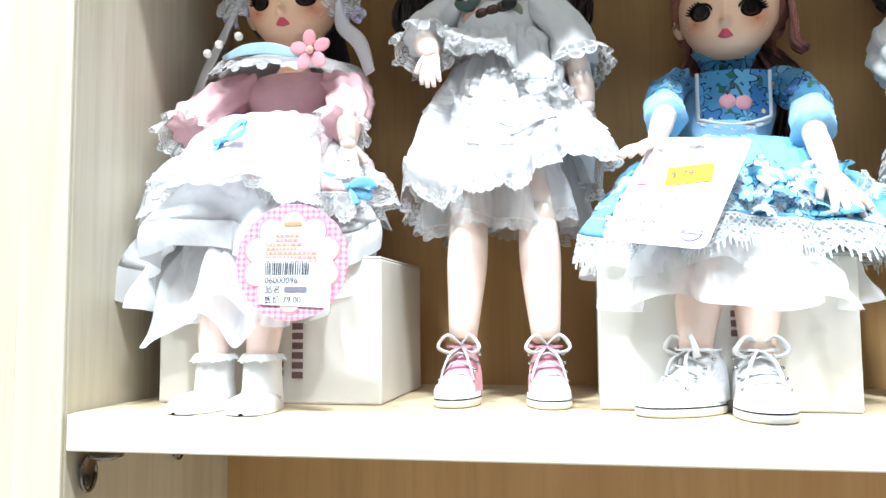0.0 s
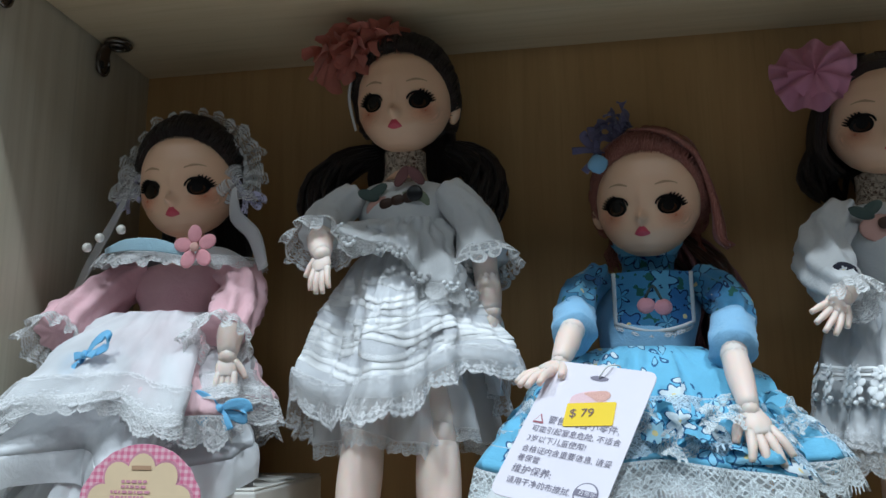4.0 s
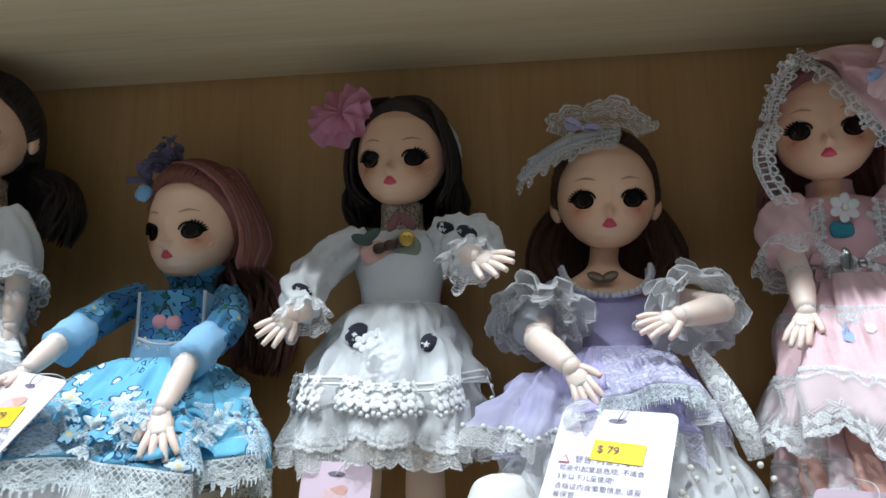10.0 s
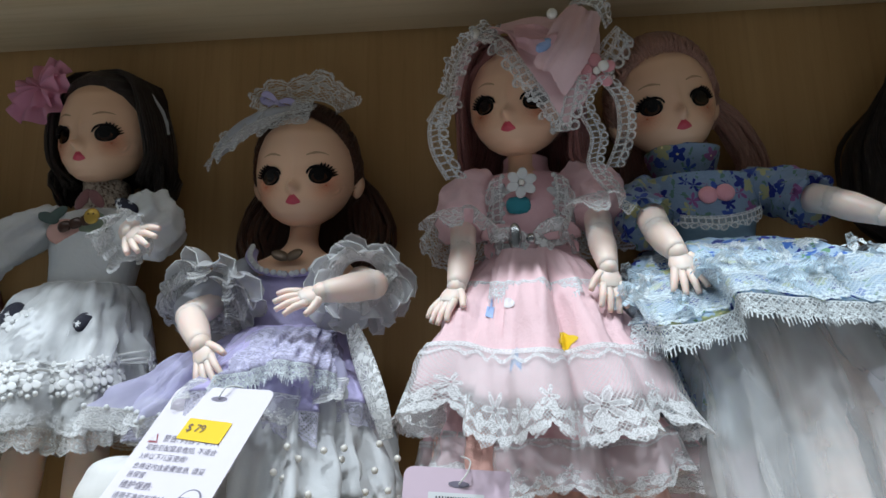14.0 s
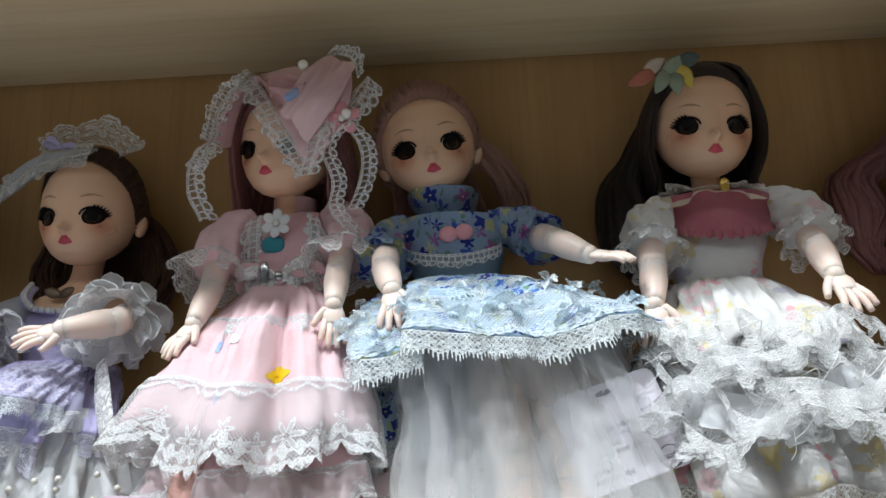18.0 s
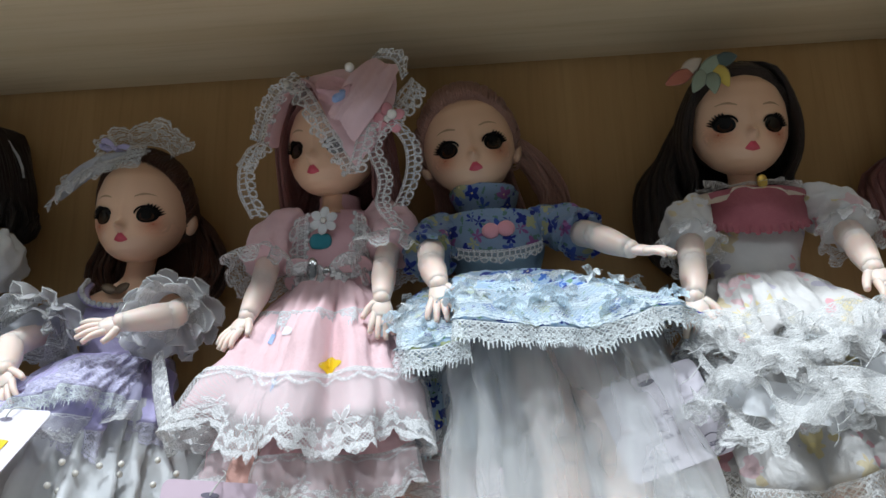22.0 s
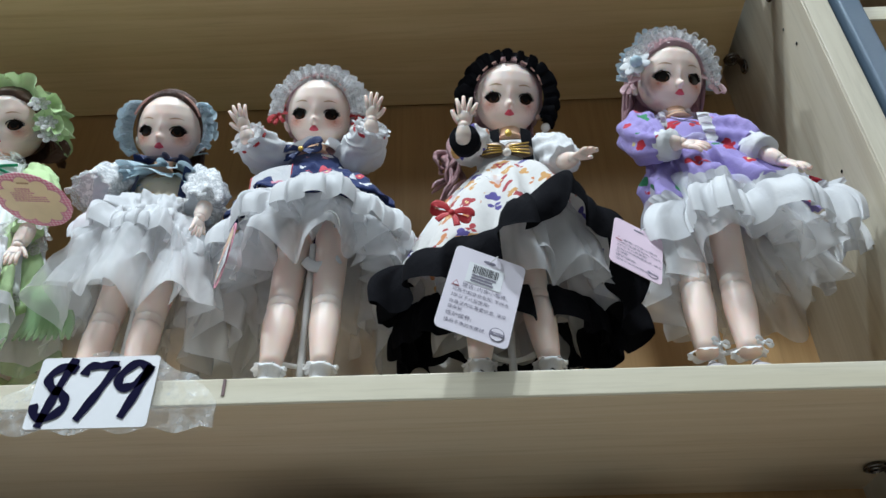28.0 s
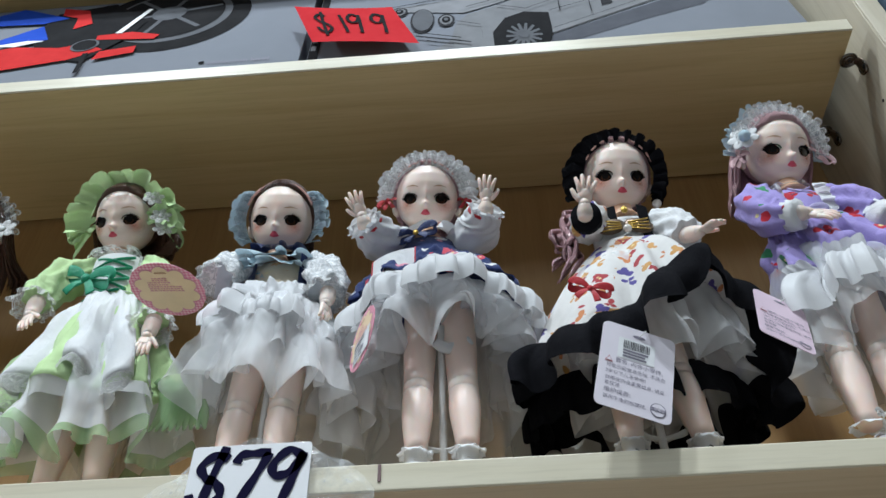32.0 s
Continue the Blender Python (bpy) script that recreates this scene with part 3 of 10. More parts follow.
shop_floor = structure("floor", box_bm(-4, 5, -4, 1.0, -0.12, -0.003, 0), GROUT, "glazed pale tiled shop floor with grey joints")
structure("ceiling", box_bm(-4, 5, -4, 1.0, 4.0, 4.1, 0), CEILING, "unseen shop ceiling, coloured dark to cut bounced light")
structure("wall_north", box_bm(-4, 5, 0.62, 0.72, -0.003, 4.0, 0), PLASTER, "unseen shop wall behind the shelving, coloured dark to cut bounced light")
structure("wall_south", box_bm(-4, 5, -4.1, -4.0, -0.003, 4.0, 0), PLASTER, "unseen shop wall, coloured dark to cut bounced light")
structure("wall_west", box_bm(-4.1, -4.0, -4, 0.72, -0.003, 4.0, 0), PLASTER, "unseen shop wall, coloured dark to cut bounced light")
structure("wall_east", box_bm(5.0, 5.1, -4, 0.72, -0.003, 4.0, 0), PLASTER, "unseen shop wall, coloured dark to cut bounced light")

cabinet = tagged(thing("display_shelving", "tall pale maple-laminate display shelving with open shelves", "shelving"), kind="structure")
# uprights: board body with a paler edge band at the front
for nm, x0, x1 in (("side_panel", LEFT - 0.027, LEFT), ("side_panel", RIGHT, RIGHT + 0.0215)):
    part(nm, box_bm(x0, x1, FRONT - 0.0005, BACK + 0.02, 0.0, 2.42, 0.001), WOOD_Z, cabinet)
    part("edge_band", box_bm(x0 + 0.0004, x1 - 0.0004, FRONT - 0.003, FRONT - 0.0005, 0.0, 2.42, 0.0008), WOOD_Z, cabinet, "pale wood edge band")
part("joint_panel", box_bm(LEFT - 0.075, LEFT - 0.0285, FRONT + 0.0006, BACK + 0.02, 0.0, 2.42, 0.001), WOOD_Z, cabinet, "pale panel of the adjoining bay")
part("back_panel", box_bm(LEFT, RIGHT, BACK, BACK + 0.012, 0.0, 2.42, 0), WOOD_BACK, cabinet)
part("top_panel", box_bm(LEFT, RIGHT, FRONT, BACK - 0.001, 2.335, 2.353, 0.001), WOOD_X, cabinet)
for z in (0.30, 0.80, LOW, MID, TOP):
    gap = 0.0045 if z == LOW else 0.018 if z == TOP else 0.002
    fr = FRONT - 0.001
    part("shelf_board", box_bm(LEFT + 0.0015, RIGHT - gap, fr + 0.001, BACK - 0.0035, z - T, z, 0.0012), WOOD_X if z == TOP else WOOD_PALE, cabinet)
    part("shelf_edge", box_bm(LEFT + 0.0015, RIGHT - gap, fr - 0.0012, fr + 0.001, z - T + 0.0003, z - 0.0003, 0.0008), EDGE, cabinet, "pale pine edge band")


# ---- mesh accumulator for soft and rounded shapes ----
class Soft:
    def __init__(self):
        self.v, self.f, self.k, self.mats, self.run = [], [], [], [], []

    def slot(self, m):
        if m not in self.mats:
            self.mats.append(m)
        return self.mats.index(m)

    def grid(self, rows, m, cu=False, cv=False, run=None):
        """Quads over rows of points. run=(u, v0, v1): how far the cloth's own coordinates go along and across it."""
        if run and cu:
            rows, cu = [list(r) + [r[0]] for r in rows], False
        s, nr, nc, k = len(self.v), len(rows), len(rows[0]), self.slot(m)
        for i, r in enumerate(rows):
            self.v.extend(r)
            if run:
                v = run[1] + (run[2] - run[1]) * i / (nr - 1)
                self.run.extend(q for j in range(nc) for q in (run[0] * j / (nc - 1), v, 0.0))
            else:
                self.run.extend([0.0] * (3 * nc))
        for i in range(nr if cv else nr - 1):
            i2 = (i + 1) % nr
            for j in range(nc if cu else nc - 1):
                j2 = (j + 1) % nc
                self.f.append((s + i * nc + j, s + i * nc + j2, s + i2 * nc + j2, s + i2 * nc + j))
                self.k.append(k)

    def finish(self, name, base, label, category, group=""):
        base = Vector(base)
        me = bpy.data.meshes.new(name)
        me.from_pydata([tuple(Vector(p) - base) for p in self.v], [], self.f)
        for m in self.mats:
            me.materials.append(m)
        me.polygons.foreach_set("material_index", self.k)
        me.polygons.foreach_set("use_smooth", [True] * len(self.f))
        me.attributes.new("run", "FLOAT_VECTOR", "POINT").data.foreach_set("vector", self.run)
        me.update()
        ob = new(name, me)
        ob.location = base
        return tagged(ob, label, category, group)


def V(*a):
    return Vector(a[0] if len(a) == 1 else a)


def spline(pts, per=4):
    """Points on a Catmull-Rom curve through pts (vectors or numbers)."""
    if len(pts) < 3:
        a, b = pts[0], pts[-1]
        return [a + (b - a) * (i / per) for i in range(per + 1)]
    out = []
    for i in range(len(pts) - 1):
        p0, p1, p2, p3 = pts[max(i - 1, 0)], pts[i], pts[i + 1], pts[min(i + 2, len(pts) - 1)]
        for j in range(per):
            t = j / per
            out.append((p1 * 2 + (p2 - p0) * t + (p0 * 2 - p1 * 5 + p2 * 4 - p3) * (t * t) + (p1 * 3 - p0 - p2 * 3 + p3) * (t ** 3)) * 0.5)
    out.append(pts[-1])
    return out


def tube(b, pts, rad, m, n=10, per=4, flat=1.0, side=None, twist=0.0, crease=0.0, freq=0):
    """A tapered tube along pts; flat squeezes it across side."""
    P = spline([V(p) for p in pts], per)
    Rr = spline([float(r) for r in rad], per)
    ref = V(side) if side else V(0.31, -0.9, 0.27)
    rows = []
    for i, p in enumerate(P):
        d = (P[min(i + 1, len(P) - 1)] - P[max(i - 1, 0)]).normalized()
        u = (ref - d * ref.dot(d)).normalized()
        w = d.cross(u)
        r = max(Rr[i], 0.00005)
        row = []
        for j in range(n):
            a = 2 * math.pi * j / n + twist * i / len(P)
            q = r * (1 + crease * (math.sin(freq * a + 9 * i / len(P)) + 0.8 * noise.noise(p * 230 + u * (1.6 * math.cos(a)) + w * (1.6 * math.sin(a))) + 1.7 * noise.noise(p * 70 + u * (2.2 * math.cos(a)) + w * (2.2 * math.sin(a))))) if freq else r
            row.append(p + u * (q * math.cos(a)) + w * (q * flat * math.sin(a)))
        rows.append(row)
    rows.insert(0, [P[0]] * n)
    rows.append([P[-1]] * n)
    b.grid(rows, m, cu=True)


def blob(b, c, r, m, rot=None, nu=14, nv=9, power=1.0):
    c, rot = V(c), rot or Matrix.Identity(3)
    r = (r, r, r) if isinstance(r, (int, float)) else r
    rows = []
    for i in range(nv + 1):
        f = math.pi * i / nv
        rows.append([c + rot @ V(r[0] * math.sin(f) ** power * math.cos(2 * math.pi * j / nu), r[1] * math.sin(f) ** power * math.sin(2 * math.pi * j / nu), r[2] * math.cos(f)) for j in range(nu)])
    b.grid(rows, m, cu=True)


def column(b, levels, m, n=28, per=4, lump=0.0):
    """Level rings (x, y, z, rx, ry), rounded between them."""
    L = spline([Vector(l[:3]) for l in levels], per)
    rx = spline([float(l[3]) for l in levels], per)
    ry = spline([float(l[4]) for l in levels], per)
    rows = []
    for c, p, q in zip(L, rx, ry):
        row = []
        for j in range(n):
            a = 2 * math.pi * j / n
            k = 1 + lump * noise.noise(V(math.cos(a) * 2, math.sin(a) * 2, c.z * 60))
            row.append(c + V(p * k * math.cos(a), q * k * math.sin(a), 0))
        rows.append(row)
    rows.insert(0, [L[0]] * n)
    rows.append([L[-1]] * n)
    b.grid(rows, m, cu=True)


def cloth(b, top, bot, r0, r1, m, folds=12, amp=0.005, wave=0.003, power=0.75, steps=12, seg=140, phase=0.0, seed=0.0, tilt=(0, 0), bump=0.0034, thick=0.001, arc=None, flare=0.0):
    """A hanging skirt from one ring to another, with folds that deepen to the hem. Gives the hem's points and outward ways."""
    top, bot, sheer = V(top), V(bot), "tulle" in m.name
    a0, a1 = arc or (0.0, 360.0)
    ths = [radians(a0 + (a1 - a0) * j / seg) for j in range(seg if not arc else seg + 1)]

    def pt(th, s, off):
        q = s ** power
        co, si = math.cos(th), math.sin(th)
        w = noise.noise(V(co * 1.4 + seed, si * 1.4, seed * 0.7))
        fold = 1.35 * amp * (0.12 + s) * (math.sin(folds * th + phase + 2.4 * w) + 0.5 * math.sin(folds * 1.73 * th + 2.1 * phase + 3.0 * w)) * min(1, s * 4)
        fold += bump * noise.noise(V(co * 5 + seed, si * 5, s * 4)) * 2 + bump * (0.5 if sheer else 1.0) * noise.noise(V(co * 12 + seed, si * 12, s * 4 + 2.2 * co)) * min(1, s * 3)
        fold += (0.0 if sheer else 0.0017) * math.sin(37 * th + 4 * w + 5 * s) * min(1, s * 6) * (1.15 - 0.75 * s)
        fold += flare * max(0.0, s - 0.75) * 4
        rx, ry = r0[0] + (r1[0] - r0[0]) * q - off + fold, r0[1] + (r1[1] - r0[1]) * q - off + fold
        c = top.lerp(bot, s)
        z = c.z + wave * s * math.sin(folds * 0.5 * th + 2 * phase + 3 * w) + s * (tilt[0] * co + tilt[1] * si)
        return V(c.x + rx * co, c.y + ry * si, z)

    rows = [[pt(t, i / steps, 0) for t in ths] for i in range(steps + 1)]
    cloth.rows = rows[:]
    if not sheer:
        rows += [[pt(t, i / steps, thick) for t in ths] for i in range(steps, -1, -1)]
    b.grid(rows, m, not arc, False, (1.0, 0.0, 1.0))
    hem = rows[steps]
    ways = [((hem[j] - rows[steps - 1][j]).normalized() * 0.5 + V(0, 0, -0.7)).normalized() for j in range(len(hem))]
    return hem, ways


def frill(b, base, ways, width, m, waves=20, amp=0.003, teeth=0, closed=True, rows=7, grow=None, depth=0.18, phase=0.0, droop=0.45):
    """A gathered strip along a line: it stretches along ways, billows in uneven rounded folds, droops, and may have a toothed rim."""
    N = max(len(base), waves * 16)
    n0 = len(base)
    P, D = [], []
    for i in range(N):
        x = i * (n0 if closed else n0 - 1) / (N if closed else N - 1)
        k, f = int(x), x - int(x)
        if not closed and k >= n0 - 1:
            k, f = n0 - 2, 1.0
        P.append(V(base[k % n0]).lerp(V(base[(k + 1) % n0]), f))
        D.append(V(ways[k % n0]).lerp(V(ways[(k + 1) % n0]), f))
    strip = STRIP.get(m.name)
    if strip:
        teeth, width = 0, width * 1.08
    lines = [[] for _ in range(rows + 1)]
    loop = 2 * math.pi
    for i in range(N):
        a, c = P[(i - 1) % N if closed else max(i - 1, 0)], P[(i + 1) % N if closed else min(i + 1, N - 1)]
        tan = (c - a)
        d = D[i].normalized()
        nor = tan.cross(d)
        nor = nor.normalized() if nor.length > 1e-9 else V(0, -1, 0)
        tan = tan.normalized()
        u = i / N
        cu, su = math.cos(loop * u), math.sin(loop * u)
        slow = noise.noise(V(cu * 1.5 + phase, su * 1.5, 0.3))
        f1 = loop * waves * u + phase + 2.2 * slow + 1.1 * noise.noise(V(cu * waves * 0.3, su * waves * 0.3, phase))
        big = max(0.25, 0.85 + 0.8 * noise.noise(V(cu * waves * 0.22, su * waves * 0.22, phase + 4.1)))
        wv = big * math.sin(f1)
        tooth = 1 + depth * (abs(math.sin(math.pi * teeth * u)) - 0.5) if teeth else 1.0
        g = (grow(u) if grow else 1.0) * (1 + 0.20 * slow + 0.05 * math.sin(f1 * 0.5 + 1))
        fall = droop * width * g * (1 - max(0.0, -d.z)) * (1 + 0.35 * math.cos(f1))
        for r in range(rows + 1):
            s = r / rows
            ln = width * g * (s - 0.10 * s * s * (1 + math.cos(2 * f1))) * (tooth if r == rows else 1)
            q = P[i] + d * ln + nor * (amp * g * (0.15 * min(1, s * 6) + 0.85 * s) * wv) - tan * (amp * 0.62 * big * s * math.sin(2 * f1))
            q += nor * (amp * 0.16 * s * math.sin(2.6 * f1 + 5 * slow))
            q.z -= fall * s * s
            lines[r].append(q)
    if strip:
        long = sum((P[i + 1] - P[i]).length for i in range(N - 1))
        b.grid(lines, strip[0], closed, False, (max(1, round(long / (width * strip[1]))), 0.0, 1.0))
    else:
        b.grid(lines, m, cu=closed)
        if m.name.startswith("white_chiffon"):
            rim = lines[-1][::2]
            tube(b, rim + rim[:1] if closed else rim, [0.00045] * (len(rim) + closed), THREAD, 4, 1)
    return lines[-1]


def ruffle(b, base, out, drop, m, waves=14, amp=0.005, phase=0.0, rows=11, hem=0.5):
    """A full flounce: it springs outward from a ring, rolls over and hangs in rounded, uneven folds."""
    n0 = len(base)
    N = waves * 18
    c = sum((V(p) for p in base), V(0, 0, 0)) / n0
    lines = [[] for _ in range(rows + 1)]
    for i in range(N):
        x = i * n0 / N
        k, f = int(x), x - int(x)
        p = V(base[k % n0]).lerp(V(base[(k + 1) % n0]), f)
        o = V(p.x - c.x, p.y - c.y, 0).normalized()
        tan = V(-o.y, o.x, 0)
        a = 2 * math.pi * i / N
        q = V(math.cos(a), math.sin(a), phase)
        f1 = waves * a + phase + 2.0 * noise.noise(q * 1.3) + 1.3 * noise.noise(q * (waves * 0.28))
        big = max(0.35, 0.95 + 0.9 * noise.noise(q * (waves * 0.21) + V(3, 1, 2)))
        ln = 1 + 0.22 * noise.noise(q * 2.1 + V(0, 7, 0))
        for r in range(rows + 1):
            s = r / rows
            roll = out * math.sin(min(1.0, s * 1.25) * math.pi / 2) * (1 - 0.25 * s * s)
            fold = amp * big * (0.12 + 0.88 * s) * min(1, s * 5) * math.sin(f1)
            side = -amp * 0.75 * big * s * math.sin(2 * f1)
            fine = amp * 0.34 * (1 - 0.6 * s) * min(1, s * 6) * math.sin(3.3 * f1 + 1 + 2 * s)
            z = -drop * ln * s ** 1.35 + amp * hem * s * big * math.cos(f1)
            lines[r].append(p + o * (roll + fold + fine) + tan * side + V(0, 0, z))
    b.grid(lines, m, cu=True)
    return lines[-1]


def tress(b, pts, rad, m, n=16, thin=0.0013, wave=0.0, seed=0, keep=1.0):
    """A bundle of fine strands of hair along pts, each free within the bundle's radius."""
    rnd = random.Random(seed + int(abs(pts[0][0]) * 7919) + n)
    P = spline([V(p) for p in pts], 3)
    R = spline([float(r) for r in rad], 3)
    for k in range(n):
        a, d = rnd.uniform(0, 2 * math.pi), math.sqrt(rnd.random())
        turns, ph = rnd.uniform(-0.8, 0.8), rnd.uniform(0, 6.28)
        end = len(P) - (rnd.randrange(0, 3) if keep < 1 else 0)
        line, rr = [], []
        for i in range(end):
            f = i / (len(P) - 1)
            t = (P[min(i + 1, len(P) - 1)] - P[max(i - 1, 0)]).normalized()
            u = (V(0.3, -0.9, 0.27) - t * t.dot(V(0.3, -0.9, 0.27))).normalized()
            w = t.cross(u)
            an = a + turns * f * 3
            line.append(P[i] + (u * math.cos(an) + w * math.sin(an)) * (R[i] * d) + w * (wave * math.sin(ph + 11 * f)) + u * (wave * math.cos(ph + 9 * f)))
            rr.append(thin * (0.55 + 0.9 * math.sin(math.pi * min(0.95, 0.12 + 0.8 * f))) * rnd.uniform(0.85, 1.2))
        rr[-1] = 0.0003
        tube(b, line, rr, m if not isinstance(m, tuple) else m[k % len(m)], 5, 1, 0.7, None, 1.0)


def fan_flower(b, c, r, m, rot, pleats=24, depth=0.0016):
    """A pleated gauze disc, gathered in the middle."""
    c = V(c)
    rows = []
    for i in range(9):
        s = i / 8
        row = []
        for j in range(pleats * 8):
            a = 2 * math.pi * j / (pleats * 8)
            k = r * (0.08 + 0.92 * s) * (1 + 0.05 * math.sin(3 * a + 1) + 0.03 * math.sin(5 * a))
            row.append(c + rot @ V(k * math.cos(a), k * math.sin(a), depth * (0.3 + s) * math.sin(pleats * a + 0.8 * math.sin(2 * a)) + 0.006 * s * (1 - s) + 0.003 * s * math.sin(2 * a + 0.5)))
        rows.append(row)
    b.grid(rows, m, cu=True)


def tiers(b, rows, at, width, mats, waves=14, amp=0.003, teeth=70, depth=0.3, droop=0.1):
    """Lace flounces sewn round a skirt, lying down along its slope. Gives the last one's rim."""
    for i, k in enumerate(at):
        r, q = rows[k], rows[min(k + 2, len(rows) - 1)]
        ways = [((q[j] - rows[max(k - 1, 0)][j]).normalized() + V(0, 0, -0.25)).normalized() for j in range(len(r))]
        c = sum((V(p) for p in r), V(0, 0, 0)) / len(r)
        base = [p + (p - c).normalized() * 0.0012 for p in r]
        lo = frill(b, base, ways, width, mats[i % len(mats)], waves + 2 * i, amp, teeth, depth=depth, phase=i * 1.3, droop=droop)
    return lo


def lace_hem(b, rows, v0, v1, n, m, dip=1.2, lift=0.0016):
    """A wide embroidered lace band laid on a skirt from row v0 to row v1."""
    k, seg = len(rows) - 1, len(rows[0])
    c = [sum((V(p) for p in rw), V(0, 0, 0)) / seg for rw in rows]

    def at(u, v, up=0.0):
        x = (u % 1.0) * seg
        j, f = int(x) % seg, x - int(x)
        i = min(max(int(v), 0), k - 1)
        g = v - i
        lo = V(rows[i][j]).lerp(V(rows[i][(j + 1) % seg]), f)
        hi = V(rows[i + 1][j]).lerp(V(rows[i + 1][(j + 1) % seg]), f)
        o = lo - c[i]
        return lo + (hi - lo) * g + V(o.x, o.y, 0.0).normalized() * (lift + up)


    N = n * 16
    lines = [[at(i / N, v0 + (v1 + dip - v0) * q / 8, 0.0008 * math.sin(q * 0.4)) for i in range(N)] for q in range(9)]
    b.grid(lines, m, True, False, (n, 0.0, 1.0))


def tuck(b, rows, v, m, phase=0.0, high=0.0034, lift=0.00042):
    """A narrow stitched pleat that runs round a skirt in a wavering line at row v and stands a little off it."""
    k, seg = len(rows) - 1, len(rows[0])
    c = [sum((V(p) for p in rw), V(0, 0, 0)) / seg for rw in rows]
    lines = [[], [], [], []]
    for j in range(seg):
        a = 2 * math.pi * j / seg
        vv = min(max(v + 0.55 * math.sin(2 * a + phase) + 0.28 * math.sin(7 * a + 2 * phase), 0.0), k - 0.01)
        i = int(vv)
        p = V(rows[i][j]).lerp(V(rows[i + 1][j]), vv - i)
        d = (V(rows[i + 1][j]) - V(rows[i][j])).normalized()
        o = p - c[i]
        o = V(o.x, o.y, 0.0).normalized()
        for q, (dn, up) in enumerate(((0.0, 0.0001), (high * 0.5, lift * 0.6), (high, lift), (high * 1.1, 0.0001))):
            lines[q].append(p + d * dn + o * up)
    b.grid(lines, m, cu=True)


def ribbon(b, pts, width, m, side=(1, -0.2, 0), aspect=0.5, curl=0.15):
    """A lace ribbon along pts; side: the way across it."""
    P, w = spline([V(p) for p in pts], 6), V(side).normalized()
    rows = [[p + w * (width * (q / 6 - 0.5)) + V(0, -curl * width * math.sin(math.pi * q / 6) + 0.0008 * math.sin(0.9 * i + q), 0) for i, p in enumerate(P)] for q in range(7)]
    b.grid(rows, m, False, False, (max(1, round(sum((P[i + 1] - P[i]).length for i in range(len(P) - 1)) / (width * aspect))), 0.0, 1.0))


def on_cloth(b, rows, u, v, outline, m, lift=0.0006):
    """A printed or sewn motif with the outline (along, up) in metres, laid on a skirt's rows at (u, v)."""
    seg = len(rows[0])
    k = len(rows) - 1
    c = [sum((V(p) for p in rw), V(0, 0, 0)) / seg for rw in rows]
    p0 = V(rows[int(v)][int(u * seg) % seg])
    along = (V(rows[int(v)][(int(u * seg) + 1) % seg]) - p0).length * seg
    down = (V(rows[min(int(v) + 1, k)][int(u * seg) % seg]) - p0).length

    def at(x, y):
        uu, vv = (u + x / along) % 1.0, min(max(v - y / down, 0.0), k - 0.001)
        j, i = uu * seg, int(vv)
        f, g, j0 = j - int(j), vv - i, int(j) % seg
        lo = V(rows[i][j0]).lerp(V(rows[i][(j0 + 1) % seg]), f)
        hi = V(rows[i + 1][j0]).lerp(V(rows[i + 1][(j0 + 1) % seg]), f)
        o = lo - c[i]
        return lo.lerp(hi, g) + V(o.x, o.y, 0).normalized() * lift
    cx, cy = sum(p[0] for p in outline) / len(outline), sum(p[1] for p in outline) / len(outline)
    b.grid([[at(cx + (x - cx) * q / 4, cy + (y - cy) * q / 4) for x, y in outline] for q in range(5)], m, cu=True)


def ring(c, rx, ry, n=48, rot=None, a0=0.0, a1=360.0):
    """Points on an ellipse in its own xy plane and the outward ways."""
    c, rot = V(c), rot or Matrix.Identity(3)
    full = abs(a1 - a0) >= 360
    th = [radians(a0 + (a1 - a0) * i / (n if full else n - 1)) for i in range(n)]
    return [c + rot @ V(rx * math.cos(t), ry * math.sin(t), 0) for t in th], [rot @ V(math.cos(t), math.sin(t), 0) for t in th]


def turn(rx=0.0, ry=0.0, rz=0.0):
    return Euler((radians(rx), radians(ry), radians(rz))).to_matrix()


def bow(b, c, size, m, rot=None, tails=1.0, knot=None):
    """A ribbon bow facing -y: two loops, a knot and two tails."""
    c, rot = V(c), rot or Matrix.Identity(3)
    for s in (-1, 1):
        loop = [(0, 0, 0), (s * 0.5, -0.12, 0.26), (s * 1.0, -0.1, 0.30), (s * 1.08, 0, 0.0), (s * 0.95, 0.1, -0.16), (s * 0.45, 0.08, -0.1), (0, 0.02, 0)]
        tube(b, [c + rot @ (V(p) * size) for p in loop], [size * k for k in (0.09, 0.20, 0.26, 0.26, 0.24, 0.18, 0.09)], m, 10, 5, 0.09, rot @ V(0, -0.3, 1))
        if tails:
            tl = [(0, -0.02, 0), (s * 0.35, -0.08, -0.45 * tails), (s * 0.62, -0.04, -1.0 * tails)]
            tube(b, [c + rot @ (V(p) * size) for p in tl], [size * 0.1, size * 0.17, size * 0.2], m, 8, 4, 0.08, rot @ V(1, 0, 0.2))
    blob(b, c + rot @ V(0, -0.08 * size, 0), (0.17 * size, 0.14 * size, 0.2 * size), knot or m, rot, 10, 7)


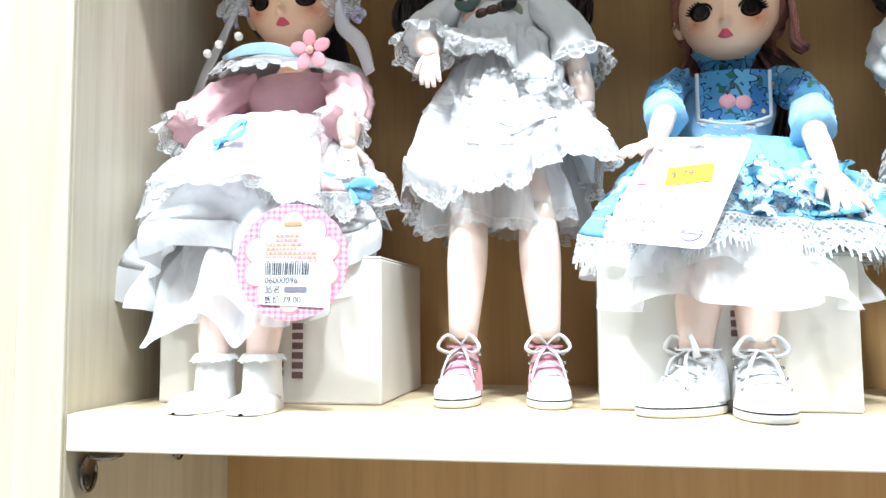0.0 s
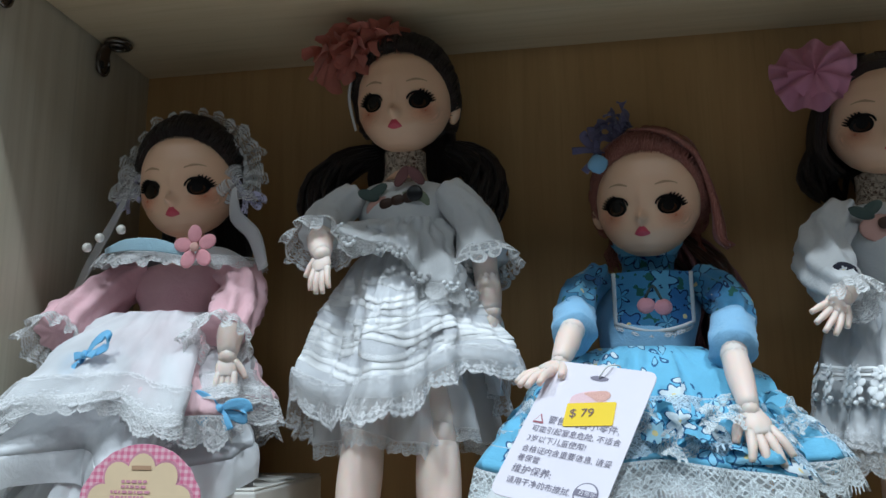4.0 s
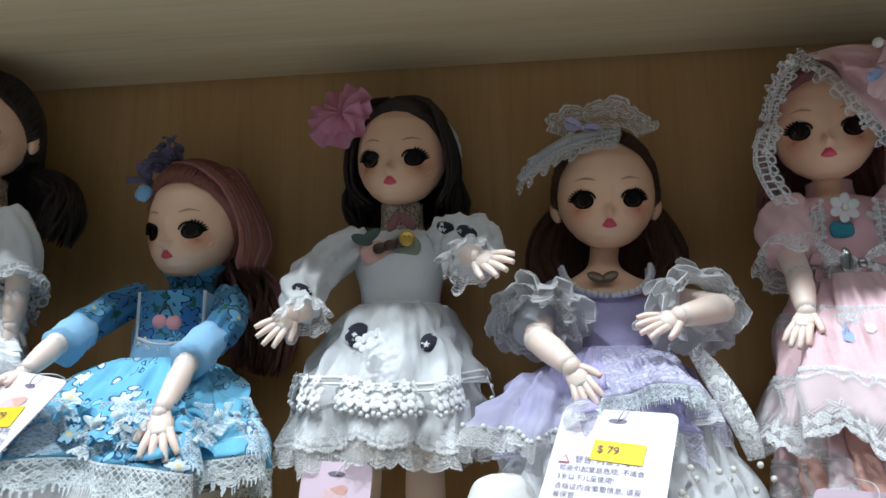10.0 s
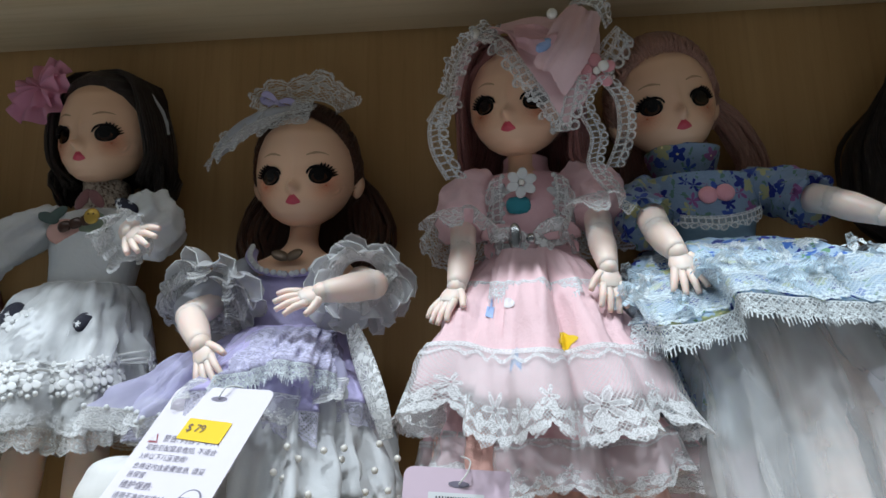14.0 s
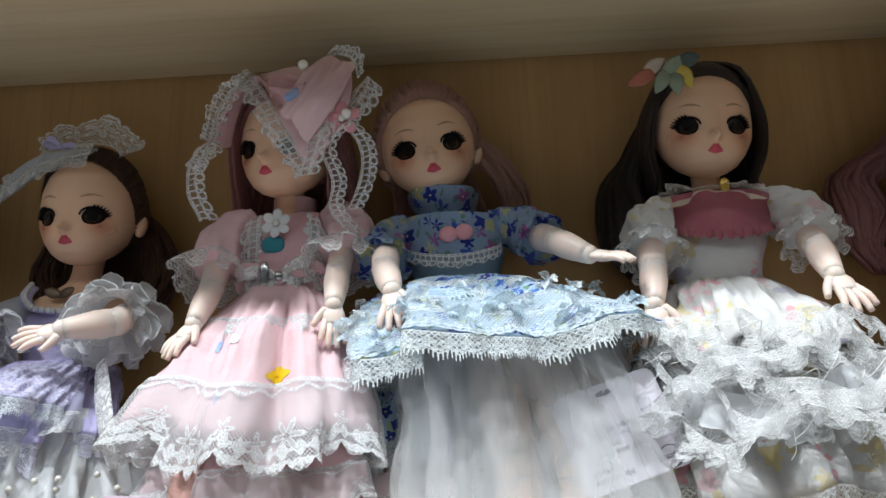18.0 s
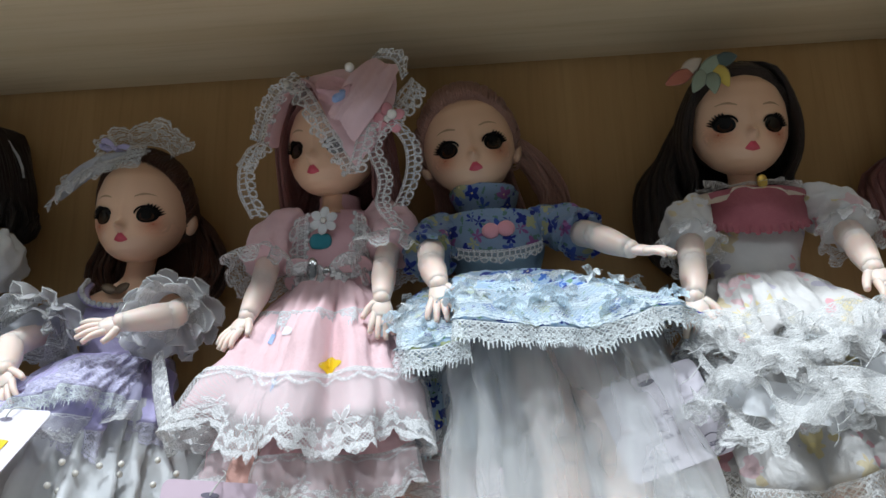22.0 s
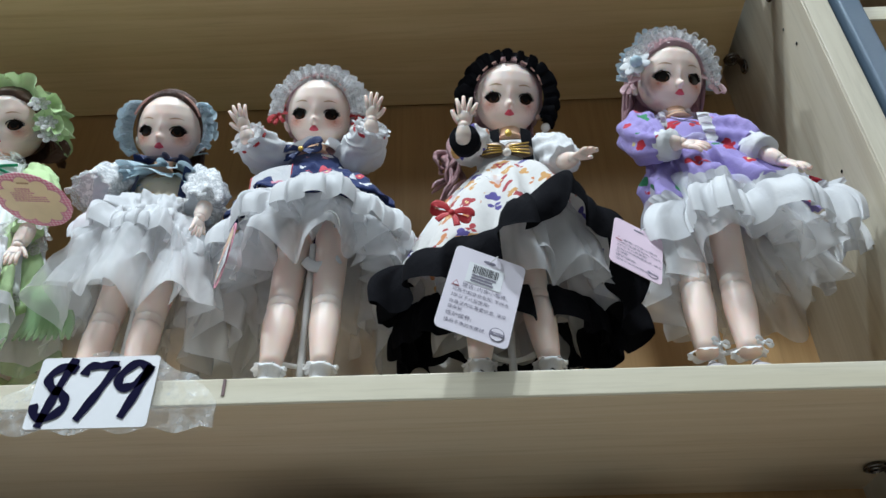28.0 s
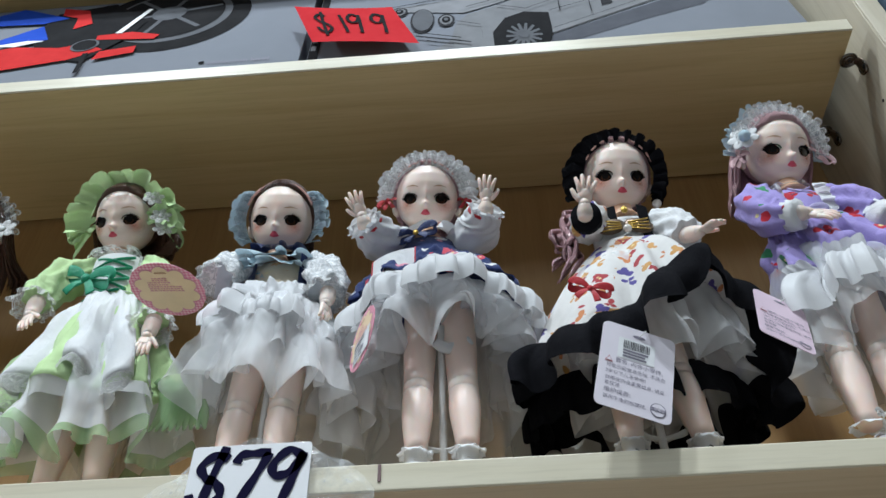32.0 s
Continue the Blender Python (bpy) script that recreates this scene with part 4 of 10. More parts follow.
def petals(b, c, r, n, m, centre, rot=None, lift=0.25):
    c, rot = V(c), rot or Matrix.Identity(3)
    for i in range(n):
        a = 2 * math.pi * i / n + 0.4
        q = rot @ turn(0, -math.degrees(a), 0)
        blob(b, c + rot @ V(0.62 * r * math.cos(a), -0.06 * r, 0.62 * r * math.sin(a)), (0.44 * r, 0.07 * r, 0.34 * r), m, q, 12, 6)
    blob(b, c + rot @ V(0, -0.16 * r, 0), (0.22 * r, 0.14 * r, 0.22 * r), centre, rot, 10, 6)


# ---- doll anatomy ----
HZ = [-0.0280, -0.0275, -0.0258, -0.0225, -0.0165, -0.0090, 0.0000, 0.0090, 0.0170, 0.0240, 0.0285, 0.0310]
HW = [0.0004, 0.0054, 0.0098, 0.0147, 0.0198, 0.0236, 0.0247, 0.0240, 0.0213, 0.0158, 0.0094, 0.0004]
HD = [0.0004, 0.0058, 0.0105, 0.0155, 0.0196, 0.0222, 0.0237, 0.0238, 0.0218, 0.0164, 0.0098, 0.0004]
HC = [-0.0100, -0.0098, -0.0090, -0.0068, -0.0042, -0.0018, 0.0, 0.0012, 0.0018, 0.0018, 0.0015, 0.0012]


def face_y(x, z):
    """The front of the head at (x, z)."""
    w, d, c = np.interp(z, HZ, HW), np.interp(z, HZ, HD), np.interp(z, HZ, HC)
    q = max(0.0, 1 - (x / w) ** 2)
    nose = 0.0078 * math.exp(-((x / 0.0021) ** 2) - ((z + 0.0108) / 0.0022) ** 2) + 0.0012 * math.exp(-((x / 0.0022) ** 2) - ((z + 0.003) / 0.006) ** 2)
    mouth = 0.0010 * math.exp(-((x / 0.0048) ** 2) - ((z + 0.0168) / 0.0036) ** 2)
    socket = sum(0.0017 * math.exp(-(((x - s * 0.0112) / 0.006) ** 2) - ((z + 0.0050) / 0.005) ** 2) for s in (-1, 1))
    return float(c - d * math.sqrt(q) - nose - mouth + socket)


def decal(b, M, outline, m, lift=0.0004, dome=0.0, rings=4):
    """A patch of the face with the outline (x, z), laid just on its skin."""
    n = len(outline)
    cx, cz = sum(p[0] for p in outline) / n, sum(p[1] for p in outline) / n
    rows = []
    for i in range(rings + 1):
        s = i / rings
        row = []
        for x, z in outline:
            px, pz = cx + (x - cx) * s, cz + (z - cz) * s
            row.append(M @ V(px, face_y(px, pz) - lift - dome * (1 - s * s), pz))
        rows.append(row)
    b.grid(rows, m, True, False, (1.0, 0.0, 1.0))


def head(b, c, hair_m, yaw=0.0, pitch=0.0, roll=0.0, scale=1.1, ears=(1, 1), lock=14, length=0.06, spread=0.012, curl=0.0, fringe=0.0, side_locks=True, part_x=0.0, bun=None, hide_hair=False, skin=None, cap=1.0, front=-28):
    """A vinyl doll's head with painted features and rooted hair. Gives its matrix (metres of the head's own size)."""
    skin = skin or SKIN
    big = 0.93 if skin is SKIN_HAND else 1.0
    M = Matrix.Translation(V(c)) @ Euler((radians(pitch), radians(roll), radians(yaw))).to_matrix().to_4x4() @ Matrix.Diagonal((scale, scale, scale, 1))
    zs = [float(z) for z in np.interp(np.linspace(0, 1, 66), np.linspace(0, 1, len(HZ)), HZ)]
    around = [(j / 56 * 1.0) * math.pi for j in range(56)] + [math.pi * (1 + (0.5 + 0.5 * math.copysign(abs(2 * q - 1) ** 1.5, 2 * q - 1))) for q in [j / 72 for j in range(72)]]
    rows = []
    for z in zs:
        w, d, cc = np.interp(z, HZ, HW), np.interp(z, HZ, HD), np.interp(z, HZ, HC)
        row = []
        for a in around:
            x, y = w * math.cos(a), cc + d * math.sin(a)
            if math.sin(a) < 0:
                y = face_y(x, z)
            row.append(M @ V(float(x), float(y), z))
        rows.append(row)
    b.grid(rows, skin, cu=True)
    for s in (-1, 1):
        ex, ez = s * 0.0117, -0.0050
        # airbrushed blush at the eye's outer corner and on the cheek
        decal(b, M, [(s * 0.0146 + 0.0096 * math.cos(t), -0.0098 + 0.0086 * math.sin(t)) for t in [2 * math.pi * i / 28 for i in range(28)]], BLUSH, 0.00014, 0.0, 5)

        def bent(c):
            return math.copysign(abs(c) ** 0.95, c)
        eye = [(ex + s * 0.0003 + big * 0.0050 * bent(math.cos(t)), ez + big * (0.0042 if math.sin(t) > 0 else 0.0041) * bent(math.sin(t)) + 0.0004 * s * math.cos(t)) for t in [2 * math.pi * i / 30 for i in range(30)]]
        decal(b, M, eye, EYE_DARK, 0.0003, 0.0004, 5)
        iris = [(ex + big * 0.0034 * math.cos(t), ez - 0.0010 + big * 0.0025 * math.sin(t)) for t in [2 * math.pi * i / 18 for i in range(18)]]
        decal(b, M, iris, IRIS, 0.0008, 0.0003, 3)
        pupil = [(ex + big * 0.0024 * math.cos(t), ez - 0.0001 + big * 0.0024 * math.sin(t)) for t in [2 * math.pi * i / 14 for i in range(14)]]
        decal(b, M, pupil, EYE_DARK, 0.0012, 0.0002, 2)
        # upper lid line, lashes at the outer half
        lid = [(ex + big * 0.0058 * math.cos(t), ez + 0.0003 + big * 0.0046 * math.sin(t)) for t in [math.pi * (0.02 + 0.96 * i / 14) for i in range(15)]]
        lid += [(ex + big * 0.0050 * math.cos(t), ez + 0.0000 + big * 0.0037 * math.sin(t)) for t in [math.pi * (0.98 - 0.96 * i / 14) for i in range(15)]]
        r0 = [M @ V(x, face_y(x, z) - 0.0007, z) for x, z in lid[:15]]
        r1 = [M @ V(x, face_y(x, z) - 0.0009, z) for x, z in reversed(lid[15:])]
        b.grid([r0, r1], LASH)
        for i in range(7):
            t = (-0.02 + 0.46 * i / 6) * math.pi
            if s < 0:
                t = math.pi - t
            x0, z0 = ex + big * 0.0054 * math.cos(t), ez + 0.0003 + big * 0.0046 * math.sin(t)
            ln = big * 0.0025 * (1.1 - i / 9)
            ox, oz = s * ln * (0.45 + 0.5 * abs(math.cos(t))), ln * (0.30 + 0.55 * abs(math.sin(t)))
            p0, p1 = V(x0, face_y(x0, z0) - 0.0006, z0), V(x0 + ox, face_y(x0 + ox, z0 + oz) - 0.0018, z0 + oz)
            tube(b, [M @ p0, M @ ((p0 + p1) / 2 + V(0, -0.0004, -0.0002)), M @ p1], [0.00075 * scale, 0.00055 * scale, 0.00012], LASH, 4, 2)
        br = [(s * (0.0062 + 0.0096 * i / 10), 0.0042 + 0.0016 * math.sin(math.pi * (0.05 + 0.8 * i / 10))) for i in range(11)]
        b.grid([[M @ V(x, face_y(x, z) - 0.0003, z + 0.0006 * (1 - abs(i - 4) / 8)) for i, (x, z) in enumerate(br)], [M @ V(x, face_y(x, z) - 0.0003, z - 0.0006 * (1 - abs(i - 4) / 8)) for i, (x, z) in enumerate(br)]], BROW)
        if ears[0 if s < 0 else 1]:
            blob(b, M @ V(s * 0.0250, 0.0035, -0.0075), (0.0032 * scale, 0.0036 * scale, 0.0058 * scale), skin, M.to_3x3().normalized() @ turn(0, s * 14, 0), 10, 8)
    lips = [(-0.0036, -0.0180), (-0.0020, -0.0159), (-0.0008, -0.0147), (0.0, -0.0151), (0.0008, -0.0147), (0.0020, -0.0159), (0.0036, -0.0180), (0.0020, -0.0188), (0.0, -0.0192), (-0.0020, -0.0188)]
    lips = [(x * 1.02, -0.0166 + (z + 0.0168) * 1.05) for x, z in lips]
    lips = [tuple(p) for p in spline([Vector(p) for p in lips + [lips[0]]], 3)][:-1]
    decal(b, M, lips, LIPS, 0.0002, 0.0005, 5)
    if hide_hair:
        return M
    # the scalp hair: a cap that dips under the skin along the hairline, and combed strands over it
    edge_a = (0, 25, 50, 70, 88, 105, 130, 180)
    edge_z = [z + (fringe if a < 80 else 0) for a, z in zip(edge_a, (0.0200, 0.0190, 0.0140, 0.0050, -0.006, -0.015, -0.022, -0.026))]
    rows = []
    for z in np.linspace(-0.024, 0.0312, 40):
        z = float(z)
        w, d, cc = float(np.interp(z, HZ, HW)), float(np.interp(z, HZ, HD)), float(np.interp(z, HZ, HC))
        row = []
        for j in range(96):
            a = 360 * j / 96 - 180
            k = min(1.0, max(0.0, (z - float(np.interp(abs(a), edge_a, edge_z))) / 0.0035))
            k = k * k * (3 - 2 * k)
            g = 0.0026 * cap * k - 0.0016 * (1 - k)
            row.append(M @ V((w + g) * math.sin(radians(a)), cc - (d + g) * math.cos(radians(a)), z + 0.0022 * k * (z > 0.02)))
        rows.append(row)
    b.grid(rows, hair_m, cu=True)
    rnd = random.Random(int(abs(c[0]) * 9973))

    def over(q, lift):
        """A point pushed out on the scalp's rounded form."""
        e = V(q.x / 0.0247, (q.y - 0.001) / 0.0240, q.z / 0.0316).normalized()
        return V(e.x * (0.0247 + lift), 0.001 + e.y * (0.0240 + lift), e.z * (0.0316 + lift))
    if not side_locks:
        for i in range(150):
            a = -112 + 224 * (i % 75) / 74 + rnd.uniform(-1.2, 1.2)
            z0 = float(np.interp(abs(a), edge_a, edge_z)) + (0.0004 if i < 75 else 0.004)
            w, d, cc = float(np.interp(z0, HZ, HW)), float(np.interp(z0, HZ, HD)), float(np.interp(z0, HZ, HC))
            p0 = V(w * math.sin(radians(a)), cc - d * math.cos(radians(a)), z0)
            p1 = V(0.010 * math.sin(radians(a)) + rnd.uniform(-0.002, 0.002), 0.026, rnd.uniform(-0.008, 0.006))
            up = (0.0030 + 0.0010 * rnd.random()) * cap
            P = [M @ p0] + [M @ over(p0.lerp(p1, f) + V(0, 0, 0.010 * math.sin(math.pi * f)), up) for f in (0.10, 0.3, 0.52, 0.76)] + [M @ over(p1, 0.002)]
            tube(b, P, [scale * r for r in (0.0002, 0.0009, 0.0013, 0.0013, 0.0012, 0.0005)], hair_m, 5, 3, 0.7, None, 1.0)
    if side_locks:
        for s in (-1, 1):
            for i in range(lock * 7):
                f = (i * 0.618) % 1.0
                a = radians(front + (68 - front) * f)
                rr = 0.0252 + 0.0036 * rnd.random()
                ln = length * (0.8 + 0.4 * rnd.random())
                sx, sy = s * rr * math.cos(a * 0.75), rr * math.sin(a)
                out = spread * (0.4 + 0.9 * rnd.random())
                w1 = curl * math.sin(i * 2.1)
                k = 1 + 0.06 * rnd.random()
                pts = [(part_x + s * 0.002, 0.6 * sy + 0.001, 0.0322), (s * 0.017 * k, 0.85 * sy, 0.0265 * k), (sx * 1.03, sy, 0.006), (sx * 1.06 + s * 0.001, sy + 0.003, -0.014), (sx + s * out * 0.6 + w1, sy + 0.006, -0.022 - ln * 0.35), (sx + s * out - w1, sy + 0.008, -0.022 - ln * 0.7), (sx + s * out * 0.8 + w1, sy + 0.007, -0.022 - ln)]
                tube(b, [M @ V(p) for p in pts], [scale * r for r in (0.0005, 0.0012, 0.0013, 0.0013, 0.0013, 0.0011, 0.0002)], hair_m, 5, 3, 0.75, None, 2.0)
    # hair at the back
    for i in range(54):
        f = i / 53
        a = radians((18 if side_locks else 40) + (144 if side_locks else 100) * f)
        x, y = 0.024 * math.cos(a), 0.024 * math.sin(a)
        ln = length * (0.8 + 0.4 * rnd.random())
        k = 1 + 0.10 * rnd.random()
        pts = [(x * 0.7, y * 0.8, 0.022), (x * 1.06 * k, y * 1.06 * k, 0.0), (x * 1.12 * k, y * 1.0, -0.02), (x * 1.25 * k + curl * math.sin(i * 1.7), y * 0.9, -0.02 - ln * 0.5), (x * 1.2, y * 0.85, -0.02 - ln)]
        tube(b, [M @ V(p) for p in pts], [scale * r for r in (0.0010, 0.0018, 0.0019, 0.0018, 0.0004)], hair_m, 5, 3, 0.7)
    return M


def hand_bm(b, wrist, way, palm, size=1.0, skin=None, spread=1.0, thumb=1):
    """A small vinyl palm with four fingers and a thumb. way: to the fingertips; palm: the way the palm's back faces."""
    skin = skin or SKIN_HAND
    wrist, way = V(wrist), V(way).normalized()
    n = (V(palm) - way * V(palm).dot(way)).normalized()
    s = way.cross(n)
    k = 0.001 * size

    def at(f, q, h=0.0):
        return wrist + way * (f * k) + s * (q * k) + n * (h * k)
    tube(b, [at(-2, 0), at(2, 0), at(6, 0), at(11, 0)], [3.6 * k, 4.6 * k, 5.6 * k, 4.6 * k], skin, 10, 3, 0.5, s)
    for q, ln, an in ((-4.0, 10.5, -0.26), (-1.4, 13, -0.08), (1.3, 12.5, 0.10), (3.9, 10, 0.30)):
        a = an * spread
        tip = (10 + ln * math.cos(a), q + ln * math.sin(a))
        tube(b, [at(8.5, q * 0.9), at((10 + tip[0]) / 2, (q + tip[1]) / 2, 0.9), at(tip[0], tip[1], -0.6)], [2.0 * k, 1.75 * k, 1.25 * k], skin, 7, 3)
    q = -thumb
    tube(b, [at(2.5, q * 3.6), at(6.5, q * 7.2, -0.6), at(11, q * 9.6, -1.2)], [2.3 * k, 2.0 * k, 1.4 * k], skin, 7, 3)


def arm(b, shoulder, elbow, wrist, r=0.0062, skin=None):
    tube(b, [shoulder, elbow], [r * 1.15, r * 1.05], skin or SKIN_HAND, 12, 3)
    blob(b, elbow, r * 1.08, skin or SKIN_HAND, None, 12, 8)
    tube(b, [elbow, V(elbow).lerp(V(wrist), 0.4), wrist], [r * 1.0, r * 1.05, r * 0.72], skin or SKIN_HAND, 12, 3)
    blob(b, wrist, r * 0.74, skin or SKIN_HAND, None, 10, 7)


def leg(b, hip, knee, ankle, r=0.0125, skin=None):
    skin = skin or SKIN_HAND
    tube(b, [hip, V(hip).lerp(V(knee), 0.5), knee], [r * 1.15, r * 1.05, r * 0.88], skin, 16, 4)
    blob(b, knee, (r * 0.93, r * 0.95, r * 1.0), skin, None, 16, 10)
    tube(b, [V(knee).lerp(V(ankle), 0.06), V(knee).lerp(V(ankle), 0.4), ankle], [r * 0.88, r * 0.92, r * 0.6], skin, 16, 4)


def sleeve(b, pts, rad, m, frillm=None, width=0.008, crease=0.11, teeth=18, waves=9, amp=0.003):
    tube(b, pts, rad, m, 40, 12, 0.92, None, 0.6, crease, 7)
    if frillm:
        P = [V(p) for p in pts]
        d = (P[-1] - P[-2]).normalized()
        q = d.to_track_quat("Z", "Y").to_matrix()
        base, out = ring(P[-1] - d * 0.002, rad[-1] * 0.95, rad[-1] * 0.95, 32, q)
        ways = [(d + o * 0.5).normalized() for o in out]
        frill(b, base, ways, width, frillm, waves, amp, teeth)


def sneaker(b, x, y, z, yaw, canvas, length=0.030, width=0.017, toe=RUBBER):
    """A canvas shoe: rubber sole with a stripe, toe cap, upper, tongue, eyelets and laces. (x, y, z): under the ankle."""
    R = turn(0, 0, yaw)

    def W(px, py, pz):
        return V(x, y, z) + R @ V(px, py, pz)

    def sole_ring(zz, g, f=1.0):
        pts = []
        for i in range(28):
            a = 2 * math.pi * i / 28
            sx = width * 0.5 * g * math.copysign(abs(math.cos(a)) ** 0.75, math.cos(a)) * (1.0 - 0.16 * max(0, math.sin(a)))
            pts.append(W(sx, -length * 0.22 + length * 0.60 * g * math.sin(a), zz))
        return pts
    b.grid([[W(0, -length * 0.22, 0.0003)] * 28, sole_ring(0.0003, 0.97), sole_ring(0.001, 1.03), sole_ring(0.0042, 1.03), sole_ring(0.0064, 1.0), sole_ring(0.0068, 0.94)], RUBBER, cu=True)
    b.grid([sole_ring(0.0040, 1.037), sole_ring(0.0047, 1.037)], SHOE_BLACK, cu=True)
    # upper: toe, vamp, ankle
    rows = []
    for f, zc, rw, rh in ((-0.78, 0.0066, 0.10, 0.0008), (-0.72, 0.0068, 0.62, 0.0042), (-0.56, 0.0070, 0.90, 0.0072), (-0.36, 0.0072, 0.94, 0.0098), (-0.16, 0.0076, 0.90, 0.0150), (0.02, 0.0080, 0.86, 0.0215), (0.20, 0.0080, 0.82, 0.0235), (0.34, 0.0072, 0.60, 0.0215), (0.38, 0.0068, 0.10, 0.012)):
        rows.append([W(width * 0.5 * rw * math.cos(math.pi * j / 14), length * f, 0.0062 + rh * math.sin(math.pi * j / 14) ** 0.8) for j in range(15)])
    b.grid(rows[:4], toe)
    b.grid(rows[3:], canvas)
    for i in range(4):
        f = -0.40 + 0.14 * i
        zz = 0.0155 + 0.0042 * i
        tube(b, [W(-width * 0.36, length * f + 0.002, zz - 0.003), W(0, length * f - 0.0014, zz + 0.0022), W(width * 0.36, length * (f + 0.05) + 0.002, zz - 0.002)], [0.0009] * 3, WHITE, 6, 3, 0.5)
        for s in (-1, 1):
            blob(b, W(s * width * 0.40, length * f + 0.0015, zz - 0.003), 0.0011, CHROME, None, 8, 5)
    for s in (-1, 1):
        tube(b, [W(0, -length * 0.06, 0.030), W(s * 0.006, -length * 0.2, 0.035), W(s * 0.011, -length * 0.22, 0.029), W(s * 0.006, -length * 0.12, 0.026), W(0, -length * 0.06, 0.029)], [0.0010, 0.0018, 0.0021, 0.0017, 0.001], WHITE, 7, 4, 0.4)
        tube(b, [W(0, -length * 0.06, 0.029), W(s * 0.005, -length * 0.26, 0.024), W(s * 0.009, -length * 0.30, 0.012)], [0.0010, 0.0013, 0.0010], WHITE, 7, 4, 0.5)
    base, out = ring(W(0, length * 0.05, 0.0285), width * 0.40, width * 0.44, 20, R)
    frill(b, base, [V(0, 0, 1)] * 20, 0.0025, canvas, 3, 0.0002)


def slipper(b, x, y, z, yaw, m, sock=None, length=0.026, width=0.0145):
    """A strapped doll's shoe with a short sock. (x, y, z): under the ankle."""
    R = turn(0, 0, yaw)

    def W(px, py, pz):
        return V(x, y, z) + R @ V(px, py, pz)
    rows = []
    for f, rw, rh in ((-0.76, 0.1, 0.001), (-0.70, 0.66, 0.0058), (-0.52, 0.95, 0.0085), (-0.30, 1.0, 0.0092), (-0.05, 0.92, 0.0086), (0.18, 0.86, 0.0096), (0.32, 0.6, 0.009), (0.36, 0.1, 0.002)):
        rows.append([W(width * 0.5 * rw * math.cos(math.pi * j / 12), length * f, 0.0004 + rh * math.sin(math.pi * j / 12) ** 0.6) for j in range(13)])
    b.grid(rows, m)
    tube(b, [W(-width * 0.46, -0.001, 0.006), W(0, -0.006, 0.0135), W(width * 0.46, -0.001, 0.006)], [0.0014] * 3, m, 7, 4, 0.5)
    if sock:
        tube(b, [W(0, 0, 0.004), W(0, 0, 0.014), W(0, 0, 0.022)], [0.0074, 0.0070, 0.0076], sock, 14, 3, 1.0, None, 0, 0.04, 8)
        base, out = ring(W(0, 0, 0.022), 0.0078, 0.0078, 24)
        frill(b, base, [(o + V(0, 0, -0.25)).normalized() for o in out], 0.0042, sock, 7, 0.0014)


def headband(b, M, m, r=0.0305, width=0.010, waves=13, amp=0.0035, teeth=0, a0=-8, a1=188, tilt=-12, y=0.002, band=None, depth=0.35):
    """A gathered band that runs over the crown from ear to ear, in the head's own space."""
    R = M.to_3x3()
    k = R.to_scale()[0] if hasattr(R, "to_scale") else 1.1
    q = R.normalized() @ turn(90 + tilt, 0, 0)
    base, out = ring(M @ V(0, y, -0.001), r * k, r * k, 60, q, a0, a1)
    frill(b, base, out, width * k, m, waves, amp * k, teeth, False, depth=depth, droop=0.0)
    if band:
        tube(b, base[::4], [0.002] * len(base[::4]), band, 7, 2, 0.5)
    return base, out


# ---- the dolls: lower shelf ----
def neck(b, c, z, skin=None, r=0.0085):
    column(b, [(c[0], c[1] + 0.002, c[2] - 0.022, r, r), (c[0], c[1] + 0.003, (c[2] - 0.03 + z) / 2, r * 0.95, r * 0.95), (c[0], c[1] + 0.002, z, r * 1.5, r * 1.3)], skin or SKIN)


def bodice(b, top, waist, m, rx=0.026, ry=0.0165, wx=0.0205, wy=0.0165):
    t, w = V(top), V(waist)
    column(b, [(*t, rx * 0.45, ry * 0.6), (*(t + V(0, 0, -0.004)), rx * 0.92, ry * 0.86), (*t.lerp(w, 0.38), rx * 0.96, ry * 1.08), (*t.lerp(w, 0.7), wx * 1.06, wy * 1.06), (*w, wx, wy), (*(w + V(0, 0, -0.006)), wx * 1.05, wy * 1.05)], m, 36, 4, 0.03)


def patch(b, c, rx, ry, a0, a1, z0, z1, m, lift=0.0008, n=14, bow_=0.0):
    """A piece of cloth that follows an upright oval body."""
    rows = []
    for i in range(7):
        z = z0 + (z1 - z0) * i / 6
        rows.append([V(c[0] + (rx + lift) * math.cos(radians(a)), c[1] + (ry + lift) * math.sin(radians(a)), z + bow_ * math.sin(math.pi * j / n) * (i / 6)) for j, a in enumerate(np.linspace(a0, a1, n + 1))])
    b.grid(rows, m)
    rim = [r[0] for r in rows] + rows[-1][1:-1] + [r[-1] for r in reversed(rows)]
    return rim


def scallops(b, line, step, r, m):
    """Small round stitches along a line."""
    for p in line[::step]:
        blob(b, p, r, m, None, 7, 5)


def crochet(b, hem, every, size, m):
    """Hanging crochet flowers along a hem."""
    for i in range(0, len(hem), every):
        p = V(hem[i])
        o = V(p.x - sum(h.x for h in hem) / len(hem), p.y - sum(h.y for h in hem) / len(hem), 0).normalized()
        q = V(-o.y, o.x, 0)
        for k in range(6):
            a = math.pi * (0.05 + 0.9 * k / 5)
            blob(b, p + q * (size * math.cos(a)) + V(0, 0, -size * math.sin(a)) + o * 0.0042, size * 0.30, m, None, 7, 5)
        blob(b, p + o * 0.0036 + V(0, 0, -size * 0.2), size * 0.34, m, None, 7, 5)


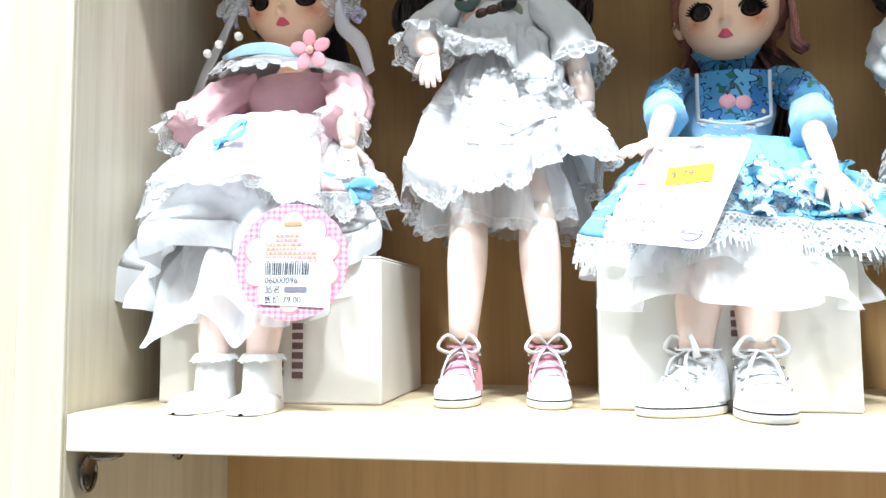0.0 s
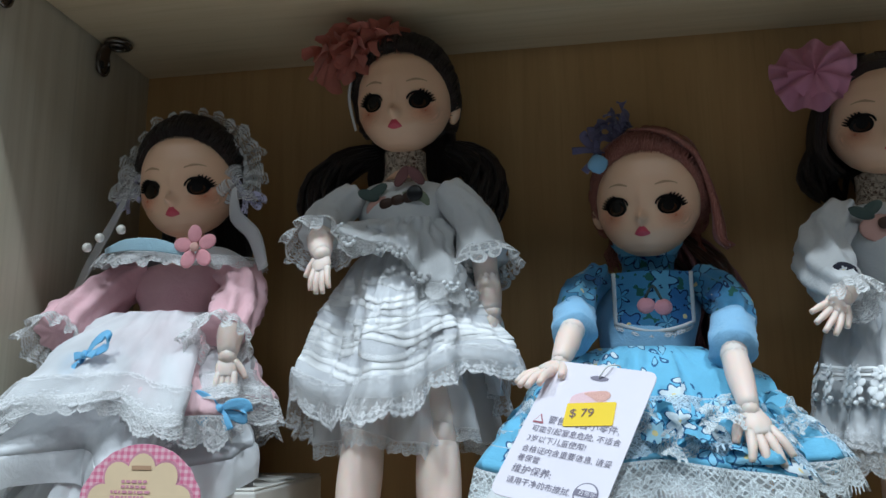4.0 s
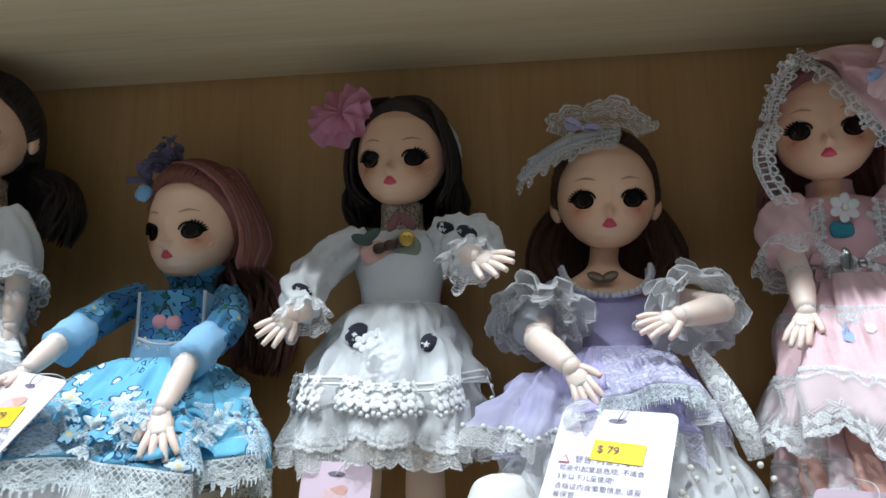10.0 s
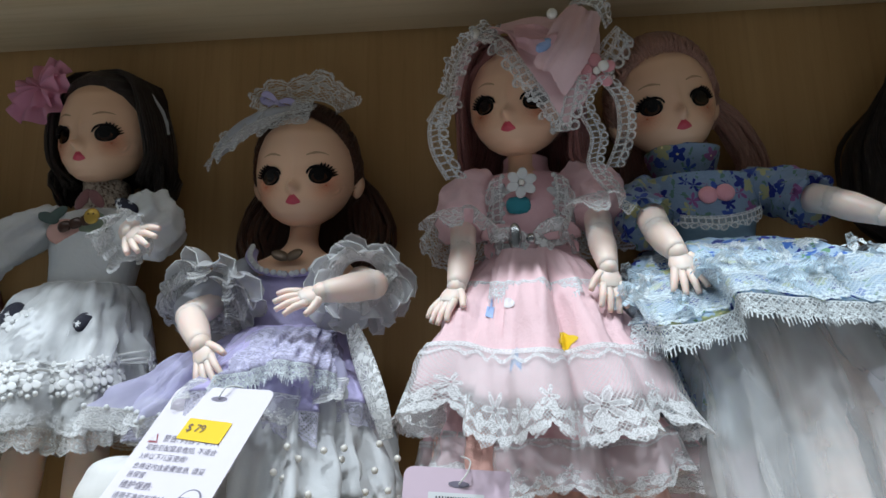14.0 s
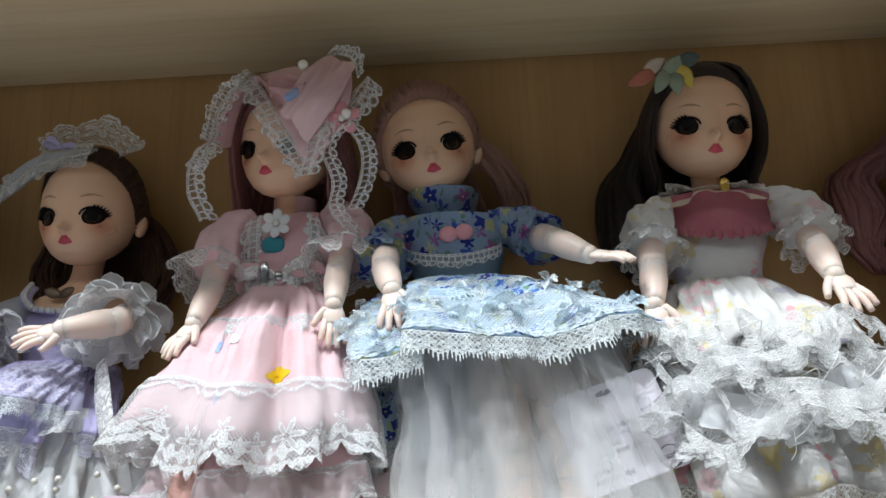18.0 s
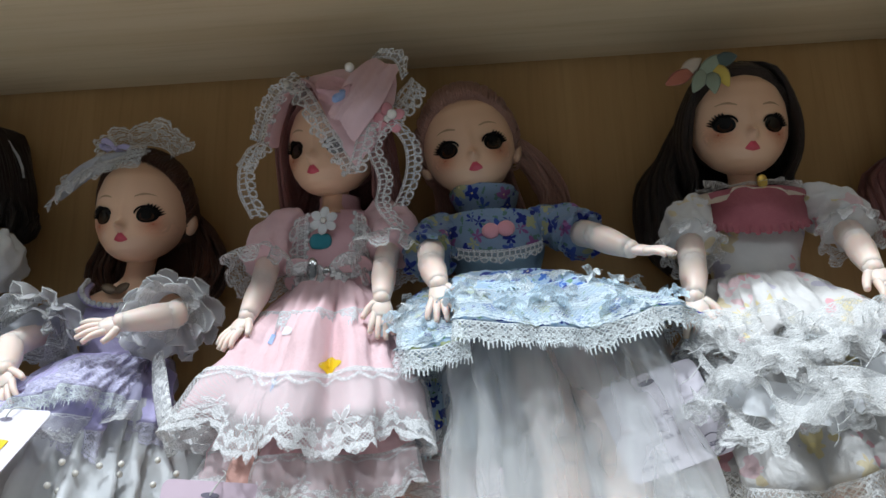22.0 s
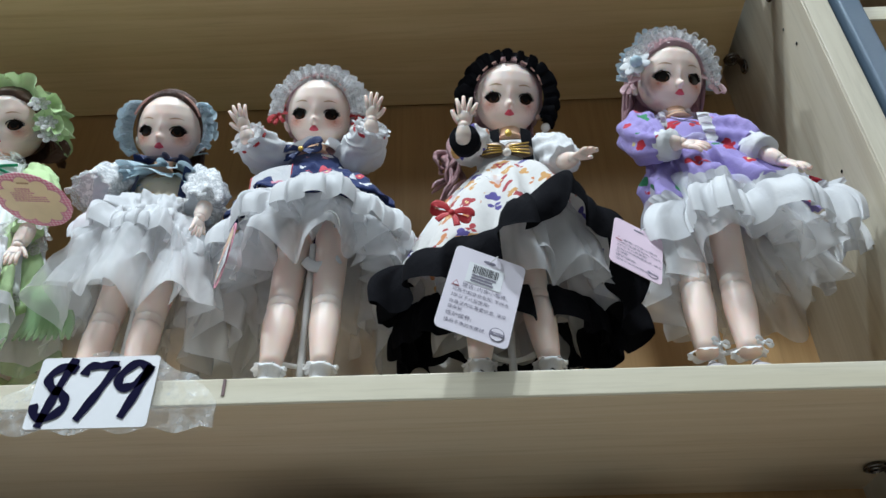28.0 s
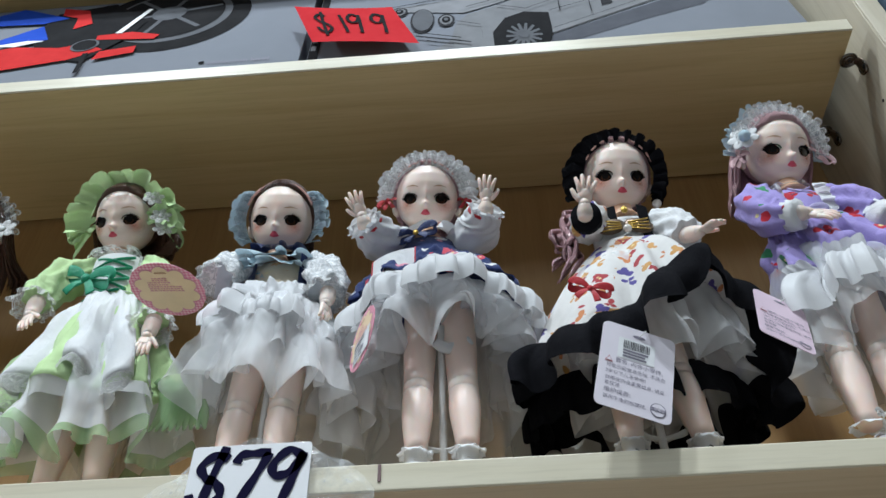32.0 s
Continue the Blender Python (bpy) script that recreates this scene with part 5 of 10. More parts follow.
def applique(b, c, front, button=None):
    """A felt peach, leaves, a chocolate bar and a yellow button, sewn to the chest."""
    x, z = c
    blob(b, (x - 0.010, front - 0.0005, z - 0.009), (0.0105, 0.0018, 0.0075), FELT_PEACH)
    blob(b, (x + 0.006, front - 0.0004, z - 0.006), (0.0095, 0.0018, 0.0080), FELT_MINT)
    for dx, dz, an, m in ((-0.014, 0.001, -35, FELT_GREY), (-0.019, -0.001, 20, FELT_GREY), (0.0, 0.009, -60, ROSE_FELT), (0.008, 0.009, -130, ROSE_FELT)):
        blob(b, (x + dx, front - 0.002, z + dz), (0.0068, 0.0009, 0.0032), m, turn(0, an, 0))
    bar = turn(0, -14, 0)
    for i in range(3):
        o = bar @ V(-0.0075 + 0.0065 * i, 0, 0)
        blob(b, V(x - 0.001, front - 0.0038, z - 0.005) + o, (0.0040, 0.0016, 0.0032), CHOCOLATE, bar, 10, 6, 0.6)
    blob(b, (x + 0.008, front - 0.0055, z - 0.002), (0.0046, 0.0014, 0.0046), button or GOLD)
    for s in () if button else (-1, 1):
        blob(b, (x + 0.008 + s * 0.0014, front - 0.0069, z - 0.001), 0.0005, CHOCOLATE, None, 6, 4)


GREY_GAUZE = fabric("grey_lilac_gauze", (0.64, 0.65, 0.69), (0.56, 0.57, 0.62), 0.35)
LINING = fabric("brown_lining", (0.15, 0.085, 0.06), None, 0.0)
ORGANZA = tulle("white_chiffon_sheer", (0.90, 0.90, 0.92), 0.92)
CHIFFON = fabric("white_chiffon", (0.86, 0.87, 0.89), (0.81, 0.82, 0.85), 0.4, crease=0.25)
GOLD_FELT = fabric("mustard_felt", (0.62, 0.46, 0.10), None, 0.0, 0.95)
ROSE_FELT = fabric("mauve_felt", (0.20, 0.09, 0.09), None, 0.0, 0.95)
SHELF_DOLLS = "dolls along the shelf"


# pink lace dress, sits on a carton
b = Soft()
c = (-0.176, 0.4560, 1.4400)
M = head(b, c, HAIR_DARK, 3, 8, -3, 1.14, (1, 0), side_locks=False, length=0.035)
neck(b, c, 1.392)
bodice(b, (-0.177, 0.462, 1.394), (-0.178, 0.452, 1.352), PINK, 0.031, 0.018)
base, out = ring((-0.177, 0.452, 1.402), 0.024, 0.016, 60, turn(6, 3, 0))
frill(b, base, [(o + V(0, 0, -0.30)).normalized() for o in out], 0.021, WHITE, 5, 0.0012, 0)
edge = frill(b, [p + V(o) * 0.020 + V(0, 0, -0.006) for p, o in zip(base, out)], [(o * 0.6 + V(0, 0, -1)).normalized() for o in out], 0.009, LACE, 22, 0.0018, 40)
tube(b, [(-0.207, 0.424, 1.395), (-0.190, 0.415, 1.396), (-0.172, 0.413, 1.395), (-0.156, 0.416, 1.391)], [0.0015, 0.0032, 0.0034, 0.002], PALE_BLUE, 10, 4, 0.10, (0, 0, 1))
petals(b, (-0.150, 0.415, 1.393), 0.0115, 5, FELT_PINK, FELT_PEACH)
for px, pz in ((-0.206, 1.401), (-0.194, 1.405), (-0.213, 1.396)):
    blob(b, (px, 0.417, pz), 0.0026, PEARL, None, 10, 7)
sleeve(b, [(-0.203, 0.458, 1.386), (-0.215, 0.442, 1.374), (-0.220, 0.422, 1.360), (-0.218, 0.404, 1.350)], [0.011, 0.0125, 0.0120, 0.0105], PINK, LACE, 0.012)
sleeve(b, [(-0.150, 0.458, 1.386), (-0.136, 0.445, 1.375), (-0.131, 0.425, 1.360), (-0.130, 0.409, 1.349)], [0.011, 0.0130, 0.0130, 0.0115], PINK, LACE, 0.014)
arm(b, (-0.128, 0.425, 1.362), (-0.127, 0.412, 1.352), (-0.124, 0.402, 1.336))
hand_bm(b, (-0.124, 0.402, 1.336), (0.06, -0.2, -1), (0.3, -1, 0.1), 0.95, None, 0.4)
hem, w = cloth(b, (-0.178, 0.450, 1.358), (-0.160, 0.416, 1.312), (0.026, 0.020), (0.046, 0.036), PALE_PINK, 8, 0.005, 0.004, 0.6, phase=1.0, seed=3.1)
frill(b, hem, w, 0.016, LACE, 14, 0.003, 70)
hem, w = cloth(b, (-0.180, 0.449, 1.362), (-0.180, 0.408, 1.308), (0.031, 0.025), (0.057, 0.050), APRON, 6, 0.006, 0.006, 0.55, phase=0.4, seed=5.3, tilt=(0.004, 0))
lace_hem(b, cloth.rows, 8.6, 11.4, 11, LACE_BAND, 1.2)
frill(b, [q + V(0, 0.001, 0.004) for q in hem], w, 0.012, LACE, 9, 0.003, 60)
hem, w = cloth(b, (-0.178, 0.440, 1.338), (-0.180, 0.408, 1.284), (0.038, 0.032), (0.058, 0.046), SATIN, 7, 0.008, 0.010, 0.6, phase=2.0, seed=1.7, tilt=(0.006, 0.0))
ruffle(b, hem, 0.004, 0.016, SATIN, 11, 0.0040, 0.8)
hem, w = cloth(b, (-0.180, 0.428, 1.312), (-0.182, 0.398, 1.240), (0.040, 0.032), (0.050, 0.040), TULLE, 11, 0.006, 0.010, 0.8, phase=1.0, seed=8.0)
cloth(b, (-0.180, 0.424, 1.312), (-0.178, 0.400, 1.248), (0.036, 0.030), (0.045, 0.038), TULLE, 9, 0.006, 0.008, 0.8, phase=2.2, seed=2.0)
bow(b, (-0.184, 0.380, 1.336), 0.012, BLUE_RIBBON, turn(-40, -30, -8), 0.5)
bow(b, (-0.122, 0.392, 1.311), 0.012, BLUE_RIBBON, turn(-10, 10, 0), 0.7)
for hx, kx, ax in ((-0.190, -0.191, -0.184), (-0.166, -0.163, -0.159)):
    leg(b, (hx, 0.44, 1.278), (kx, 0.392, 1.272), (ax, 0.372, 1.222), 0.0115)
    slipper(b, ax, 0.372, LOW, -14 if ax < -0.17 else 4, SHOE_WHITE, None, 0.036, 0.0230)
    column(b, [(ax, 0.374, LOW + 0.004, 0.0105, 0.0115), (ax, 0.374, LOW + 0.012, 0.0098, 0.0100), (ax, 0.374, LOW + 0.022, 0.0094, 0.0094), (ax, 0.374, LOW + 0.027, 0.0100, 0.0100)], SHOE_WHITE, 24)
    bb, oo = ring((ax, 0.374, LOW + 0.027), 0.0098, 0.0098, 30)
    frill(b, bb, [(o * 0.6 + V(0, 0, -1)).normalized() for o in oo], 0.004, WHITE, 8, 0.0008)
headband(b, M, FINE_LACE, 0.0285, 0.012, 15, 0.0042, 0, -4, 184, -8, 0.0)
headband(b, M, WHITE, 0.0280, 0.004, 15, 0.0022, 0, -4, 184, -8, -0.002)
for s, px, pz in ((-1, -0.0305, 0.003), (1, 0.029, -0.002)):
    bb, oo = ring(M @ V(px, -0.006, pz), 0.002, 0.002, 20, M.to_3x3().normalized() @ turn(78, 0, s * 30))
    frill(b, bb, oo, 0.012, LACE, 5, 0.004, 16)
    bow(b, M @ V(px, -0.004, pz - 0.006), 0.010, LILAC_LACE, turn(0, s * 30, s * 25), 1.0)
for s, pts in ((-1, [(-0.207, 0.447, 1.440), (-0.217, 0.444, 1.415), (-0.226, 0.440, 1.392), (-0.233, 0.438, 1.372)]), (1, [(-0.143, 0.442, 1.432), (-0.139, 0.437, 1.415), (-0.128, 0.437, 1.403), (-0.122, 0.437, 1.385)])):
    tube(b, pts, [0.002, 0.005, 0.0055, 0.004], SOFT_TULLE, 8, 5, 0.15, (1, -0.5, 0))
b.finish("fashion_doll", (-0.176, 0.43, LOW), "seated doll in a pink lace dress with a ruffled white headband", "doll", SHELF_DOLLS)

# white tucked dress, stands in pink sneakers
b = Soft()
c = (-0.051, 0.4670, 1.4860)
M = head(b, c, HAIR_DARK, -2, 8, 0, 1.12, (0, 1), side_locks=False, length=0.03)
neck(b, c, 1.438)
column(b, [(-0.052, 0.473, 1.434, 0.017, 0.014), (-0.052, 0.473, 1.442, 0.0125, 0.012), (-0.052, 0.472, 1.456, 0.012, 0.0115)], BEIGE_LACE)
column(b, [(-0.052, 0.473, 1.434, 0.0165, 0.0135), (-0.052, 0.473, 1.442, 0.012, 0.0115), (-0.052, 0.472, 1.455, 0.0115, 0.011)], LINING)
for s, pts in ((-1, [(-0.072, 0.487, 1.462), (-0.094, 0.486, 1.454), (-0.106, 0.482, 1.436), (-0.101, 0.480, 1.415), (-0.090, 0.48, 1.404)]), (1, [(-0.030, 0.487, 1.462), (-0.012, 0.487, 1.452), (-0.006, 0.484, 1.436), (-0.010, 0.482, 1.416)])):
    tress(b, pts, [0.005, 0.0105, 0.0125, 0.0115, 0.005][:len(pts)], HAIR_DARK, 60, 0.0015, 0.0010, keep=0.9)
bodice(b, (-0.052, 0.474, 1.438), (-0.051, 0.462, 1.385), WHITE, 0.028, 0.018)
applique(b, (-0.050, 1.428), 0.4555, SHOE_BLACK)
# elbow-length cape with crochet rim
hem, w = cloth(b, (-0.051, 0.468, 1.413), (-0.049, 0.453, 1.388), (0.0265, 0.0190), (0.039, 0.032), WHITE, 6, 0.005, 0.010, 0.7, phase=0.7, seed=4.4, tilt=(-0.012, 0.002))
frill(b, hem, w, 0.009, LACE, 9, 0.003, 44)
crochet(b, hem, 6, 0.0042, WHITE)
sleeve(b, [(-0.079, 0.462, 1.428), (-0.091, 0.448, 1.413), (-0.089, 0.430, 1.400)], [0.010, 0.0118, 0.0110], WHITE, LACE, 0.015, 0.06, 22, 7, 0.004)
arm(b, (-0.089, 0.44, 1.405), (-0.087, 0.425, 1.396), (-0.081, 0.412, 1.386))
hand_bm(b, (-0.081, 0.412, 1.386), (0.05, -0.35, -1), (-0.2, -1, 0.1), 0.95, None, 0.5, -1)
sleeve(b, [(-0.025, 0.462, 1.428), (-0.010, 0.450, 1.408), (-0.004, 0.440, 1.386)], [0.010, 0.0122, 0.0145], WHITE, THICK_LACE, 0.012, 0.06, 14, 5, 0.003)
arm(b, (-0.006, 0.446, 1.40), (-0.002, 0.440, 1.375), (0.001, 0.434, 1.358))
hand_bm(b, (0.001, 0.434, 1.358), (0.1, -0.1, -1), (1, -0.6, 0), 0.9, None, 0.2)
hem, w = cloth(b, (-0.051, 0.460, 1.392), (-0.046, 0.440, 1.317), (0.022, 0.018), (0.050, 0.040), CHIFFON, 5, 0.006, 0.008, 0.6, phase=2.4, seed=6.6, tilt=(0.006, -0.006))
tucks = cloth.rows
lace_hem(b, tucks, 10.4, 13.2, 17, LACE_BAND, 0.8)
for k in range(15):
    # stitched tucks round the skirt
    tuck(b, tucks, 1.6 + 0.58 * k, THREAD if k % 3 else WHITE, k * 0.8 + 0.4 * math.sin(k * 2.1))
hem, w = cloth(b, (-0.051, 0.462, 1.37), (-0.048, 0.452, 1.298), (0.026, 0.022), (0.044, 0.036), SOFT_TULLE, 9, 0.004, 0.004, 0.7, phase=0.4, seed=9.0)
frill(b, hem, w, 0.008, FINE_LACE, 12, 0.002, 44)
for hx, ax, yw in ((-0.063, -0.065, -8), (-0.030, -0.022, 10)):
    leg(b, (hx, 0.452, 1.345), (hx + (ax - hx) * 0.4, 0.432, 1.297), (ax, 0.412, 1.232), 0.0118)
    sneaker(b, ax, 0.410, LOW, yw, CANVAS_PINK, 0.032, 0.0215)
for k in range(7):
    bb, oo = ring(M @ V(-0.012 - 0.004 * k + 0.010 * (k % 2), -0.004 - 0.001 * k, 0.034 - 0.0012 * k), 0.003, 0.003, 22, turn(40 + 30 * (k % 3), -30 + 22 * (k % 4), k * 40))
    frill(b, bb, oo, 0.0165, CORAL_TULLE, 6, 0.006)
tube(b, [M @ V(p) for p in ((-0.026, -0.004, -0.014), (-0.0285, -0.006, 0.004), (-0.024, -0.006, 0.020))], [0.0016, 0.0022, 0.0018], WHITE, 8, 4, 0.4)
b.finish("fashion_doll", (-0.045, 0.43, LOW), "standing doll in a tucked white dress and pink canvas sneakers", "doll", SHELF_DOLLS)

# blue flowered dress, sits on a carton
b = Soft()
c = (0.084, 0.4780, 1.4230)
M = head(b, c, HAIR_CORAL, -13, 8, 2, 1.14, (1, 0), side_locks=False, length=0.012)
for k in range(20):
    q = 0.0012 * k
    tube(b, [M @ V(p) for p in ((-0.006 + 0.0003 * k, -0.011 + q, 0.0325), (-0.020, -0.008 + q, 0.0235), (-0.0262, -0.002 + q, 0.008), (-0.0255, 0.006 + 0.8 * q, -0.010))], [0.0008, 0.0018, 0.0020, 0.0006], (HAIR_CORAL, HAIR_ROSE)[k % 5 == 0], 6, 4, 0.7, None, 1.5)
for k in range(46):
    q, e = 0.00068 * k, math.sin(k * 2.3)
    pts = [(-0.007 + 0.0003 * k, -0.0105 + q, 0.0330), (0.009 + 0.0002 * k, -0.0150 + q, 0.0300 + 0.0006 * e), (0.0232, -0.0115 + q, 0.0190), (0.0290, -0.0050 + q, 0.002), (0.0312 + 0.0010 * e, -0.005 + q, -0.011), (0.0322 + 0.0016 * e, -0.009 + 0.8 * q, -0.0205), (0.0365 + 0.0018 * e, -0.014 + 0.7 * q, -0.0245 + 0.001 * e)]
    tube(b, [M @ V(p) for p in pts], [0.0006, 0.0015, 0.0018, 0.0019, 0.0018, 0.0014, 0.0003], (HAIR_CORAL, HAIR_CORAL, HAIR_ROSE, HAIR_CORAL, HAIR_PINK, HAIR_CORAL, HAIR_CORAL)[k % 7], 6, 4, 0.75, None, 1.5)
tress(b, [(0.096, 0.500, 1.405), (0.112, 0.502, 1.385), (0.122, 0.500, 1.362), (0.120, 0.496, 1.335)], [0.008, 0.017, 0.020, 0.016], (HAIR_ROSE, HAIR_BROWN), 60, 0.0015, 0.0010)
neck(b, c, 1.380)
column(b, [(0.082, 0.484, 1.378, 0.017, 0.014), (0.082, 0.483, 1.386, 0.0135, 0.0125), (0.082, 0.481, 1.393, 0.0155, 0.0145)], BLUE_PRINT_DARK, 40, 4, 0.10)
bb, oo = ring((0.082, 0.481, 1.392), 0.0150, 0.0140, 40, turn(8, 0, 0))
frill(b, bb, [(v * 0.55 + V(0, 0, 1)).normalized() for v in oo], 0.009, BLUE_PRINT, 5, 0.002, 0, droop=0.0)
bodice(b, (0.081, 0.484, 1.381), (0.077, 0.464, 1.330), SKY, 0.029, 0.0185, 0.023, 0.019)
rim = patch(b, (0.081, 0.477), 0.0285, 0.0230, -128, -50, 1.379, 1.353, BLUE_PRINT_DARK, 0.0022, bow_=-0.005)
frill(b, rim, [V(0, -0.3, -1)] * 7 + [V(0, -0.4, -1)] * (len(rim) - 14) + [V(0, -0.3, -1)] * 7, 0.0035, THICK_LACE, 10, 0.001, 40, False)
tube(b, rim, [0.0012] * len(rim), WHITE, 6, 1)
for px, pz in ((0.0775, 1.3612), (0.0855, 1.3602)):
    blob(b, (px, 0.4525, pz), (0.0048, 0.0016, 0.0044), FELT_PINK, None, 12, 8)
tube(b, [(0.077, 0.452, 1.365), (0.081, 0.4515, 1.371), (0.085, 0.452, 1.364)], [0.0007] * 3, FELT_GREY, 6, 4)
for s, pts, rad, cuffp in ((-1, [(0.055, 0.475, 1.379), (0.044, 0.454, 1.367), (0.041, 0.432, 1.353)], [0.0095, 0.0102, 0.0096], [(0.041, 0.435, 1.355), (0.041, 0.418, 1.344)]), (1, [(0.108, 0.475, 1.377), (0.118, 0.453, 1.362), (0.115, 0.432, 1.346)], [0.0095, 0.0102, 0.0096], [(0.115, 0.435, 1.349), (0.111, 0.416, 1.335)])):
    sleeve(b, pts, rad, BLUE_PRINT_DARK)
    tube(b, cuffp, [0.0106, 0.0110], SKY, 32, 6, 0.94, None, 0.5, 0.05, 5)
arm(b, (0.041, 0.43, 1.354), (0.040, 0.416, 1.346), (0.034, 0.400, 1.330), 0.0056)
hand_bm(b, (0.034, 0.400, 1.330), (-0.55, -0.6, -0.35), (-0.2, -0.3, 1), 1.1, None, 0.9)
arm(b, (0.115, 0.43, 1.347), (0.111, 0.414, 1.333), (0.111, 0.390, 1.309), 0.0056)
hand_bm(b, (0.111, 0.390, 1.309), (0.22, -0.45, -0.75), (0.1, -0.8, 0.5), 1.15, None, 1.2, -1)
hem, w = cloth(b, (0.077, 0.462, 1.340), (0.073, 0.422, 1.292), (0.026, 0.021), (0.066, 0.046), BLUE_PRINT, 6, 0.006, 0.004, 0.55, phase=0.6, seed=2.6)
skirt = cloth.rows
tiers(b, skirt, (6, 9), 0.014, (BLUE_LACE, COMB_LACE), 10, 0.0040, droop=0.15)
hem, w = cloth(b, (0.077, 0.456, 1.325), (0.075, 0.420, 1.286), (0.040, 0.032), (0.074, 0.049), BLUE_PRINT, 7, 0.006, 0.004, 0.6, phase=2.1, seed=7.2)
tiers(b, cloth.rows, (7, 9), 0.016, (BLUE_LACE, BLUE_LACE), 11, 0.0036, droop=0.1)
frill(b, hem, w, 0.021, COMB_LACE, 8, 0.0026, droop=0.1)
ruffle(b, cloth.rows[6], 0.005, 0.018, BLUE_PRINT, 13, 0.0038, 0.4)
for k in range(18):
    # crumpled puffs of lace along the flounce
    a = radians(200 + 145 * k / 17)
    rr = 1 + 0.08 * math.sin(k * 3.1)
    bb, oo = ring((0.075 + 0.060 * rr * math.cos(a), 0.424 + 0.041 * rr * math.sin(a), 1.303 + 0.007 * math.sin(k * 1.9)), 0.002, 0.002, 16, turn(60 + 20 * math.sin(k), 15 * math.cos(k * 2), math.degrees(a) + 90))
    frill(b, bb, oo, 0.0085, COMB_LACE if k % 2 else BLUE_PRINT, 4, 0.004, 14)
hem, w = cloth(b, (0.066, 0.43, 1.300), (0.064, 0.398, 1.250), (0.046, 0.034), (0.056, 0.042), SOFT_TULLE, 11, 0.005, 0.004, 0.8, phase=1.4, seed=3.9)
hem, w = cloth(b, (0.066, 0.43, 1.298), (0.055, 0.405, 1.266), (0.046, 0.034), (0.054, 0.040), TULLE, 11, 0.004, 0.004, 0.8, phase=0.2, seed=5.9)
for hx, ax, ay, yw in ((0.052, 0.047, 0.381, -58), (0.078, 0.073, 0.377, 3)):
    leg(b, (hx, 0.45, 1.275), (hx, 0.392, 1.268), (ax, ay, 1.228), 0.0118)
    sneaker(b, ax, ay, LOW, yw, WHITE, 0.037, 0.0245, WHITE)
bow(b, M @ V(-0.022, -0.010, 0.024), 0.011, GREY_LILAC, turn(0, 62, 10), 1.1)
for k in range(4):
    bb, oo = ring(M @ V(-0.018 + 0.003 * k, -0.008, 0.034 + 0.003 * k), 0.002, 0.002, 14, turn(70 - 20 * k, 30 * k, 0))
    frill(b, bb, oo, 0.007, GREY_LILAC, 5, 0.003)
blob(b, M @ V(-0.0205, -0.0165, 0.017), (0.0052, 0.0018, 0.0052), SKY, turn(0, 32, 0), 8, 6, 0.5)
b.finish("fashion_doll", (0.075, 0.43, LOW), "seated doll in a blue flowered dress with coral hair", "doll", SHELF_DOLLS)

# white dress with crochet flowers and a pink fan flower
b = Soft()
c = (0.210, 0.4870, 1.4640)
M = head(b, c, HAIR_DARK, -7, 8, 2, 1.12, (0, 0), lock=13, length=0.006, spread=-0.006, part_x=-0.004)
for k in range(12):
    a = radians(-10 + 200 * k / 11)
    tress(b, [M @ V(0.027 * math.cos(a), 0.002 + 0.024 * max(0, math.sin(a)), -0.012), M @ V(0.031 * math.cos(a), 0.004 + 0.028 * max(0, math.sin(a)), -0.026), M @ V(0.027 * math.cos(a), 0.002 + 0.022 * max(0, math.sin(a)), -0.037)], [0.005, 0.007, 0.003], HAIR_DARK, 12, 0.0014, 0.0005, k)
neck(b, c, 1.412)
column(b, [(0.209, 0.493, 1.412, 0.0185, 0.015), (0.209, 0.492, 1.420, 0.0135, 0.0125), (0.209, 0.491, 1.434, 0.0130, 0.012)], BEIGE_LACE)
column(b, [(0.209, 0.493, 1.412, 0.018, 0.0145), (0.209, 0.492, 1.420, 0.013, 0.012), (0.209, 0.491, 1.433, 0.0125, 0.0115)], LINING)
bodice(b, (0.209, 0.492, 1.417), (0.210, 0.480, 1.366), WHITE, 0.030, 0.0185, 0.023, 0.019)
applique(b, (0.208, 1.409), 0.4700)
sleeve(b, [(0.185, 0.486, 1.411), (0.168, 0.466, 1.393), (0.163, 0.443, 1.374), (0.167, 0.430, 1.362)], [0.011, 0.0128, 0.0132, 0.009], WHITE, LACE, 0.012)
arm(b, (0.166, 0.45, 1.38), (0.166, 0.434, 1.364), (0.162, 0.426, 1.359))
hand_bm(b, (0.162, 0.426, 1.359), (-0.55, -0.5, -0.6), (0.5, -1, 0.4), 1.0, None, 1.1)
sleeve(b, [(0.234, 0.486, 1.413), (0.249, 0.470, 1.403), (0.256, 0.448, 1.394), (0.255, 0.432, 1.388)], [0.012, 0.0165, 0.0165, 0.010], WHITE, LACE, 0.013)
arm(b, (0.255, 0.45, 1.395), (0.255, 0.434, 1.389), (0.258, 0.425, 1.386))
hand_bm(b, (0.258, 0.425, 1.386), (0.68, -0.55, -0.30), (-0.3, -1, 0.5), 1.05, None, 1.1, -1)
for px, py, pz in ((0.166, 0.428, 1.372), (0.253, 0.4315, 1.401), (0.240, 0.4530, 1.409)):
    blob(b, (px, py, pz), (0.0060, 0.0025, 0.0036), SPOT_LACE, turn(20, 25, 0))
hem, w = cloth(b, (0.210, 0.478, 1.370), (0.208, 0.451, 1.293), (0.0235, 0.0195), (0.0485, 0.041), WHITE, 8, 0.005, 0.002, 0.55, phase=1.1, seed=1.2)
frill(b, hem, w, 0.013, FINE_LACE, 11, 0.003, 60)
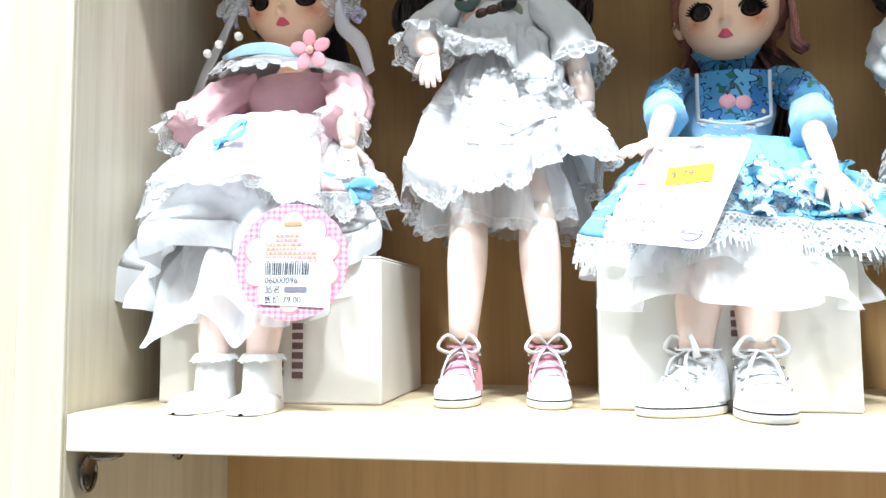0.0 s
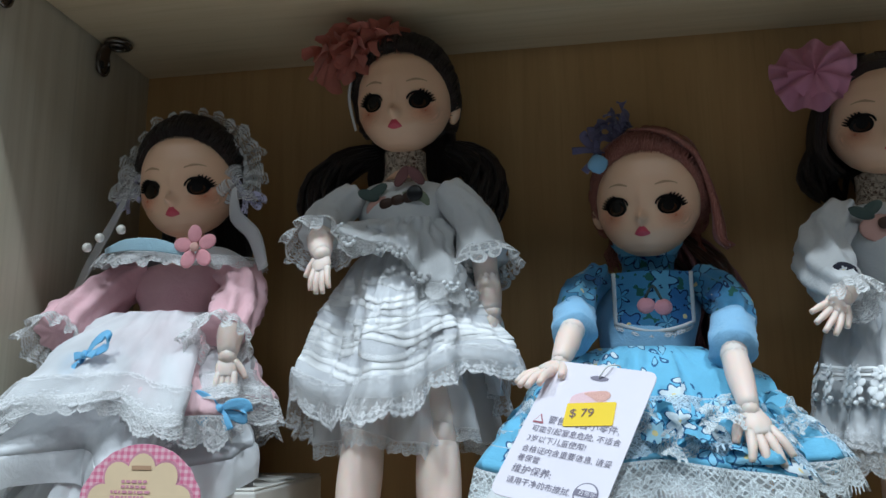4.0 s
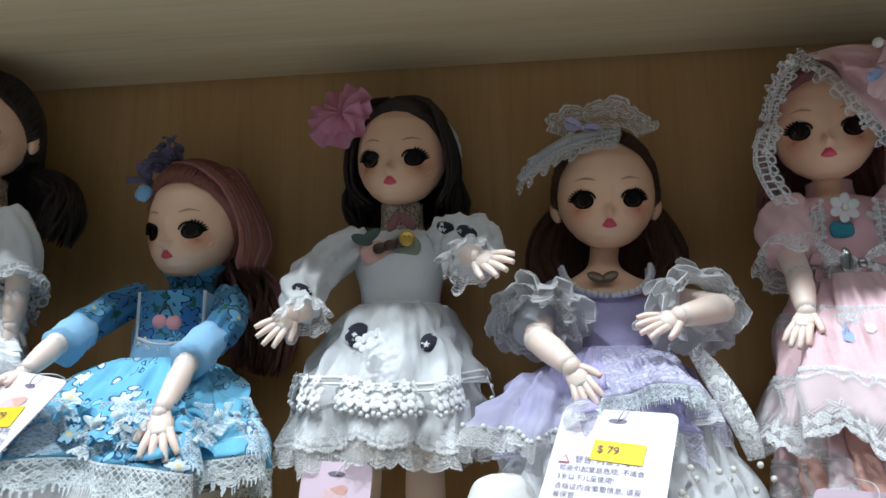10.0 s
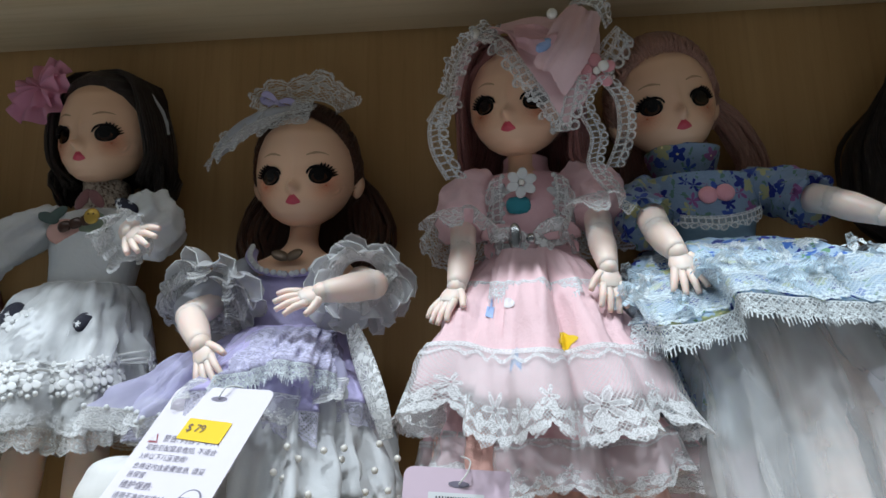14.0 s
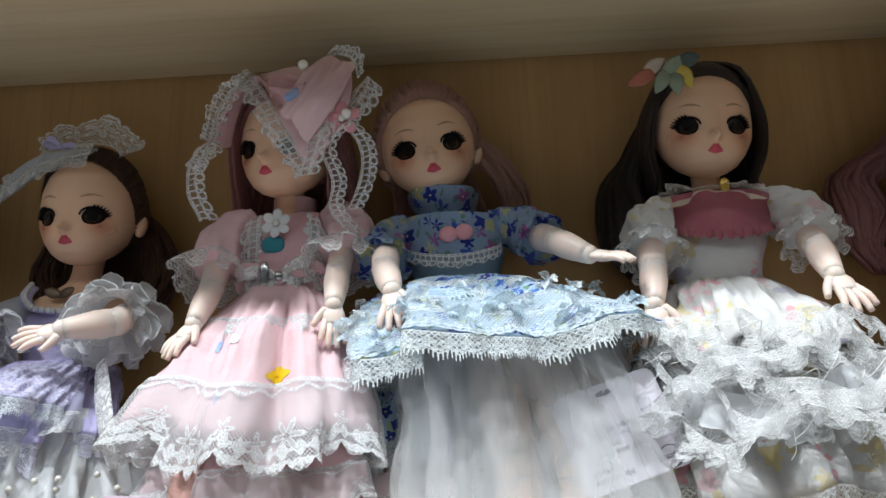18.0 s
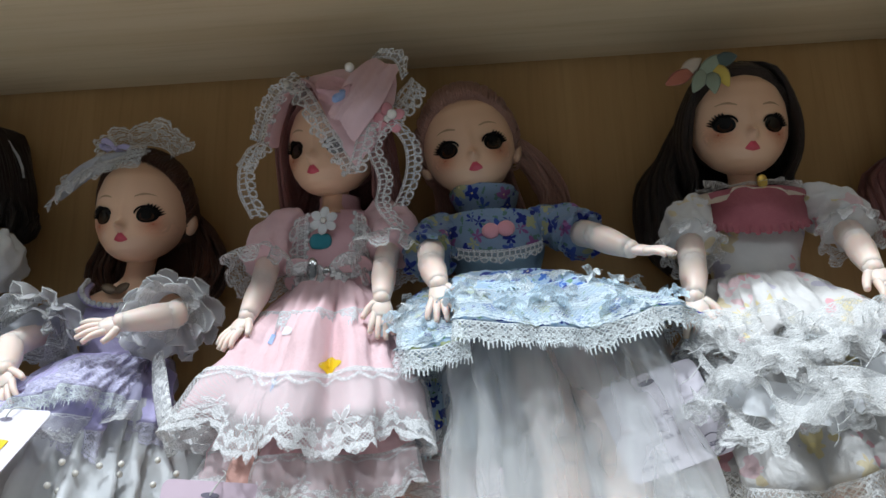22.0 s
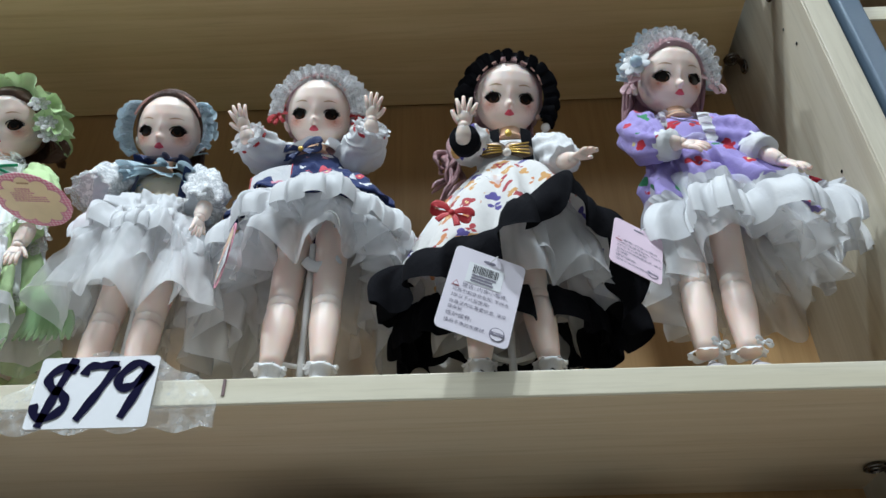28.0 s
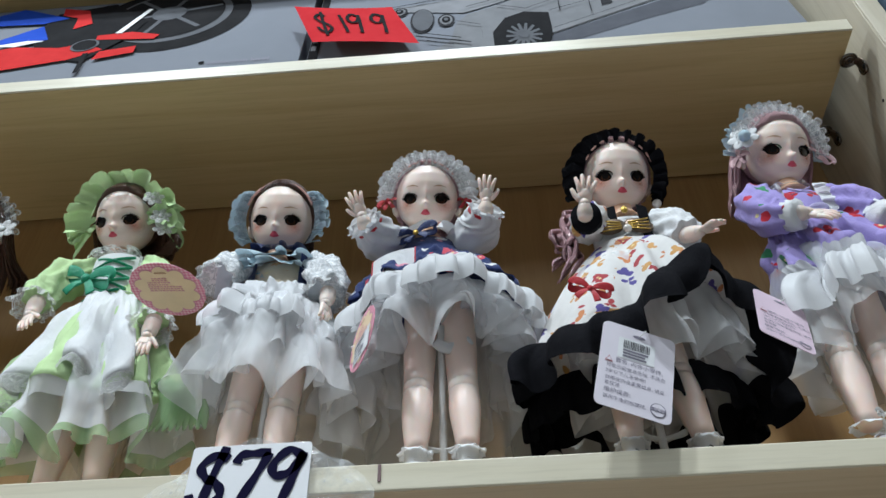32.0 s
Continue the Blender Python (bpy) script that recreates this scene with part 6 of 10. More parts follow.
skirt = cloth.rows
fringe, w = cloth(b, (0.210, 0.477, 1.369), (0.208, 0.450, 1.322), (0.0245, 0.0205), (0.0455, 0.0385), SOFT_TULLE, 8, 0.004, 0.002, 0.55, phase=1.1, seed=1.2)
fringe = [V(0.208 + (q.x - 0.208) * 0.95, 0.450 + (q.y - 0.450) * 0.97, q.z) + V(0, 0, 0.0035 * math.sin(4 * math.pi * i / 140 + 1.0) + 0.0015 * math.sin(10 * math.pi * i / 140)) for i, q in enumerate(fringe)]
for dz in (0.0, 0.0032):
    tube(b, [p + V(0, 0, dz) for p in fringe[::2] + fringe[:1]], [0.0008] * 71, THREAD, 5, 1)
for i in range(0, 140, 4):
    p = fringe[i]
    o = V(p.x - 0.208, p.y - 0.450, 0).normalized()
    rt = turn(-20, 0, math.degrees(math.atan2(o.x, -o.y)))
    petals(b, p + o * 0.0024 + V(0, 0, 0.0016), 0.0034, 6, THREAD, THREAD, rt)
    petals(b, p + o * 0.0030 + V(0, 0, -0.0050), 0.0058, 6, THREAD, THREAD, rt)
    for k in range(3):
        blob(b, p + o * 0.0040 + V(-o.y, o.x, 0) * 0.0030 * (k - 1) + V(0, 0, -0.0112 - 0.0014 * (k == 1)), 0.0014, THREAD, None, 6, 4)
lace_hem(b, skirt, 8.8, 11.6, 11, LACE_BAND, 1.0)
for p, q in (((0.194, 0.4365, 1.349), 0.0068), ((0.232, 0.4350, 1.344), 0.0048), ((0.205, 0.4270, 1.333), 0.0048)):
    blob(b, p, (q, 0.0028, q * 1.15), SPOT_LACE, turn(-28, 0, -6))
for p in ((0.199, 0.4300, 1.344), (0.207, 0.4285, 1.338), (0.203, 0.4265, 1.330), (0.212, 0.4265, 1.332), (0.205, 0.4320, 1.347), (0.213, 0.4290, 1.341), (0.217, 0.4250, 1.326)):
    petals(b, p, 0.0056, 6, WHITE, WHITE, turn(-28, 0, 0))
for hx, ax in ((0.193, 0.190), (0.226, 0.228)):
    leg(b, (hx, 0.470, 1.335), (hx, 0.462, 1.287), (ax, 0.452, 1.225), 0.0115)
    slipper(b, ax, 0.452, LOW, 0, SHOE_WHITE, WHITE)
fan_flower(b, (0.1735, 0.474, 1.488), 0.0215, PINK_TULLE, turn(80, 0, -16), 10, 0.0026)
fan_flower(b, (0.1750, 0.470, 1.488), 0.0150, PINK_TULLE, turn(74, 6, -20), 8, 0.0024)
headband(b, M, WHITE, 0.0305, 0.002, 3, 0.0002, 0, 0, 110, 12, 0.006)
b.finish("fashion_doll", (0.209, 0.455, LOW), "standing doll in a white crochet dress with a pink fan flower", "doll", SHELF_DOLLS)

# lilac off-shoulder dress
b = Soft()
c = (0.331, 0.4840, 1.4330)
M = head(b, c, HAIR_BROWN, -2, 8, 1, 1.15, (1, 1), side_locks=False, length=0.05, fringe=0.004, cap=0.7)
for k in range(10):
    s = -1 if k % 2 else 1
    tress(b, [M @ V(s * 0.018, 0.016, 0.0), M @ V(s * (0.024 + 0.0008 * k), 0.018, -0.018), M @ V(s * (0.027 + 0.001 * k), 0.014, -0.034), M @ V(s * (0.018 + 0.001 * k), 0.010, -0.048 - 0.001 * k)], [0.005, 0.0075, 0.0075, 0.004], HAIR_BROWN, 12, 0.0015, 0.0008, k)
column(b, [(0.330, 0.489, 1.408, 0.0088, 0.0088), (0.328, 0.489, 1.393, 0.0088, 0.0088), (0.327, 0.487, 1.385, 0.017, 0.012), (0.327, 0.486, 1.377, 0.031, 0.0165), (0.327, 0.482, 1.360, 0.028, 0.018), (0.328, 0.476, 1.345, 0.022, 0.017)], SKIN, 32)
for p, an in (((0.3215, 0.4670, 1.3815), 25), ((0.3290, 0.4670, 1.3815), -25)):
    blob(b, p, (0.0052, 0.0010, 0.0032), BRONZE, turn(-20, an, 0))
column(b, [(0.327, 0.483, 1.371, 0.0300, 0.0185), (0.328, 0.480, 1.357, 0.0275, 0.0205), (0.328, 0.476, 1.345, 0.024, 0.019), (0.328, 0.474, 1.336, 0.0235, 0.019)], LILAC, 36, 4, 0.03)
for s in (-1, 1):
    line = [(0.328 + s * 0.0245, 0.478, 1.388), (0.328 + s * 0.0225, 0.4680, 1.380), (0.328 + s * 0.015, 0.4635, 1.372), (0.328 + s * 0.002, 0.4625, 1.369)]
    tube(b, line, [0.003, 0.0034, 0.003, 0.002], LILAC, 8, 4, 0.4, (s, -1, 0))
    scallops(b, [q + V(0, -0.0022, 0.0010) for q in spline([V(p) for p in line], 4)], 1, 0.0017, WHITE)
for o, ax, tiersof in ((V(0.292, 0.460, 1.366), V(-0.25, -0.75, -0.60), ((0.000, 0.022, ORGANZA, 8), (0.004, 0.020, LACE, 7), (0.011, 0.016, LACE, 7))), (V(0.368, 0.452, 1.364), V(0.10, -0.90, -0.10), ((0.000, 0.020, ORGANZA, 8), (0.007, 0.017, CHIFFON, 7), (0.013, 0.012, LACE, 6)))):
    ax = ax.normalized()
    q = ax.to_track_quat("Z", "Y").to_matrix()
    for k, (dist, wide, m, waves) in enumerate(tiersof):
        bb, oo = ring(o + ax * dist, 0.0095, 0.0095, 36, q)
        frill(b, bb, [(v + ax * (0.35 + 0.25 * k)).normalized() for v in oo], wide, m, waves, 0.0062, 0, phase=k * 1.7, droop=0.45, rows=9)
tube(b, [(0.302, 0.478, 1.374), (0.290, 0.462, 1.362), (0.283, 0.440, 1.348)], [0.010, 0.011, 0.008], GREY_GAUZE, 14, 4)
arm(b, (0.290, 0.46, 1.358), (0.288, 0.432, 1.344), (0.303, 0.408, 1.328), 0.0068)
hand_bm(b, (0.303, 0.408, 1.328), (0.35, -0.35, -0.75), (-0.3, -1, 0.2), 1.0, None, 0.8)
arm(b, (0.366, 0.465, 1.366), (0.378, 0.430, 1.357), (0.356, 0.418, 1.352), 0.0068)
hand_bm(b, (0.356, 0.418, 1.352), (-0.8, -0.25, -0.25), (-0.2, -1, 0.5), 1.0, None, 1.0)
hem, w = cloth(b, (0.328, 0.472, 1.342), (0.325, 0.436, 1.302), (0.0245, 0.0195), (0.043, 0.036), LILAC, 7, 0.006, 0.005, 0.6, phase=1.9, seed=6.1)
frill(b, hem, w, 0.014, LILAC_LACE, 12, 0.003, 60)
hem, w = cloth(b, (0.328, 0.471, 1.341), (0.321, 0.434, 1.300), (0.0265, 0.0210), (0.047, 0.039), LAVENDER_TULLE, 9, 0.005, 0.005, 0.6, phase=0.4, seed=1.1)
lace_hem(b, cloth.rows, 9.6, 11.8, 14, LACE_BAND, 1.4)
hem, w = cloth(b, (0.333, 0.468, 1.340), (0.338, 0.428, 1.314), (0.025, 0.020), (0.034, 0.036), LILAC_LACE, 5, 0.004, 0.005, 0.6, phase=0.9, seed=3.3, arc=(215, 330))
frill(b, hem, w, 0.010, COMB_LACE, 5, 0.002, 16, False)
hem, w = cloth(b, (0.300, 0.452, 1.328), (0.288, 0.428, 1.298), (0.020, 0.020), (0.031, 0.030), LAVENDER_TULLE, 7, 0.005, 0.004, 0.7, phase=0.3, seed=2.3)
frill(b, hem, w, 0.010, LACE, 10, 0.002, 40)
scallops(b, hem, 2, 0.0014, WHITE)
hem, w = cloth(b, (0.326, 0.455, 1.315), (0.326, 0.434, 1.258), (0.042, 0.038), (0.060, 0.056), SATIN, 20, 0.005, 0.004, 0.7, phase=0.8, seed=5.0)
frill(b, hem, w, 0.010, LACE, 20, 0.003, 50)
tube(b, [(0.366, 0.440, 1.338), (0.374, 0.428, 1.320), (0.382, 0.420, 1.300), (0.386, 0.420, 1.285)], [0.004, 0.006, 0.006, 0.004], LACE, 10, 5, 0.25, (1, -0.6, 0))
for k in range(16):
    blob(b, (0.345 + 0.003 * k + 0.004 * math.sin(k * 2.7), 0.384 + 0.002 * k, 1.273 + 0.010 * math.sin(k * 1.7)), 0.0016, PEARL, None, 8, 6)
column(b, [(0.270, 0.410, 1.2800, 0.0030, 0.003), (0.270, 0.410, 1.2792, 0.0080, 0.006), (0.269, 0.409, 1.2765, 0.0125, 0.009), (0.269, 0.408, 1.2710, 0.0155, 0.011), (0.268, 0.406, 1.2600, 0.0178, 0.012), (0.268, 0.404, 1.2300, 0.0185, 0.012)], SHOE_WHITE, 32)
blob(b, (0.270, 0.3935, 1.2620), (0.0018, 0.0010, 0.0018), PEARL, None, 8, 6)
for hx in (0.314, 0.344):
    leg(b, (hx, 0.455, 1.31), (hx, 0.440, 1.28), (hx, 0.432, 1.225), 0.011)
    slipper(b, hx, 0.432, LOW, 0, SHOE_WHITE, WHITE)
# tilted gauze hat with an upright lace fan
hat = spline([V(0.281, 0.466, 1.437), V(0.296, 0.462, 1.449), V(0.313, 0.461, 1.457), V(0.340, 0.462, 1.462)], 8)
frill(b, hat, [V(0.1, 0.35, 1)] * len(hat), 0.008, LACE, 5, 0.003, 18, False, droop=0.0)
frill(b, [p + V(0, -0.001, 0.001) for p in hat], [V(-0.25, -0.2, -1)] * len(hat), 0.010, LACE, 6, 0.002, 22, False)
tube(b, [p + V(0, 0.006, 0.004) for p in hat[::4]], [0.003, 0.005, 0.006, 0.006, 0.006, 0.004, 0.002][:len(hat[::4])], GREY_GAUZE, 12, 3, 0.7)
fan = [V(0.329 + 0.020 * math.cos(radians(a)), 0.476, 1.466 + 0.008 * math.sin(radians(a))) for a in np.linspace(170, -20, 26)]
frill(b, fan, [V(0.9 * math.cos(radians(a)), 0.1, 0.25 + 0.8 * abs(math.sin(radians(a)))) for a in np.linspace(170, -20, 26)], 0.018, FINE_LACE, 4, 0.0015, 8, False, droop=0.0)
bow(b, (0.318, 0.466, 1.469), 0.008, LILAC, turn(0, 20, 0), 0.4)
b.finish("fashion_doll", (0.327, 0.45, LOW), "doll in an off-shoulder lilac dress with a small lace hat", "doll", SHELF_DOLLS)

# pink castle-print dress and lace-trimmed hat
b = Soft()
c = (0.453, 0.4720, 1.4640)
M = head(b, c, HAIR_ROSE, -16, 8, 2, 1.12, (0, 0), lock=14, length=0.020, spread=0.004, curl=0.001)
neck(b, c, 1.42)
bodice(b, (0.455, 0.480, 1.424), (0.454, 0.468, 1.366), PINK, 0.030, 0.0185, 0.022, 0.018)
column(b, [(0.455, 0.480, 1.420, 0.016, 0.013), (0.455, 0.480, 1.428, 0.0125, 0.0115), (0.455, 0.480, 1.433, 0.0125, 0.0115)], PINK)
for a in (-118, -62):
    pp = [V(0.455 + 0.0285 * math.cos(radians(a)), 0.476 + 0.0205 * math.sin(radians(a)) - 0.001, z) for z in np.linspace(1.417, 1.372, 10)]
    frill(b, pp, [V(-1 if a < -90 else 1, -0.6, 0)] * 10, 0.010, THICK_LACE, 3, 0.001, 10, False)
    scallops(b, pp, 1, 0.0014, WHITE)
petals(b, (0.4515, 0.4530, 1.412), 0.0080, 6, WHITE, PEARL)
blob(b, (0.4495, 0.4545, 1.4005), (0.0065, 0.0014, 0.0048), FELT_TEAL, None, 10, 6, 0.5)
bow(b, (0.455, 0.4490, 1.381), 0.015, LACE, turn(0, -10, 0), 0.5, CHROME)
bow(b, (0.455, 0.4515, 1.379), 0.019, PALE_PINK, turn(0, 0, 0), 0.6)
blob(b, (0.447, 0.4475, 1.382), (0.0035, 0.0020, 0.0075), CHROME)
for px in (0.441, 0.470):
    petals(b, (px, 0.4600, 1.407), 0.0060, 6, WHITE, WHITE)
sleeve(b, [(0.431, 0.474, 1.417), (0.421, 0.460, 1.404), (0.420, 0.448, 1.388)], [0.0115, 0.0138, 0.0138], PALE_PINK, LACE, 0.015, 0.08, 14, 6, 0.004)
arm(b, (0.421, 0.455, 1.394), (0.421, 0.442, 1.374), (0.418, 0.428, 1.354))
hand_bm(b, (0.418, 0.428, 1.354), (-0.42, -0.4, -0.75), (-0.6, -1, 0.2), 1.0, None, 0.6)
sleeve(b, [(0.480, 0.474, 1.419), (0.491, 0.460, 1.406), (0.490, 0.448, 1.392)], [0.0115, 0.0140, 0.0138], PALE_PINK, LACE, 0.015, 0.08, 14, 6, 0.004)
arm(b, (0.489, 0.455, 1.398), (0.488, 0.440, 1.380), (0.489, 0.424, 1.360))
hand_bm(b, (0.489, 0.424, 1.360), (0.05, -0.3, -1), (0.2, -1, 0.2), 1.0, None, 0.7, -1)
hem, w = cloth(b, (0.455, 0.452, 1.330), (0.462, 0.430, 1.262), (0.040, 0.034), (0.052, 0.044), FELT_PEACH, 6, 0.004, 0.004, 0.8, phase=1.5, seed=4.9)
hem, w = cloth(b, (0.455, 0.452, 1.330), (0.464, 0.428, 1.268), (0.040, 0.034), (0.056, 0.047), SATIN_PINK, 8, 0.006, 0.004, 0.8, phase=2.5, seed=4.9)
lace_hem(b, cloth.rows, 8.5, 11.5, 8, LACE_BAND, 1.5)
hem, w = cloth(b, (0.454, 0.466, 1.376), (0.456, 0.424, 1.298), (0.0235, 0.019), (0.056, 0.046), SATIN_PINK, 7, 0.0070, 0.003, 0.85, phase=0.5, seed=2.9, tilt=(-0.004, 0.0))
skirt = cloth.rows
tiers(b, skirt, (3,), 0.013, (COMB_LACE,), 7, 0.0012)
lace_hem(b, skirt, 8.2, 12.6, 8, LACE_BAND, 2.0, 0.0022)
on_cloth(b, skirt, 0.795, 7.6, [(0.0055 * math.cos(t) * (1 + 0.18 * math.cos(4 * t)), 0.0048 * math.sin(t) * (1 + 0.18 * math.cos(4 * t))) for t in [2 * math.pi * i / 28 for i in range(28)]], STICKER)
for su, sv, sc in ((0.715, 9.2, 1.1), (0.655, 5.4, 0.8)):
    on_cloth(b, skirt, su, sv, [(sc * x, sc * y) for x, y in ((-0.004, -0.006), (0.004, -0.006), (0.004, 0.003), (0.002, 0.003), (0.0015, 0.008), (0.0, 0.012), (-0.0015, 0.008), (-0.002, 0.003), (-0.004, 0.003))], FADED_BLUE)
on_cloth(b, skirt, 0.70, 4.8, [(0.0045 * math.cos(t) * (1 + 0.2 * math.cos(3 * t)), 0.0030 * math.sin(t)) for t in [2 * math.pi * i / 24 for i in range(24)]], PALE_WHITE)
for hx in (0.440, 0.468):
    leg(b, (hx, 0.455, 1.30), (hx, 0.445, 1.28), (hx, 0.438, 1.225), 0.011)
    slipper(b, hx, 0.438, LOW, 0, SHOE_WHITE, WHITE)
# hat: a folded scarf with a peak, lace rim, pearl flower and lace ribbons
def folded(b, a, c, m, n=14, fold=0.002, freq=9.0):
    """A piece of cloth between two edges, with soft folds."""
    A, C = spline([V(p) for p in a], 8), spline([V(p) for p in c], 8)
    rows = [[A[i].lerp(C[i], q / n) + V(0, -0.004 * math.sin(math.pi * q / n) + fold * noise.noise(V(i * 0.16, q * freq / n, 0.7)), fold * 0.5 * math.sin(q * freq / n + i * 0.2)) for i in range(len(A))] for q in range(n + 1)]
    b.grid(rows, m)
    return rows


front = [(0.437, 0.447, 1.496), (0.447, 0.437, 1.484), (0.458, 0.432, 1.464), (0.468, 0.431, 1.447), (0.475, 0.433, 1.433)]
folded(b, front, [(0.440, 0.456, 1.499), (0.464, 0.452, 1.503), (0.488, 0.449, 1.506), (0.495, 0.443, 1.487), (0.492, 0.440, 1.462)], SATIN_PINK, fold=0.005)
folded(b, [(0.437, 0.447, 1.496), (0.426, 0.446, 1.486), (0.419, 0.447, 1.470), (0.416, 0.449, 1.458)], [(0.446, 0.462, 1.501), (0.432, 0.466, 1.496), (0.424, 0.468, 1.480), (0.420, 0.466, 1.462)], SATIN_PINK, fold=0.003)
folded(b, [(0.480, 0.441, 1.504), (0.470, 0.430, 1.486), (0.459, 0.427, 1.466)], [(0.497, 0.445, 1.499), (0.489, 0.432, 1.474), (0.474, 0.427, 1.448)], SATIN_PINK, fold=0.003)
folded(b, [(0.450, 0.441, 1.494), (0.462, 0.436, 1.489), (0.474, 0.434, 1.486)], [(0.452, 0.432, 1.476), (0.460, 0.429, 1.473), (0.470, 0.429, 1.474)], PINK, 8, 0.004)
blob(b, (0.465, 0.4285, 1.476), (0.0050, 0.0020, 0.0030), FADED_BLUE, turn(0, -40, 0))
P = spline([V(p) for p in front], 8)
frill(b, P, [V(-0.75, -0.35, -0.45)] * len(P), 0.0105, THICK_LACE, 8, 0.0028, 12, False, droop=0.05)
P = spline([V(p) for p in ((0.440, 0.446, 1.497), (0.426, 0.444, 1.486), (0.418, 0.445, 1.471), (0.415, 0.447, 1.458))], 8)
frill(b, P, [V(-0.5, -0.6, 0.3)] * len(P), 0.0068, THICK_LACE, 7, 0.0022, 12, False, droop=0.05)
frill(b, P, [V(0.8, -0.5, -0.2)] * len(P), 0.0060, THICK_LACE, 7, 0.0022, 12, False, droop=0.05)
P = spline([V(0.480, 0.443, 1.506), V(0.493, 0.444, 1.504), V(0.498, 0.442, 1.490)], 8)
frill(b, P, [V(0.6, -0.2, 0.6)] * len(P), 0.0070, THICK_LACE, 4, 0.002, 12, False, droop=0.0)
for q in ((0.470, 0.4310, 1.4945), (0.430, 0.4440, 1.4925), (0.494, 0.4300, 1.4640)):
    blob(b, q, 0.0029, PEARL, None, 12, 8)
petals(b, (0.491, 0.4345, 1.4630), 0.0098, 5, FELT_PINK, PEARL)
ribbon(b, [(0.415, 0.444, 1.456), (0.410, 0.441, 1.440), (0.4115, 0.440, 1.426), (0.419, 0.440, 1.411)], 0.0115, RING_LACE)
ribbon(b, [(0.419, 0.446, 1.457), (0.413, 0.442, 1.449), (0.408, 0.441, 1.440)], 0.0110, RING_LACE, (0.8, 0, -0.6))
ribbon(b, [(0.481, 0.433, 1.460), (0.478, 0.430, 1.447), (0.474, 0.430, 1.430)], 0.0120, RING_LACE)
ribbon(b, [(0.492, 0.434, 1.460), (0.484, 0.433, 1.446), (0.490, 0.433, 1.428), (0.488, 0.436, 1.414), (0.498, 0.438, 1.400)], 0.0090, RING_LACE)
ribbon(b, [(0.494, 0.435, 1.462), (0.504, 0.437, 1.448), (0.504, 0.438, 1.430), (0.497, 0.438, 1.413)], 0.0095, RING_LACE)
ribbon(b, [(0.493, 0.437, 1.466), (0.503, 0.440, 1.474), (0.508, 0.442, 1.487), (0.502, 0.444, 1.482), (0.496, 0.442, 1.472)], 0.0120, RING_LACE, (0.7, 0, -0.7))
b.finish("fashion_doll", (0.454, 0.44, LOW), "standing doll in a pink lace-trimmed dress and matching hat", "doll", SHELF_DOLLS)

# blue meadow-print dress, leans aside
b = Soft()
c = (0.533, 0.4830, 1.4640)
M = head(b, c, HAIR_PEACH, 2, 8, -10, 1.12, (1, 1), side_locks=False, length=0.055, spread=0.01)
for k in range(6):
    tress(b, [M @ V(0.020, 0.012, 0.004), M @ V(0.030 + 0.001 * k, 0.012, -0.012), M @ V(0.036 + 0.0015 * k, 0.012, -0.032), M @ V(0.030 + 0.003 * k, 0.008, -0.048)], [0.004, 0.006, 0.006, 0.003], HAIR_PEACH, 10, 0.0013, 0.0008, k)
neck(b, (0.536, 0.486, 1.458), 1.415)
column(b, [(0.543, 0.488, 1.414, 0.017, 0.014), (0.542, 0.486, 1.421, 0.0165, 0.0145), (0.541, 0.484, 1.429, 0.0195, 0.018), (0.541, 0.483, 1.434, 0.0205, 0.019)], BLUE_SPRIG, 40, 4, 0.12)
bodice(b, (0.545, 0.486, 1.416), (0.549, 0.470, 1.370), DUSTY_BLUE, 0.030, 0.0185, 0.023, 0.019)
rim = patch(b, (0.546, 0.479), 0.0295, 0.0235, -150, -30, 1.4145, 1.397, BLUE_SPRIG, 0.0022, bow_=-0.008)
frill(b, [q + V(0, -0.0022, 0.001) for q in rim], [V(0, -0.30, -1)] * len(rim), 0.0075, THICK_LACE, 8, 0.0006, 34, False, droop=0.0)
for px, pz in ((0.545, 1.4015), (0.5535, 1.4025)):
    blob(b, (px, 0.4530, pz), (0.0050, 0.0016, 0.0046), FELT_PINK, None, 12, 8)
sleeve(b, [(0.521, 0.478, 1.410), (0.509, 0.460, 1.398), (0.512, 0.440, 1.385)], [0.0112, 0.0132, 0.0128], BLUE_SPRIG, BLUE_SPRIG, 0.004, 0.08, 0, 7, 0.002)
sleeve(b, [(0.571, 0.478, 1.412), (0.587, 0.466, 1.405), (0.594, 0.450, 1.396)], [0.0112, 0.0132, 0.0128], BLUE_SPRIG, BLUE_SPRIG, 0.004, 0.08, 0, 7, 0.002)
arm(b, (0.513, 0.44, 1.388), (0.514, 0.430, 1.378), (0.519, 0.415, 1.364), 0.0066)
hand_bm(b, (0.519, 0.415, 1.364), (0.10, -0.45, -0.8), (-0.1, -1, 0.3), 1.05, None, 1.1)
arm(b, (0.594, 0.45, 1.397), (0.600, 0.440, 1.392), (0.615, 0.424, 1.380), 0.0066)
hand_bm(b, (0.615, 0.424, 1.380), (0.85, -0.45, -0.25), (0.1, -0.5, 1), 1.0, None, 0.3)
hem, w = cloth(b, (0.549, 0.468, 1.378), (0.570, 0.416, 1.336), (0.0245, 0.020), (0.066, 0.046), MEADOW, 6, 0.006, 0.004, 0.42, phase=1.3, seed=7.7, tilt=(0.006, 0.0))
skirt = cloth.rows
lace_hem(b, skirt, 5.6, 8.8, 13, MEADOW_LACE, 0.5, 0.0010)
lace_hem(b, skirt, 8.2, 11.6, 13, MEADOW_LACE, 0.6, 0.0018)
